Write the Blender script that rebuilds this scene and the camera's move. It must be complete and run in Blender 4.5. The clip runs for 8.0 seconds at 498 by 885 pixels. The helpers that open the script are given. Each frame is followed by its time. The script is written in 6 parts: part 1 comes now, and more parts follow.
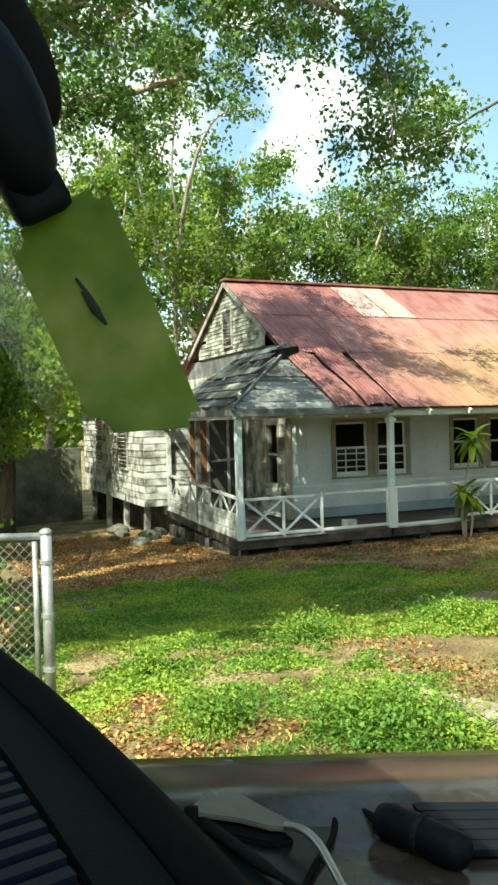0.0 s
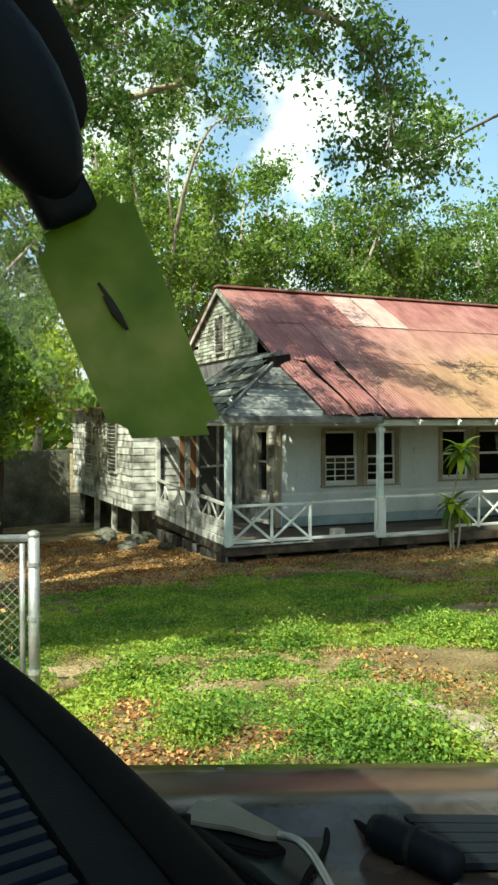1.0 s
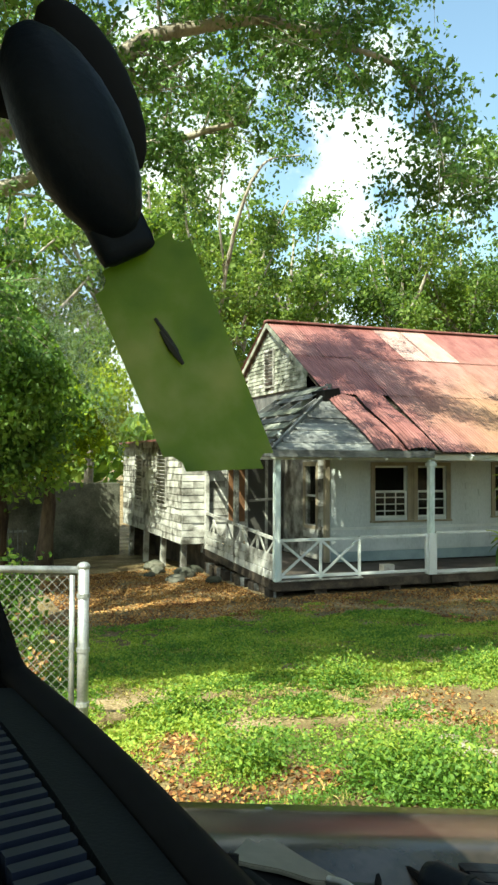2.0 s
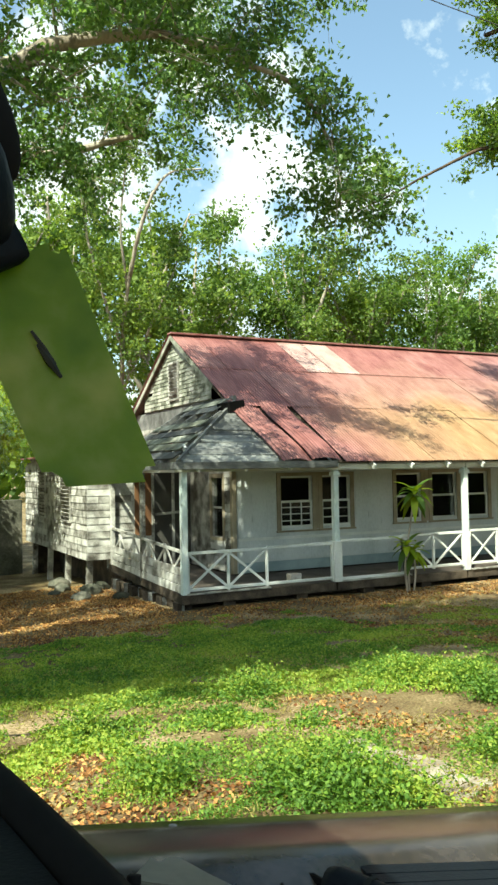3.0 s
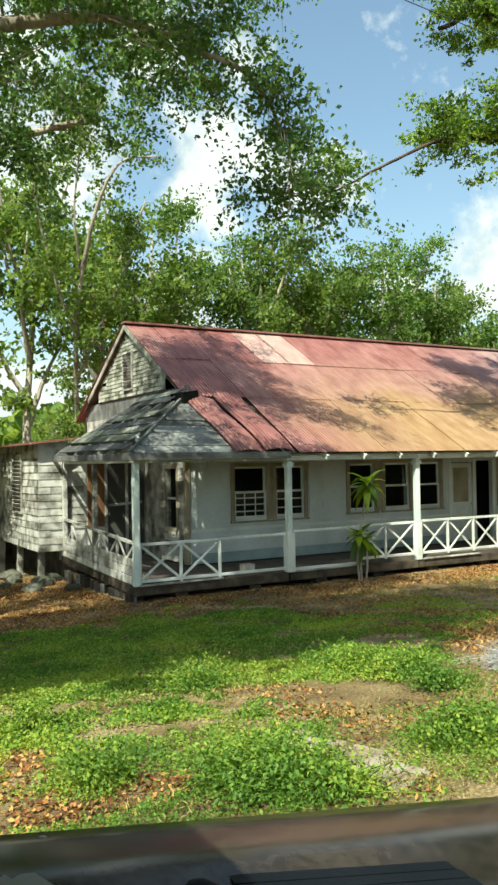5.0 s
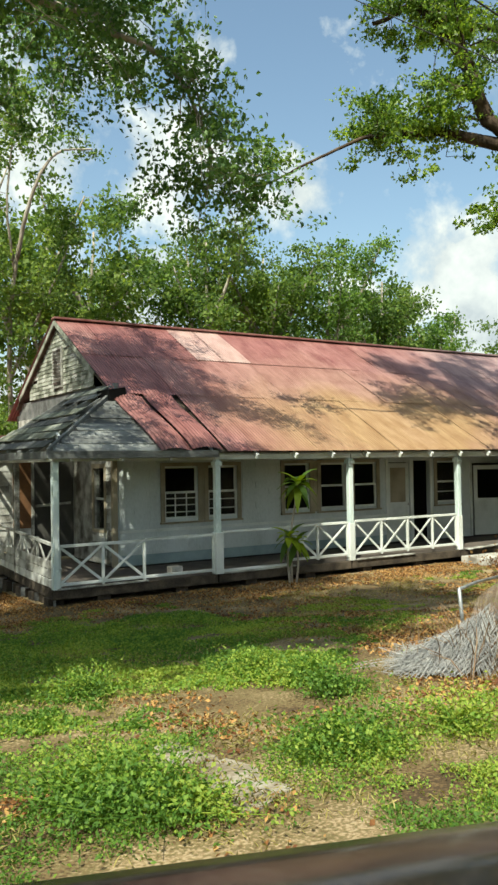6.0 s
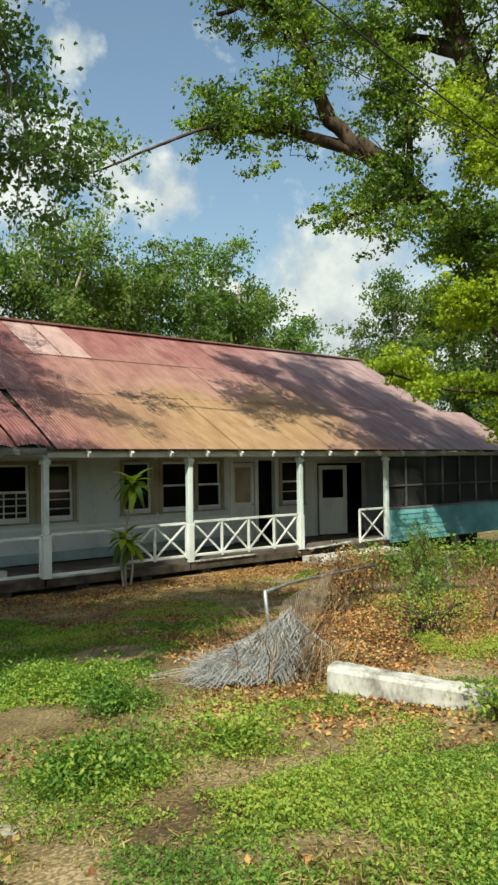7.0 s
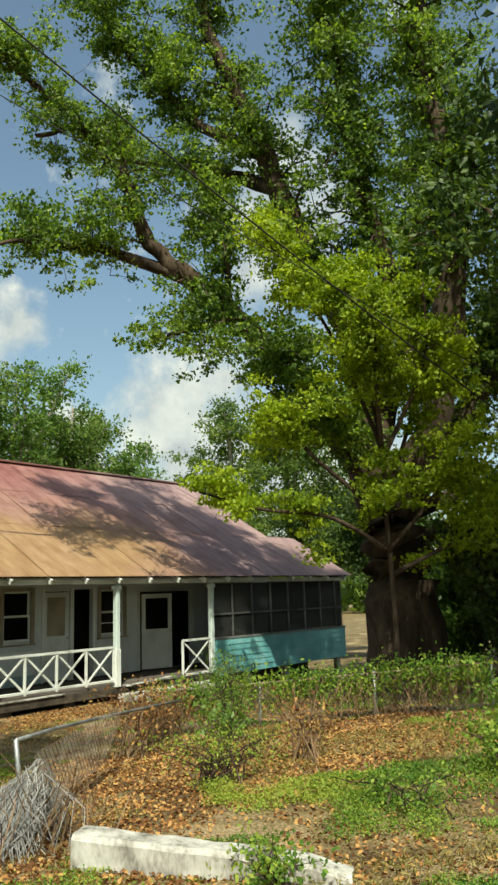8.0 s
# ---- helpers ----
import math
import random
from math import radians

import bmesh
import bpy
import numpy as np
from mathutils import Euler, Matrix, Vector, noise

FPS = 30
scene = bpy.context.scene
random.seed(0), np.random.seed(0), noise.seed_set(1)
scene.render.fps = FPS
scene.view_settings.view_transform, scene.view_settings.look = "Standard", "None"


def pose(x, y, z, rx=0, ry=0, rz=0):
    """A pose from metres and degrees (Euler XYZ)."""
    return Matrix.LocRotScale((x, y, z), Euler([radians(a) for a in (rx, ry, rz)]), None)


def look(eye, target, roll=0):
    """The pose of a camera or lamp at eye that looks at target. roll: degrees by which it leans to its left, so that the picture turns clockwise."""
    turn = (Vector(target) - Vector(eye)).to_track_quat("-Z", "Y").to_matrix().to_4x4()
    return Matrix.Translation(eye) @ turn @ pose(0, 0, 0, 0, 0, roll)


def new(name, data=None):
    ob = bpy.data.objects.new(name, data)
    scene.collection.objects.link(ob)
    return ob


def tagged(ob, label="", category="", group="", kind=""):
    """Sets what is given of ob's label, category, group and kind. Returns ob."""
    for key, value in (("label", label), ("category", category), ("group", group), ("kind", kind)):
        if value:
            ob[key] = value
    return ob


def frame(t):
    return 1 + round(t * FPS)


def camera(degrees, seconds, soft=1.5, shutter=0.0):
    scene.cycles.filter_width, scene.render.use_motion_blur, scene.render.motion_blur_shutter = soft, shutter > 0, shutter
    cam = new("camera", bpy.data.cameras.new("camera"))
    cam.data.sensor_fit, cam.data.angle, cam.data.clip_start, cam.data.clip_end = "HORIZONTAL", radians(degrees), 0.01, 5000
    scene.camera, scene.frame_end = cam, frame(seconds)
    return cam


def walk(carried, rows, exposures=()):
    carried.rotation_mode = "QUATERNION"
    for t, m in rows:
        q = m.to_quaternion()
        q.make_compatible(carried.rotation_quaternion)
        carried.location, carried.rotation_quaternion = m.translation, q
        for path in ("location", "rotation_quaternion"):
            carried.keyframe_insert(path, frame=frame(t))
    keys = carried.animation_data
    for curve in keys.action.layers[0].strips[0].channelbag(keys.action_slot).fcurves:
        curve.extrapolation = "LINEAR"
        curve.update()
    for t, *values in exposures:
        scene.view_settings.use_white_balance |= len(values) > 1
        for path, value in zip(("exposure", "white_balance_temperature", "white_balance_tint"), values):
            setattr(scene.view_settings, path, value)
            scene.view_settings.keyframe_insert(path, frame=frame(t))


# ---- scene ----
cam = camera(34.2, 8.0, 2.6)
PATH = [
    (0, (3.7334, 0.0363, 2.2338), (4.5074, 1.8793, 2.1778), -1.5),
    (0.5, (3.7315, 0.0373, 2.2348), (4.4975, 1.8843, 2.1858), -1.5),
    (1, (3.7204, 0.042, 2.235), (4.5194, 1.875, 2.195), -0.1),
    (2.5, (3.7179, 0.0425, 2.235), (4.3719, 1.9305, 2.319), 0.2),
    (3, (3.729, 0.038, 2.2349), (4.628, 1.823, 2.3069), -1.0),
    (3.5, (3.725, 0.04, 2.235), (4.752, 1.755, 2.295), -1.4),
    (4, (3.7259, 0.0395, 2.235), (4.7579, 1.7515, 2.284), -1.4),
    (5.5, (4.114, 0.01, 2.247), (5.087, 1.756, 2.294), -0.8),
    (6, (4.562, 0.054, 2.172), (5.639, 1.739, 2.222), -0.9),
    (6.5, (4.979, 0.055, 2.157), (6.18, 1.654, 2.198), -0.7),
    (7, (5.403, 0.097, 2.114), (6.737, 1.586, 2.163), -0.7),
    (7.5, (5.878, 0.14, 2.041), (7.365, 1.467, 2.217), -1.3),
    (8, (6.461, 0.187, 1.985), (8.028, 1.376, 2.347), -1.7),
]
walk(cam, [(t, look(eye, target, roll)) for t, eye, target, roll in PATH],
     [(0.0, 1.30, 6750, -10), (0.5, 1.24, 6750, -10), (1.0, 1.08, 6750, -10), (2.5, 1.50, 6800, -9), (3.5, 0.97, 6800, -8), (5.5, 0.87, 6750, -5), (6.0, 0.70, 6750, -3), (7.0, 0.44, 6750, -2), (8.0, 0.40, 7000, -4)])

# ---- world, sun ----
SUN_DIR = Vector((0.60, 0.52, -0.98)).normalized()      # the way the sunlight travels
world = bpy.data.worlds.new("world")
scene.world = world
world.use_nodes = True
wn, wl = world.node_tree.nodes, world.node_tree.links
wn.clear()
w_out, w_bg, sky = wn.new("ShaderNodeOutputWorld"), wn.new("ShaderNodeBackground"), wn.new("ShaderNodeTexSky")
sky.sky_type, sky.sun_disc = "NISHITA", False
sky.sun_elevation = math.asin(-SUN_DIR.z)
sky.sun_rotation = math.atan2(-SUN_DIR.x, -SUN_DIR.y)
sky.air_density, sky.dust_density, sky.ozone_density = 1.15, 2.4, 1.2
w_bg.inputs["Strength"].default_value = 0.119
w_co = wn.new("ShaderNodeTexCoord")
w_map = wn.new("ShaderNodeMapping")
w_map.inputs["Scale"].default_value = (1.0, 1.0, 1.5)
w_map.inputs["Location"].default_value = (0.35, 0.1, 0.05)
w_no = wn.new("ShaderNodeTexNoise")
w_no.inputs["Scale"].default_value, w_no.inputs["Detail"].default_value, w_no.inputs["Roughness"].default_value = 3.1, 9, 0.5
w_sep = wn.new("ShaderNodeSeparateXYZ")
w_low = wn.new("ShaderNodeMapRange")                    # more cloud towards the horizon
w_low.inputs["From Min"].default_value, w_low.inputs["From Max"].default_value = 0.05, 0.55
w_low.inputs["To Min"].default_value, w_low.inputs["To Max"].default_value = 0.08, -0.05
w_add = wn.new("ShaderNodeMath")
w_ramp = wn.new("ShaderNodeValToRGB")
w_ramp.color_ramp.elements[0].position, w_ramp.color_ramp.elements[1].position = 0.55, 0.635
# fair-weather clouds low over the trees: the way to each and its half width
CLOUDS = (((0.286, 0.886, 0.365), 0.085), ((0.418, 0.841, 0.343), 0.065), ((0.50, 0.80, 0.335), 0.05), ((0.56, 0.765, 0.318), 0.05),
          ((0.716, 0.662, 0.221), 0.085), ((0.742, 0.65, 0.17), 0.06), ((0.437, 0.775, 0.456), 0.035), ((0.36, 0.803, 0.476), 0.06), ((0.20, 0.86, 0.47), 0.07), ((0.64, 0.75, 0.17), 0.06))
w_edge = wn.new("ShaderNodeTexNoise")
w_edge.inputs["Scale"].default_value, w_edge.inputs["Detail"].default_value, w_edge.inputs["Roughness"].default_value = 13.0, 9, 0.58
wl.new(w_co.outputs["Generated"], w_edge.inputs["Vector"])
w_lobes = None
for way, half in CLOUDS:
    w_d = wn.new("ShaderNodeVectorMath")
    w_d.operation = "DISTANCE"
    w_d.inputs[1].default_value = Vector(way).normalized()
    wl.new(w_co.outputs["Generated"], w_d.inputs[0])
    w_r = wn.new("ShaderNodeMapRange")
    w_r.inputs["From Max"].default_value = half * 1.5
    w_r.inputs["To Min"].default_value, w_r.inputs["To Max"].default_value = 0.42, 0.0
    wl.new(w_d.outputs["Value"], w_r.inputs["Value"])
    if w_lobes is None:
        w_lobes = w_r.outputs["Result"]
    else:
        w_m = wn.new("ShaderNodeMath")
        w_m.operation = "MAXIMUM"
        wl.new(w_lobes, w_m.inputs[0])
        wl.new(w_r.outputs["Result"], w_m.inputs[1])
        w_lobes = w_m.outputs[0]
w_sum = wn.new("ShaderNodeMath")
wl.new(w_edge.outputs["Fac"], w_sum.inputs[0])
wl.new(w_lobes, w_sum.inputs[1])
w_ramp2 = wn.new("ShaderNodeValToRGB")
w_ramp2.color_ramp.elements[0].position, w_ramp2.color_ramp.elements[1].position = 0.60, 0.80
w_any = wn.new("ShaderNodeMath")
w_any.operation = "MAXIMUM"
w_tone = wn.new("ShaderNodeMix")                         # greyer folds in the white
w_tone.data_type = "RGBA"
w_tone.inputs[6].default_value, w_tone.inputs[7].default_value = (3.3, 3.6, 4.1, 1), (5.6, 5.7, 5.8, 1)
w_fold = wn.new("ShaderNodeMapRange")
w_fold.inputs["From Min"].default_value, w_fold.inputs["From Max"].default_value = 0.36, 0.62
w_mix = wn.new("ShaderNodeMix")
w_mix.data_type = "RGBA"
wl.new(w_co.outputs["Generated"], w_map.inputs["Vector"])
wl.new(w_map.outputs["Vector"], w_no.inputs["Vector"])
wl.new(w_co.outputs["Generated"], w_sep.inputs["Vector"])
wl.new(w_sep.outputs["Z"], w_low.inputs["Value"])
wl.new(w_no.outputs["Fac"], w_add.inputs[0])
wl.new(w_low.outputs["Result"], w_add.inputs[1])
wl.new(w_add.outputs[0], w_ramp.inputs["Fac"])
wl.new(w_sum.outputs[0], w_ramp2.inputs["Fac"])
wl.new(w_ramp.outputs["Color"], w_any.inputs[0])
wl.new(w_ramp2.outputs["Color"], w_any.inputs[1])
wl.new(w_any.outputs[0], w_mix.inputs[0])
wl.new(w_edge.outputs["Fac"], w_fold.inputs["Value"])
wl.new(w_fold.outputs["Result"], w_tone.inputs[0])
wl.new(w_tone.outputs[2], w_mix.inputs[7])
wl.new(sky.outputs["Color"], w_mix.inputs[6])
wl.new(w_mix.outputs[2], w_bg.inputs["Color"])
wl.new(w_bg.outputs["Background"], w_out.inputs["Surface"])
sun = new("sun", bpy.data.lights.new("sun", "SUN"))
sun.data.energy, sun.data.angle, sun.data.color = 4.8, radians(0.55), (1.0, 0.94, 0.84)
sun.matrix_world = look((0, 0, 40), Vector((0, 0, 40)) + SUN_DIR)


# ---- materials ----
def material(name, colors, scale=4.0, rough=0.8, metal=0.0, bump=0.0, bump_scale=60.0, stretch=(1, 1, 1), fine=0.35, island=0.0, objvar=0.0,
             translucent=0.0, spec=0.3, detail=6, lo=0.3, hi=0.7):
    """Two scales of noise between the colours, fine bump, and a spread by piece."""
    m = bpy.data.materials.new(name)
    m.use_nodes = True
    n, l = m.node_tree.nodes, m.node_tree.links
    b = n["Principled BSDF"]
    b.inputs["Roughness"].default_value, b.inputs["Metallic"].default_value = rough, metal
    b.inputs["Specular IOR Level"].default_value = spec
    geo = n.new("ShaderNodeNewGeometry")
    mp = n.new("ShaderNodeMapping")
    mp.inputs["Scale"].default_value = stretch
    l.new(geo.outputs["Position"], mp.inputs["Vector"])
    big, small = n.new("ShaderNodeTexNoise"), n.new("ShaderNodeTexNoise")
    big.inputs["Scale"].default_value, big.inputs["Detail"].default_value = scale, detail
    small.inputs["Scale"].default_value, small.inputs["Detail"].default_value = bump_scale, 4
    for t in (big, small):
        l.new(mp.outputs["Vector"], t.inputs["Vector"])
    add = n.new("ShaderNodeMath")
    add.operation = "MULTIPLY_ADD"
    add.inputs[1].default_value = fine
    l.new(small.outputs["Fac"], add.inputs[0])
    off = n.new("ShaderNodeMath")
    off.inputs[1].default_value = -0.5 * fine
    l.new(big.outputs["Fac"], off.inputs[0])
    last = off.outputs[0]
    if island or objvar:
        r = n.new("ShaderNodeMath")
        r.operation = "MULTIPLY_ADD"
        r.inputs[1].default_value = island or objvar
        if island:
            l.new(geo.outputs["Random Per Island"], r.inputs[0])
        else:
            l.new(n.new("ShaderNodeObjectInfo").outputs["Random"], r.inputs[0])
        s = n.new("ShaderNodeMath")
        s.inputs[1].default_value = -0.5 * (island or objvar)
        l.new(last, s.inputs[0])
        l.new(s.outputs[0], r.inputs[2])
        last = r.outputs[0]
    l.new(last, add.inputs[2])
    ramp = n.new("ShaderNodeValToRGB")
    e = ramp.color_ramp.elements
    for i, c in enumerate(colors):
        p = lo + (hi - lo) * i / max(1, len(colors) - 1)
        if i < 2:
            e[i].position = p
        else:
            e.new(p)
        e[i].color = (*c, 1)
    l.new(add.outputs[0], ramp.inputs["Fac"])
    l.new(ramp.outputs["Color"], b.inputs["Base Color"])
    if bump:
        bp = n.new("ShaderNodeBump")
        bp.inputs["Strength"].default_value, bp.inputs["Distance"].default_value = bump, 0.01
        l.new(small.outputs["Fac"], bp.inputs["Height"])
        l.new(bp.outputs["Normal"], b.inputs["Normal"])
    if translucent:
        tr, mx = n.new("ShaderNodeBsdfTranslucent"), n.new("ShaderNodeMixShader")
        mul = n.new("ShaderNodeMix")
        mul.data_type, mul.blend_type = "RGBA", "MULTIPLY"
        mul.inputs[0].default_value = 1.0
        mul.inputs[7].default_value = (1.7, 1.6, 0.75, 1)
        l.new(ramp.outputs["Color"], mul.inputs[6])
        l.new(mul.outputs[2], tr.inputs["Color"])
        mx.inputs[0].default_value = translucent
        l.new(b.outputs[0], mx.inputs[1])
        l.new(tr.outputs[0], mx.inputs[2])
        l.new(mx.outputs[0], n["Material Output"].inputs["Surface"])
    return m


M_LEAF = material("leaf_dark", [(0.065, 0.125, 0.030), (0.115, 0.21, 0.045), (0.19, 0.30, 0.07)], 0.7, 0.45, island=0.55, translucent=0.55, spec=0.4)
# darkened copy of the leaf colours; canopy shade is put into it
M_LEAF_SHADED = material("leaf_deep_shade", [(0.025, 0.055, 0.014), (0.055, 0.10, 0.022), (0.10, 0.16, 0.035)], 0.6, 0.5, island=0.5, translucent=0.35, spec=0.3)
M_LEAF_SHADE = material("leaf_shade_tree", [(0.06, 0.125, 0.040), (0.105, 0.205, 0.06), (0.175, 0.285, 0.085)], 0.7, 0.45, island=0.55, translucent=0.45, spec=0.4)
M_LEAF_RAIN = material("leaf_rain_tree", [(0.055, 0.11, 0.02), (0.115, 0.20, 0.033), (0.23, 0.33, 0.05)], 0.6, 0.45, island=0.5, translucent=0.55, spec=0.4)
M_LEAF_LIME = material("leaf_lime", [(0.13, 0.20, 0.015), (0.24, 0.34, 0.025), (0.36, 0.45, 0.04)], 0.8, 0.5, island=0.5, translucent=0.5)
M_LEAF_FAR = material("leaf_far", [(0.065, 0.12, 0.03), (0.125, 0.205, 0.045), (0.21, 0.285, 0.065)], 0.35, 0.6, island=0.45, translucent=0.5)
M_WEED = material("weed_leaf", [(0.08, 0.17, 0.028), (0.17, 0.29, 0.043), (0.32, 0.39, 0.07)], 0.7, 0.6, island=0.35, translucent=0.45, lo=0.36, hi=0.64)
M_LITTER = material("leaf_litter", [(0.12, 0.05, 0.02), (0.30, 0.14, 0.045), (0.45, 0.27, 0.10)], 1.5, 0.85, island=0.7, translucent=0.15)
# brown bark, its tones lowered to include the crown's shade on the limbs
M_BARK = material("bark", [(0.024, 0.016, 0.011), (0.055, 0.038, 0.026), (0.11, 0.08, 0.056)], 3.0, 0.95, bump=1.0, bump_scale=22, stretch=(1, 1, 0.25))
M_BARK_PALE = material("bark_pale", [(0.16, 0.14, 0.11), (0.32, 0.28, 0.23), (0.45, 0.42, 0.36)], 3.0, 0.9, bump=0.6, bump_scale=30, stretch=(1, 1, 0.3))
M_STEM = material("dry_stem", [(0.12, 0.07, 0.04), (0.25, 0.17, 0.10)], 6, 0.9)
M_GROUND = material("soil", [(0.06, 0.04, 0.02), (0.15, 0.095, 0.045), (0.14, 0.12, 0.05), (0.25, 0.175, 0.095), (0.36, 0.28, 0.17)], 1.3, 0.95, bump=1.0, bump_scale=45, fine=0.95, detail=12)
M_SLAB = material("worn_slab", [(0.16, 0.13, 0.085), (0.26, 0.22, 0.165), (0.37, 0.34, 0.28)], 5, 0.95, bump=1.0, bump_scale=30, fine=0.7)
M_WHITE = material("white_paint", [(0.44, 0.46, 0.44), (0.60, 0.63, 0.61), (0.70, 0.72, 0.71)], 1.3, 0.6, bump=0.25, bump_scale=45, objvar=0.12)
M_WALL = material("wall_paint", [(0.40, 0.44, 0.45), (0.54, 0.58, 0.59), (0.62, 0.66, 0.67)], 0.9, 0.65, bump=0.2, bump_scale=30, stretch=(1, 1, 0.4))
M_OLD_WHITE = material("peeling_white", [(0.08, 0.075, 0.062), (0.24, 0.235, 0.215), (0.43, 0.43, 0.40), (0.54, 0.54, 0.52)], 3.2, 0.8, bump=0.5, bump_scale=50, objvar=0.25)
M_POST = material("post_paint", [(0.36, 0.44, 0.43), (0.55, 0.64, 0.63), (0.68, 0.72, 0.70)], 2.6, 0.65, bump=0.3, bump_scale=40, stretch=(1, 1, 0.3))
M_TAN = material("tan_casing", [(0.20, 0.17, 0.12), (0.30, 0.26, 0.19), (0.36, 0.31, 0.23)], 2.0, 0.7, bump=0.2)
# weathered grey, darkened further to hold the tree's shade over the hip
M_GREYWOOD = material("weathered_wood", [(0.06, 0.062, 0.06), (0.13, 0.135, 0.135), (0.24, 0.25, 0.245)], 2.5, 0.9, bump=0.7, bump_scale=40, stretch=(0.2, 1, 1), objvar=0.3)
# old timber tones, near-black so they also carry the shade below the porch
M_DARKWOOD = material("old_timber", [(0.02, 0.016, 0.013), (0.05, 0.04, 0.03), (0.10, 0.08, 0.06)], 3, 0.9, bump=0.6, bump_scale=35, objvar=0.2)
M_BROWN = material("brown_board", [(0.12, 0.06, 0.03), (0.22, 0.11, 0.05)], 3, 0.8, bump=0.3)
M_FLOOR = material("porch_floor", [(0.06, 0.05, 0.045), (0.13, 0.11, 0.095)], 2, 0.8, bump=0.4, objvar=0.2)
M_TEAL = material("teal_paint", [(0.11, 0.31, 0.33), (0.15, 0.40, 0.42), (0.22, 0.46, 0.47)], 2.2, 0.6, bump=0.3, bump_scale=40, objvar=0.12)
# near-black tones that carry the shade behind openings
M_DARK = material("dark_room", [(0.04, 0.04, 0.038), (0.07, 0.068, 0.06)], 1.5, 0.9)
M_CONCRETE = material("concrete", [(0.20, 0.18, 0.15), (0.42, 0.40, 0.36), (0.56, 0.54, 0.50)], 3.5, 0.9, bump=0.6, bump_scale=45)
M_WHITEWASH = material("whitewash", [(0.12, 0.11, 0.09), (0.40, 0.39, 0.36), (0.60, 0.59, 0.56)], 4.5, 0.85, bump=0.6, bump_scale=35, stretch=(1, 1, 0.5))
M_GALV = material("galvanised_steel", [(0.16, 0.165, 0.165), (0.30, 0.31, 0.31), (0.42, 0.43, 0.43)], 6, 0.45, 0.6, bump=0.15)
M_WIRE = material("wire", [(0.28, 0.28, 0.28), (0.44, 0.44, 0.43)], 8, 0.55, 0.35)
M_FENCE = material("dull_fence_wire", [(0.06, 0.06, 0.055), (0.13, 0.13, 0.12), (0.20, 0.195, 0.18)], 5, 0.7, 0.1)
M_RUSTWIRE = material("rusty_wire", [(0.14, 0.09, 0.06), (0.32, 0.27, 0.22)], 5, 0.7, 0.3)
M_CAR = material("dark_car_paint", [(0.014, 0.011, 0.009), (0.030, 0.023, 0.018), (0.05, 0.04, 0.032)], 3.5, 0.17, 0.0, spec=0.22, fine=0.6)
M_COWL = material("green_black_gloss", [(0.008, 0.012, 0.011), (0.014, 0.020, 0.018)], 5, 0.3, spec=0.12)
M_PLASTIC = material("black_plastic", [(0.004, 0.006, 0.009), (0.007, 0.010, 0.014)], 5, 0.5, bump=0.1, bump_scale=200, spec=0.08)
M_RUBBER = material("rubber", [(0.004, 0.004, 0.004), (0.008, 0.008, 0.008)], 6, 0.8, spec=0.08)
M_DASH = material("grey_dash_plastic", [(0.009, 0.011, 0.0105), (0.015, 0.0175, 0.017)], 6, 0.7, bump=0.15, bump_scale=250, spec=0.06)
M_BLUE = material("dark_blue_vent", [(0.005, 0.008, 0.018), (0.008, 0.012, 0.026)], 6, 0.5)
M_CHROME = material("worn_metal", [(0.35, 0.35, 0.33), (0.5, 0.5, 0.48)], 6, 0.35, 0.8)
M_CREAM = material("cream_plastic", [(0.09, 0.09, 0.07), (0.17, 0.165, 0.13)], 6, 0.5)
M_TAG = material("green_film", [(0.13, 0.22, 0.03), (0.21, 0.30, 0.05), (0.36, 0.40, 0.16)], 16, 0.3, translucent=0.65, detail=3)
M_INK = material("black_ink", [(0.01, 0.01, 0.008), (0.02, 0.02, 0.015)], 9, 0.6)
M_CABLE = material("cable", [(0.01, 0.01, 0.01), (0.02, 0.02, 0.02)], 3, 0.7)
# dark, faintly green concrete; the shade it stands in is put into the colour
M_CONCRETE_SHADED = material("mossy_concrete", [(0.03, 0.034, 0.022), (0.075, 0.078, 0.06), (0.16, 0.155, 0.125)], 1.4, 0.95, bump=0.6, bump_scale=25)
M_GABLE = material("mouldy_white_paint", [(0.07, 0.075, 0.055), (0.18, 0.19, 0.15), (0.32, 0.33, 0.28), (0.42, 0.42, 0.38)], 2.6, 0.85, bump=0.5, bump_scale=50, objvar=0.25)
M_DRYGRASS = material("dry_grass", [(0.16, 0.14, 0.04), (0.30, 0.27, 0.09), (0.42, 0.36, 0.15)], 0.8, 0.8, island=0.5, translucent=0.3)
M_SKIRT = material("faded_blue_paint", [(0.20, 0.27, 0.29), (0.32, 0.40, 0.42)], 2.0, 0.7, bump=0.2)


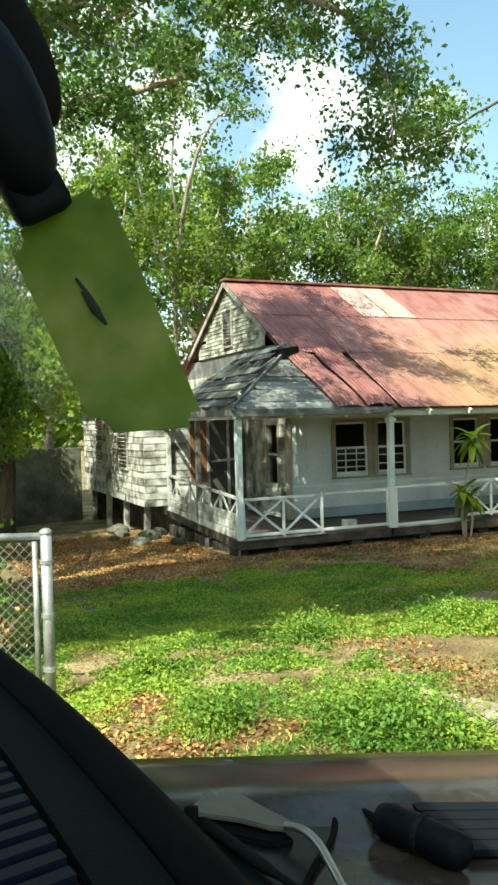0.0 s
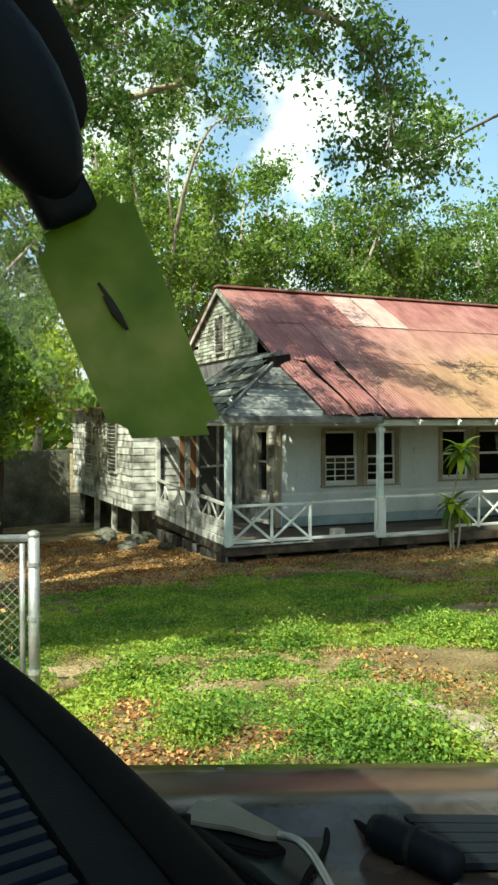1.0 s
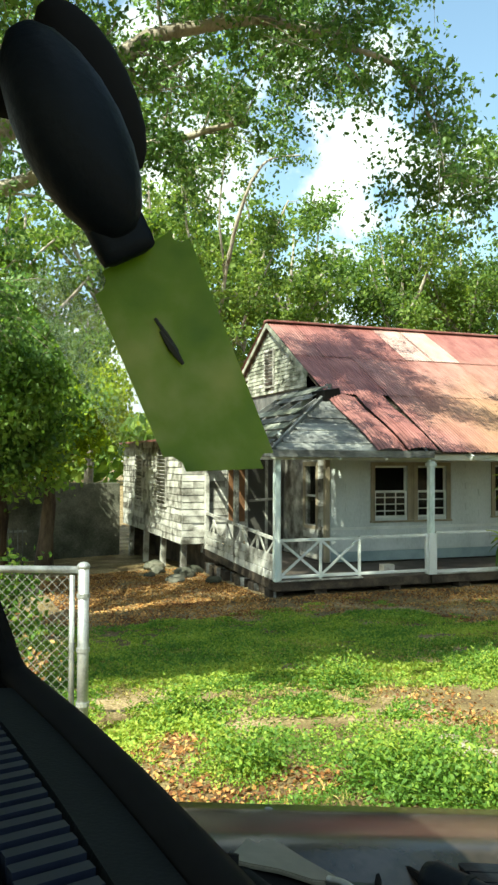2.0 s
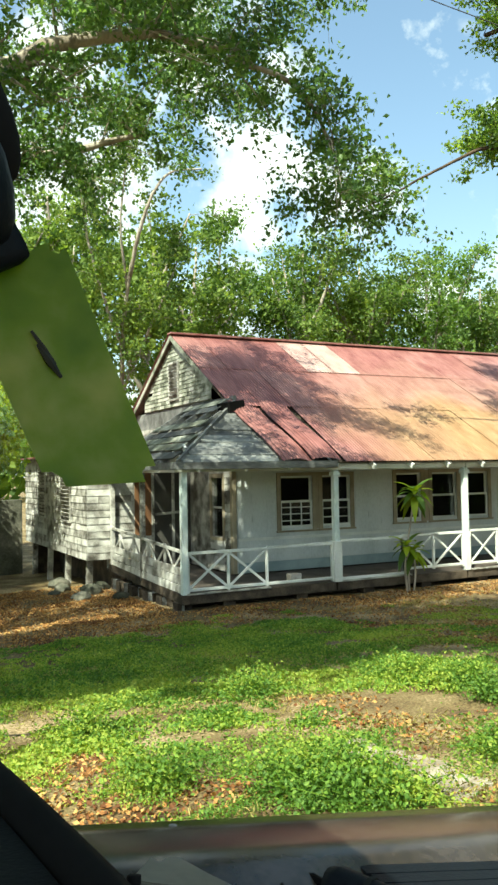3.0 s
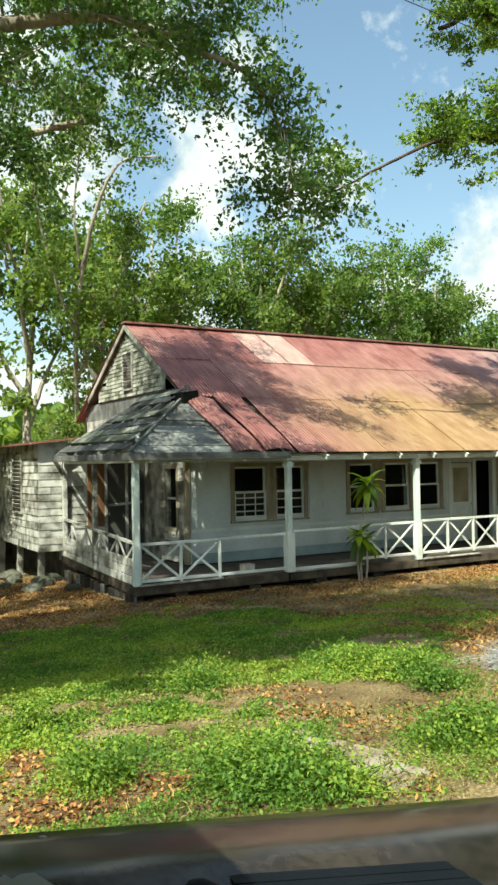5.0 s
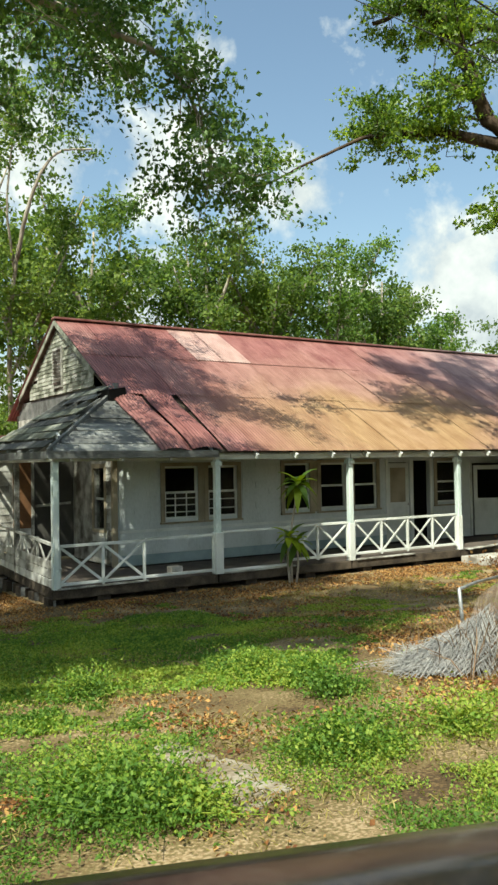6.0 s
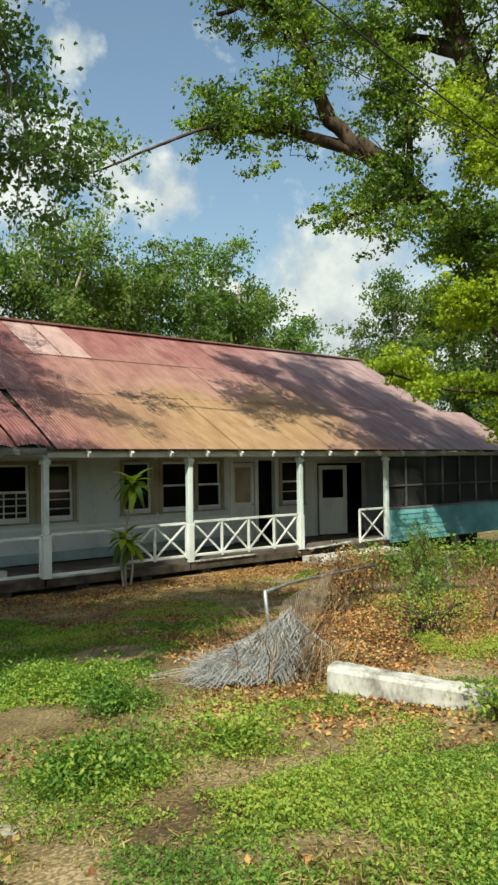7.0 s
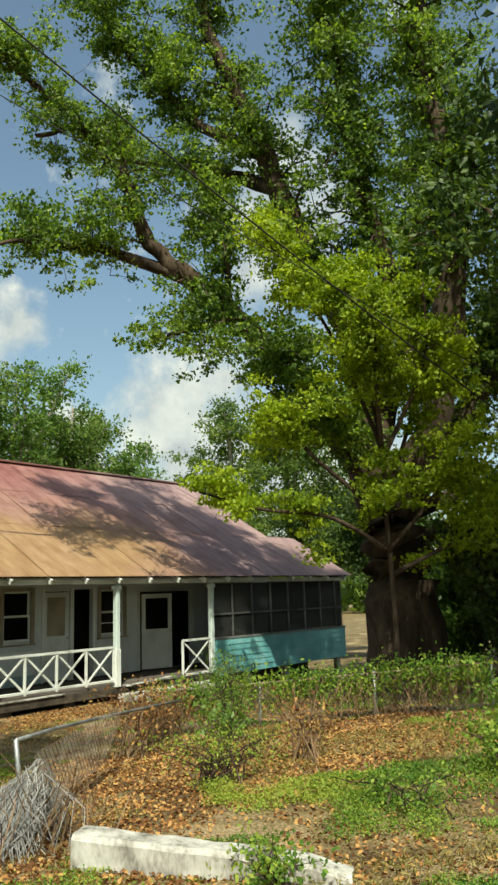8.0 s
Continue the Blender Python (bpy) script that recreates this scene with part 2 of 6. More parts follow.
def roof_material(name, shift):
    """Galvanised sheets: faded red paint above, rust orange below, purple-grey where the paint has weathered."""
    m = bpy.data.materials.new(name)
    m.use_nodes = True
    n, l = m.node_tree.nodes, m.node_tree.links
    b = n["Principled BSDF"]
    b.inputs["Roughness"].default_value, b.inputs["Metallic"].default_value = 0.55, 0.1
    geo = n.new("ShaderNodeNewGeometry")
    sep = n.new("ShaderNodeSeparateXYZ")
    l.new(geo.outputs["Position"], sep.inputs["Vector"])
    big = n.new("ShaderNodeTexNoise")
    big.inputs["Scale"].default_value, big.inputs["Detail"].default_value = 0.55, 7
    streak = n.new("ShaderNodeTexNoise")
    mp = n.new("ShaderNodeMapping")
    mp.inputs["Scale"].default_value = (9, 0.6, 0.6)
    l.new(geo.outputs["Position"], mp.inputs["Vector"])
    l.new(mp.outputs["Vector"], streak.inputs["Vector"])
    streak.inputs["Scale"].default_value, streak.inputs["Detail"].default_value = 1.2, 6
    l.new(geo.outputs["Position"], big.inputs["Vector"])

    def rng(sock, a, b2, c, d):
        r = n.new("ShaderNodeMapRange")
        r.inputs["From Min"].default_value, r.inputs["From Max"].default_value = a, b2
        r.inputs["To Min"].default_value, r.inputs["To Max"].default_value = c, d
        l.new(sock, r.inputs["Value"])
        return r.outputs["Result"]

    def math2(op, a, b2):
        r = n.new("ShaderNodeMath")
        r.operation = op
        for i, v in enumerate((a, b2)):
            if isinstance(v, (int, float)):
                r.inputs[i].default_value = v
            else:
                l.new(v, r.inputs[i])
        return r.outputs[0]

    def mix(f, a, b2):
        r = n.new("ShaderNodeMix")
        r.data_type = "RGBA"
        l.new(f, r.inputs[0]) if not isinstance(f, float) else None
        for i, v in ((6, a), (7, b2)):
            if isinstance(v, tuple):
                r.inputs[i].default_value = (*v, 1)
            else:
                l.new(v, r.inputs[i])
        return r.outputs[2]

    mid = n.new("ShaderNodeTexNoise")
    mid.inputs["Scale"].default_value, mid.inputs["Detail"].default_value, mid.inputs["Roughness"].default_value = 1.9, 9, 0.62
    mq = n.new("ShaderNodeMapping")
    mq.inputs["Scale"].default_value = (1.6, 0.8, 0.8)
    l.new(geo.outputs["Position"], mq.inputs["Vector"])
    l.new(mq.outputs["Vector"], mid.inputs["Vector"])
    nz = rng(big.outputs["Fac"], 0.3, 0.7, -0.5, 0.5)
    worn = rng(mid.outputs["Fac"], 0.34, 0.66, 0.0, 1.0)
    stre = math2("ADD", math2("MULTIPLY", rng(streak.outputs["Fac"], 0.3, 0.7, 0.0, 1.0), 0.35), math2("MULTIPLY", worn, 0.65))
    height = math2("ADD", sep.outputs["Z"], math2("MULTIPLY", nz, 0.9))
    across = math2("ADD", sep.outputs["X"], math2("MULTIPLY", nz, 3.0))
    low = rng(height, 3.5, 4.25, 1.0, 0.0)
    faded = rng(height, 4.2, 5.3, 0.75, 0.0)
    east = rng(across, 20.5, 23.5, 1.0, 0.0)
    west = rng(math2("ADD", sep.outputs["X"], math2("MULTIPLY", nz, 1.5)), 13.0, 16.6, 0.0, 1.0)
    red = mix(stre, (0.135, 0.040, 0.037), (0.285, 0.125, 0.115))
    orange = mix(stre, (0.20, 0.108, 0.048), (0.325, 0.215, 0.11))
    tan = mix(stre, (0.195, 0.10, 0.075), (0.33, 0.21, 0.16))
    purple = mix(stre, (0.18, 0.105, 0.11), (0.33, 0.235, 0.235))
    c = mix(rng(across, 20.0, 24.5, 0.0, 1.0), red, purple)
    c = mix(math2("MULTIPLY", math2("MULTIPLY", faded, west), east), c, tan)
    c = mix(math2("MULTIPLY", math2("MULTIPLY", low, east), west), c, orange)
    pale = math2("MULTIPLY", rng(n.new("ShaderNodeObjectInfo").outputs["Random"], 0.5, 1.0, 0.0, 0.3), worn)
    if shift:
        c = mix(rng(mid.outputs["Fac"], 0.3, 0.7, 0.4, 0.85), c, (0.45, 0.33, 0.30))
    else:
        c = mix(pale, c, (0.40, 0.27, 0.235))
    l.new(c, b.inputs["Base Color"])
    bp = n.new("ShaderNodeBump")
    bp.inputs["Strength"].default_value, bp.inputs["Distance"].default_value = 0.3, 0.01
    l.new(streak.outputs["Fac"], bp.inputs["Height"])
    l.new(bp.outputs["Normal"], b.inputs["Normal"])
    return m


M_ROOF, M_ROOF_PALE = roof_material("rusty_corrugated_sheet", 0), roof_material("pale_corrugated_sheet", 1)


def glass_material():
    m = bpy.data.materials.new("window_glass")
    m.use_nodes = True
    b = m.node_tree.nodes["Principled BSDF"]
    b.inputs["Base Color"].default_value = (0.75, 0.8, 0.8, 1)
    b.inputs["Roughness"].default_value, b.inputs["Transmission Weight"].default_value, b.inputs["IOR"].default_value = 0.04, 1.0, 1.3
    return m


M_GLASS = glass_material()


def sleeve_material():
    """Thin clear plastic film with a faint cloudy bloom."""
    m = bpy.data.materials.new("clear_film")
    m.use_nodes = True
    n, l = m.node_tree.nodes, m.node_tree.links
    b = n["Principled BSDF"]
    b.inputs["Base Color"].default_value, b.inputs["Roughness"].default_value = (0.6, 0.62, 0.55, 1), 0.25
    tr, mx, no, ra = n.new("ShaderNodeBsdfTransparent"), n.new("ShaderNodeMixShader"), n.new("ShaderNodeTexNoise"), n.new("ShaderNodeMapRange")
    no.inputs["Scale"].default_value = 18
    ra.inputs["From Min"].default_value, ra.inputs["From Max"].default_value, ra.inputs["To Max"].default_value = 0.35, 0.75, 0.28
    l.new(n.new("ShaderNodeNewGeometry").outputs["Position"], no.inputs["Vector"])
    l.new(no.outputs["Fac"], ra.inputs["Value"])
    l.new(ra.outputs["Result"], mx.inputs[0])
    l.new(tr.outputs[0], mx.inputs[1])
    l.new(b.outputs[0], mx.inputs[2])
    l.new(mx.outputs[0], n["Material Output"].inputs["Surface"])
    return m


M_SLEEVE = sleeve_material()


def screen_material():
    """Dark insect netting that lets some light through."""
    m = bpy.data.materials.new("insect_screen")
    m.use_nodes = True
    n, l = m.node_tree.nodes, m.node_tree.links
    n["Principled BSDF"].inputs["Base Color"].default_value, n["Principled BSDF"].inputs["Roughness"].default_value = (0.03, 0.032, 0.03, 1), 0.8
    tr, mx = n.new("ShaderNodeBsdfTransparent"), n.new("ShaderNodeMixShader")
    mx.inputs[0].default_value = 0.6
    l.new(tr.outputs[0], mx.inputs[1])
    l.new(n["Principled BSDF"].outputs[0], mx.inputs[2])
    l.new(mx.outputs[0], n["Material Output"].inputs["Surface"])
    return m


M_SCREEN = screen_material()


# ---- tools for meshes ----
def part(name, bm, mat, parent=None, label="", smooth=False):
    """One mesh object from a bmesh; vertices are given in the parent's space."""
    me = bpy.data.meshes.new(name)
    bm.normal_update()
    bm.to_mesh(me)
    bm.free()
    if smooth:
        me.polygons.foreach_set("use_smooth", [True] * len(me.polygons))
    for mm in (mat if isinstance(mat, (list, tuple)) else [mat]):
        me.materials.append(mm)
    ob = new(name, me)
    ob.parent = parent
    return tagged(ob, label)


def thing(name, at, label, category, group="", kind=""):
    ob = new(name)
    ob.location = at
    ob.empty_display_size = 0.2
    return tagged(ob, label, category, group, kind)


def setting(ob, label, category=""):
    return tagged(ob, label, category or ob.name.split("_")[0], kind="structure")


def box(bm, lo, hi, m=None):
    """A box from corner to corner, turned by m if given."""
    vs = []
    for z in (lo[2], hi[2]):
        for x, y in ((lo[0], lo[1]), (hi[0], lo[1]), (hi[0], hi[1]), (lo[0], hi[1])):
            v = Vector((x, y, z))
            vs.append(bm.verts.new(m @ v if m else v))
    for f in ((3, 2, 1, 0), (4, 5, 6, 7), (0, 1, 5, 4), (1, 2, 6, 5), (2, 3, 7, 6), (3, 0, 4, 7)):
        bm.faces.new([vs[i] for i in f])
    return vs


def soft_box(lo, hi, r=0.01, m=None):
    bm = bmesh.new()
    box(bm, lo, hi, m)
    bmesh.ops.bevel(bm, geom=bm.edges[:], offset=r, segments=2, affect="EDGES", profile=0.6)
    return bm


def beam(bm, a, b, w, h, up=(0, 0, 1)):
    """A timber of width w and height h from a to b."""
    a, b = Vector(a), Vector(b)
    d = (b - a).normalized()
    s = d.cross(Vector(up))
    s = s.normalized() if s.length > 1e-4 else Vector((1, 0, 0))
    u = s.cross(d)
    vs = [bm.verts.new(p + s * (i * w / 2) + u * (j * h / 2)) for p in (a, b) for i, j in ((-1, -1), (1, -1), (1, 1), (-1, 1))]
    for f in ((0, 1, 2, 3), (7, 6, 5, 4), (4, 5, 1, 0), (5, 6, 2, 1), (6, 7, 3, 2), (7, 4, 0, 3)):
        bm.faces.new([vs[i] for i in f])


def timber(a, b, w, h, r=0.006):
    bm = bmesh.new()
    beam(bm, a, b, w, h)
    if r:
        bmesh.ops.bevel(bm, geom=bm.edges[:], offset=r, segments=1, affect="EDGES")
    return bm


def tube(bm, pts, radii, seg=8, cap=True):
    """A tapered tube along points."""
    pts = [Vector(p) for p in pts]
    rings = []
    for i, p in enumerate(pts):
        d = (pts[min(i + 1, len(pts) - 1)] - pts[max(i - 1, 0)]).normalized()
        s = d.cross(Vector((0.13, 0.21, 1)))
        s = s.normalized() if s.length > 1e-3 else Vector((1, 0, 0))
        u = s.cross(d)
        r = radii[i] if isinstance(radii, (list, tuple)) else radii
        rings.append([bm.verts.new(p + (s * math.cos(k * math.tau / seg) + u * math.sin(k * math.tau / seg)) * r) for k in range(seg)])
    for a, b in zip(rings, rings[1:]):
        for k in range(seg):
            bm.faces.new((a[k], a[(k + 1) % seg], b[(k + 1) % seg], b[k]))
    if cap and seg > 2:
        bm.faces.new(rings[0][::-1])
        bm.faces.new(rings[-1])


def curve_points(pts, n=6, wob=0.0, rng=random):
    """Points smoothed through a few given ones (Catmull-Rom)."""
    p = [Vector(q) for q in pts]
    p = [2 * p[0] - p[1]] + p + [2 * p[-1] - p[-2]]
    out = []
    for i in range(1, len(p) - 2):
        for k in range(n):
            t = k / n
            q = 0.5 * (2 * p[i] + (p[i + 1] - p[i - 1]) * t + (2 * p[i - 1] - 5 * p[i] + 4 * p[i + 1] - p[i + 2]) * t * t
                       + (3 * p[i] - p[i - 1] - 3 * p[i + 1] + p[i + 2]) * t ** 3)
            out.append(q + Vector((rng.uniform(-wob, wob), rng.uniform(-wob, wob), rng.uniform(-wob, wob))))
    return out + [p[-2]]


def leaf_mesh(name, pos, size, mat, parent, rg, up=0.5, spread=0.35, narrow=0.62, label=""):
    """Many small folded leaves in one mesh: a leaf at each place."""
    pos = np.asarray(pos, dtype=np.float64)
    n = len(pos)
    nor = rg.normal(size=(n, 3))
    nor /= np.linalg.norm(nor, axis=1)[:, None]
    nor[:, 2] = nor[:, 2] * (1 - up) + up
    nor /= np.linalg.norm(nor, axis=1)[:, None]
    d = np.cross(nor, rg.normal(size=(n, 3)))
    d /= np.linalg.norm(d, axis=1)[:, None]
    s = np.cross(nor, d)
    ln = (size * rg.uniform(1 - spread, 1 + spread, n))[:, None]
    v = np.empty((n, 4, 3))
    v[:, 0] = pos - d * ln * 0.5
    v[:, 1] = pos + s * ln * narrow * 0.5 + nor * ln * 0.10
    v[:, 2] = pos + d * ln * 0.5 - nor * ln * 0.06
    v[:, 3] = pos - s * ln * narrow * 0.5 + nor * ln * 0.10
    base = np.arange(n)[:, None] * 4
    tri = np.concatenate([base + np.array([0, 1, 2]), base + np.array([0, 2, 3])], axis=1).reshape(-1)
    me = bpy.data.meshes.new(name)
    me.vertices.add(4 * n)
    me.vertices.foreach_set("co", v.reshape(-1))
    me.loops.add(len(tri))
    me.loops.foreach_set("vertex_index", tri.astype(np.int32))
    me.polygons.add(2 * n)
    me.polygons.foreach_set("loop_start", np.arange(0, 6 * n, 3, dtype=np.int32))
    me.update(calc_edges=True)
    me.materials.append(mat)
    ob = new(name, me)
    ob.parent = parent
    return tagged(ob, label)


# ---- the ground ----
G_Y = [-60, 0.5, 1.6, 3.0, 4.5, 6.0, 9.0, 10.5, 14.0, 18.0, 24.0, 60.0]
G_Z = [0.62, 0.62, 0.58, 0.42, 0.29, 0.19, -0.07, -0.26, -0.31, -0.42, -0.75, -0.9]


def ground_z(x, y, rough=True):
    z = float(np.interp(y, G_Y, G_Z))
    k = min(1.0, max(0.0, (y - 4) / 6))
    z -= k * 0.045 * min(10.0, max(0.0, x - 19))
    z -= k * 0.03 * min(6.0, max(0.0, 9.0 - x)) * (1 if y > 14 else 0)
    z -= 0.17 * min(1.0, max(0.0, (x - 8.6) / 1.8)) * min(1.0, max(0.0, (4.4 - y) / 1.4)) * (1 if y > -5 else 0)
    if rough:
        z += 0.035 * noise.noise((x * 0.9, y * 0.9, 0.3)) + 0.015 * noise.noise((x * 3.1, y * 3.1, 1.7))
    return z


def ground_mesh():
    def steps(lo, hi, fine_lo, fine_hi, fine):
        out, v = [], fine_lo
        while v < fine_hi:
            out.append(v)
            v += fine
        a, st = fine_lo, fine
        while a > lo:
            st *= 1.35
            a -= st
            out.insert(0, max(a, lo))
        a, st = out[-1], fine
        while a < hi:
            st *= 1.35
            a += st
            out.append(min(a, hi))
        return out
    xs, ys = steps(-900, 1200, 2, 20, 0.14), steps(-900, 1500, 1.5, 14.5, 0.14)
    verts = [(x, y, ground_z(x, y, -20 < x < 60 and -20 < y < 60)) for y in ys for x in xs]
    w = len(xs)
    faces = [(j * w + i, j * w + i + 1, j * w + w + i + 1, j * w + w + i) for j in range(len(ys) - 1) for i in range(w - 1)]
    me = bpy.data.meshes.new("ground")
    me.from_pydata(verts, [], faces)
    me.polygons.foreach_set("use_smooth", [True] * len(faces))
    me.materials.append(M_GROUND)
    return setting(new("ground", me), "brown earth yard with weeds and fallen leaves", "ground")


ground_mesh()

# ---- the house ----
PORCH_Y, WALL_Y, WEST_X, EAST_X, CORNER_X = 14.0, 16.12, 11.42, 28.2, 9.38
EAVE_Y, EAVE_Z, RIDGE_Y, RIDGE_Z = 13.75, 2.40, 19.5, 5.78
PITCH = (RIDGE_Z - EAVE_Z) / (RIDGE_Y - EAVE_Y)
POSTS = (9.38, 12.70, 16.11, 19.51, 22.83)


def roof_z(y):
    return RIDGE_Z - PITCH * abs(RIDGE_Y - y)


house = thing("house", (11.4, 16, 0), "old white wooden bungalow with rusty red corrugated roof and veranda", "house")
HB = Vector(house.location)


def hp(name, bm, mat, parent=None, label="", smooth=False):
    """A part of the house, its mesh given in world places."""
    bmesh.ops.translate(bm, verts=bm.verts[:], vec=-HB)
    return part(name, bm, mat, parent or house, label, smooth)


# walls with openings cut through: (x0, x1, z0, z1)
def wall_with_openings(a, b, z0, z1, y, thick, openings):
    bm = bmesh.new()
    xs = sorted({a, b, *[o[0] for o in openings], *[o[1] for o in openings]})
    for x0, x1 in zip(xs, xs[1:]):
        cuts = sorted((o[2], o[3]) for o in openings if o[0] <= x0 + 1e-6 and o[1] >= x1 - 1e-6)
        z = z0
        for c0, c1 in cuts:
            if c0 > z:
                box(bm, (x0, y, z), (x1, y + thick, c0))
            z = c1
        if z < z1:
            box(bm, (x0, y, z), (x1, y + thick, z1))
    bmesh.ops.remove_doubles(bm, verts=bm.verts[:], dist=1e-5)
    return bm


FRONT_WINDOWS = [(12.60, 13.44, 0.95, 2.12), (13.70, 14.48, 0.95, 2.12), (15.82, 16.58, 1.0, 2.14), (16.92, 17.72, 1.0, 2.14), (18.0, 18.76, 1.0, 2.14), (20.95, 21.75, 1.0, 2.14)]
FRONT_DOORS = [(19.16, 19.94, 0.0, 2.12), (20.06, 20.68, 0.0, 2.16), (22.35, 24.45, 0.0, 2.06)]
front = hp("wall", wall_with_openings(WEST_X, EAST_X, 0.0, 3.45, WALL_Y, 0.12, FRONT_WINDOWS + FRONT_DOORS), M_WALL, label="pale white painted board wall")
bm = bmesh.new()
for y0, y1, z0, z1 in ((16.24, 16.65, 0, 3.45), (16.65, 17.25, 0, 0.75), (16.65, 17.25, 2.1, 3.45), (17.25, 23.0, 0, 3.45)):
    box(bm, (WEST_X, y0, z0), (WEST_X + 0.12, y1, z1))
west = hp("wall", bm, M_OLD_WHITE, label="peeling white end wall")
# back wall, floor, ceiling and partition coloured near-black for indoor shade
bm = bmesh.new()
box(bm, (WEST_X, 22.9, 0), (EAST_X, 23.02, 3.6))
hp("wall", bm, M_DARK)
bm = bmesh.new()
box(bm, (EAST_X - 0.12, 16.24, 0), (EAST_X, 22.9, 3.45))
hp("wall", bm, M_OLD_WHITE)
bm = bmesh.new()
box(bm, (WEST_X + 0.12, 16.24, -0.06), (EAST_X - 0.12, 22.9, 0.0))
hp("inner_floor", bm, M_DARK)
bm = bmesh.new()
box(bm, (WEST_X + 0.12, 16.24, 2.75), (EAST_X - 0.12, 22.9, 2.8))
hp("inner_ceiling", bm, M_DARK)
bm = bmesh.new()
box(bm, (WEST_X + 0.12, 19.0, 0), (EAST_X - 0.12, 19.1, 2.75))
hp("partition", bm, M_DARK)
# gable triangle over the west porch roof
bm = bmesh.new()
tri = [(17.35, 3.93), (21.65, 3.93), (19.5, 5.66)]
for x in (WEST_X, WEST_X + 0.1):
    bm.faces.new([bm.verts.new((x, y, z)) for y, z in tri])
gable = hp("gable", bm, M_GABLE, label="weathered white gable boarded with shingles")
bm = bmesh.new()
box(bm, (WEST_X + 0.02, 16.1, 2.8), (WEST_X + 0.1, 22.9, 3.92))
hp("wall", bm, M_GREYWOOD, label="grey boards under the gable")

# front porch: deck edge, beam, posts, rafter ends, floor
bm = bmesh.new()
box(bm, (9.42, 14.06, -0.10), (29.4, 16.12, -0.03))
box(bm, (9.42, 16.12, -0.10), (WEST_X, 18.5, -0.03))
deck = hp("porch_floor", bm, M_FLOOR, label="grey boarded porch floor")
# beams take the dark colour of the shaded void below the deck
for a, b in ((9.3, 12.66), (12.7, 16.08), (16.12, 19.5), (19.54, 22.9)):
    hp("floor_beam", timber((a, 14.0, -0.11), (b, 14.0, -0.11), 0.10, 0.17), M_DARKWOOD, label="floor beam coloured dark for the shade below the deck")
    hp("edge_strip", timber((a + 0.1, 13.965, -0.012), (a + 0.55 * (b - a), 13.965, -0.005), 0.10, 0.03), M_OLD_WHITE)
hp("floor_beam", timber((9.38, 14.06, -0.11), (9.38, 18.5, 0.06), 0.10, 0.17), M_DARKWOOD)
for a, b in ((9.2, 16.1), (16.12, 29.5)):
    hp("eave_beam", timber((a, 14.0, 2.30), (b, 14.0, 2.30), 0.09, 0.11), M_WHITE, label="white painted eave beam")
hp("eave_beam", timber((9.38, 14.06, 2.30), (9.38, 18.5, 2.30), 0.09, 0.11), M_WHITE)
for x in POSTS:
    h = 2.245
    post = hp("post", timber((x, 14.0, -0.02), (x, 14.0, h), 0.12, 0.12, 0.012), M_POST, label="square porch post with flaking pale blue paint")
    if x not in (9.38, 22.83):
        k = 0.09 if x < 13 else 0.072
        hp("post_base", soft_box((x - k, 14.0 - k, -0.02), (x + k, 14.0 + k, 0.80), 0.012), M_WHITE, post, "white boxed post base")
    if x > 10:
        hp("post_cap", soft_box((x - 0.085, 13.915, 2.12), (x + 0.085, 14.085, 2.2), 0.01), M_POST, post)
rx = 9.6
while rx < 29.4:
    hp("rafter_tail", timber((rx, 13.74, 2.29), (rx, 14.5, 2.29 + 0.76 * PITCH), 0.055, 0.11), M_WHITE)
    rx += 0.98
hp("porch_ceiling", timber((9.45, 15.0, 2.62), (28.1, 15.0, 2.62), 0.06, 0.08), M_DARKWOOD)


# x-braced railings in bays
def railing(x0, x1, bays, top=0.80, bottom=0.10, first=True, braced=True):
    bm = bmesh.new()
    beam(bm, (x0, 14.0, top), (x1, 14.0, top), 0.06, 0.05)
    rail = hp("railing", bm, M_WHITE, label="white x-braced porch railing")
    hp("bottom_rail", timber((x0, 14.0, bottom), (x1, 14.0, bottom), 0.05, 0.055), M_WHITE, rail)
    w = (x1 - x0) / bays
    for i in range(bays + 1):
        x = x0 + i * w
        if i > 0 or first:
            hp("upright", timber((x, 14.0, bottom - 0.06), (x, 14.0, top - 0.027), 0.05, 0.055), M_WHITE, rail)
        if i < bays and braced:
            hp("brace", timber((x + 0.03, 13.992, bottom + 0.03), (x + w - 0.03, 13.992, top - 0.03), 0.02, 0.05), M_WHITE, rail)
            hp("brace", timber((x + 0.03, 14.012, top - 0.03), (x + w - 0.03, 14.012, bottom + 0.03), 0.02, 0.05), M_WHITE, rail)
    return rail


railing(9.45, 11.10, 2, top=0.74, bottom=0.06)
railing(11.10, 12.60, 1, top=0.76, bottom=0.06, first=False, braced=False)
railing(12.80, 14.36, 1, top=0.80, bottom=0.03, first=False, braced=False)
railing(14.36, 16.02, 2, top=0.82, bottom=0.12)
railing(16.21, 19.42, 4, top=0.84, bottom=0.12)
railing(21.72, 22.76, 1, top=0.84, bottom=0.02)
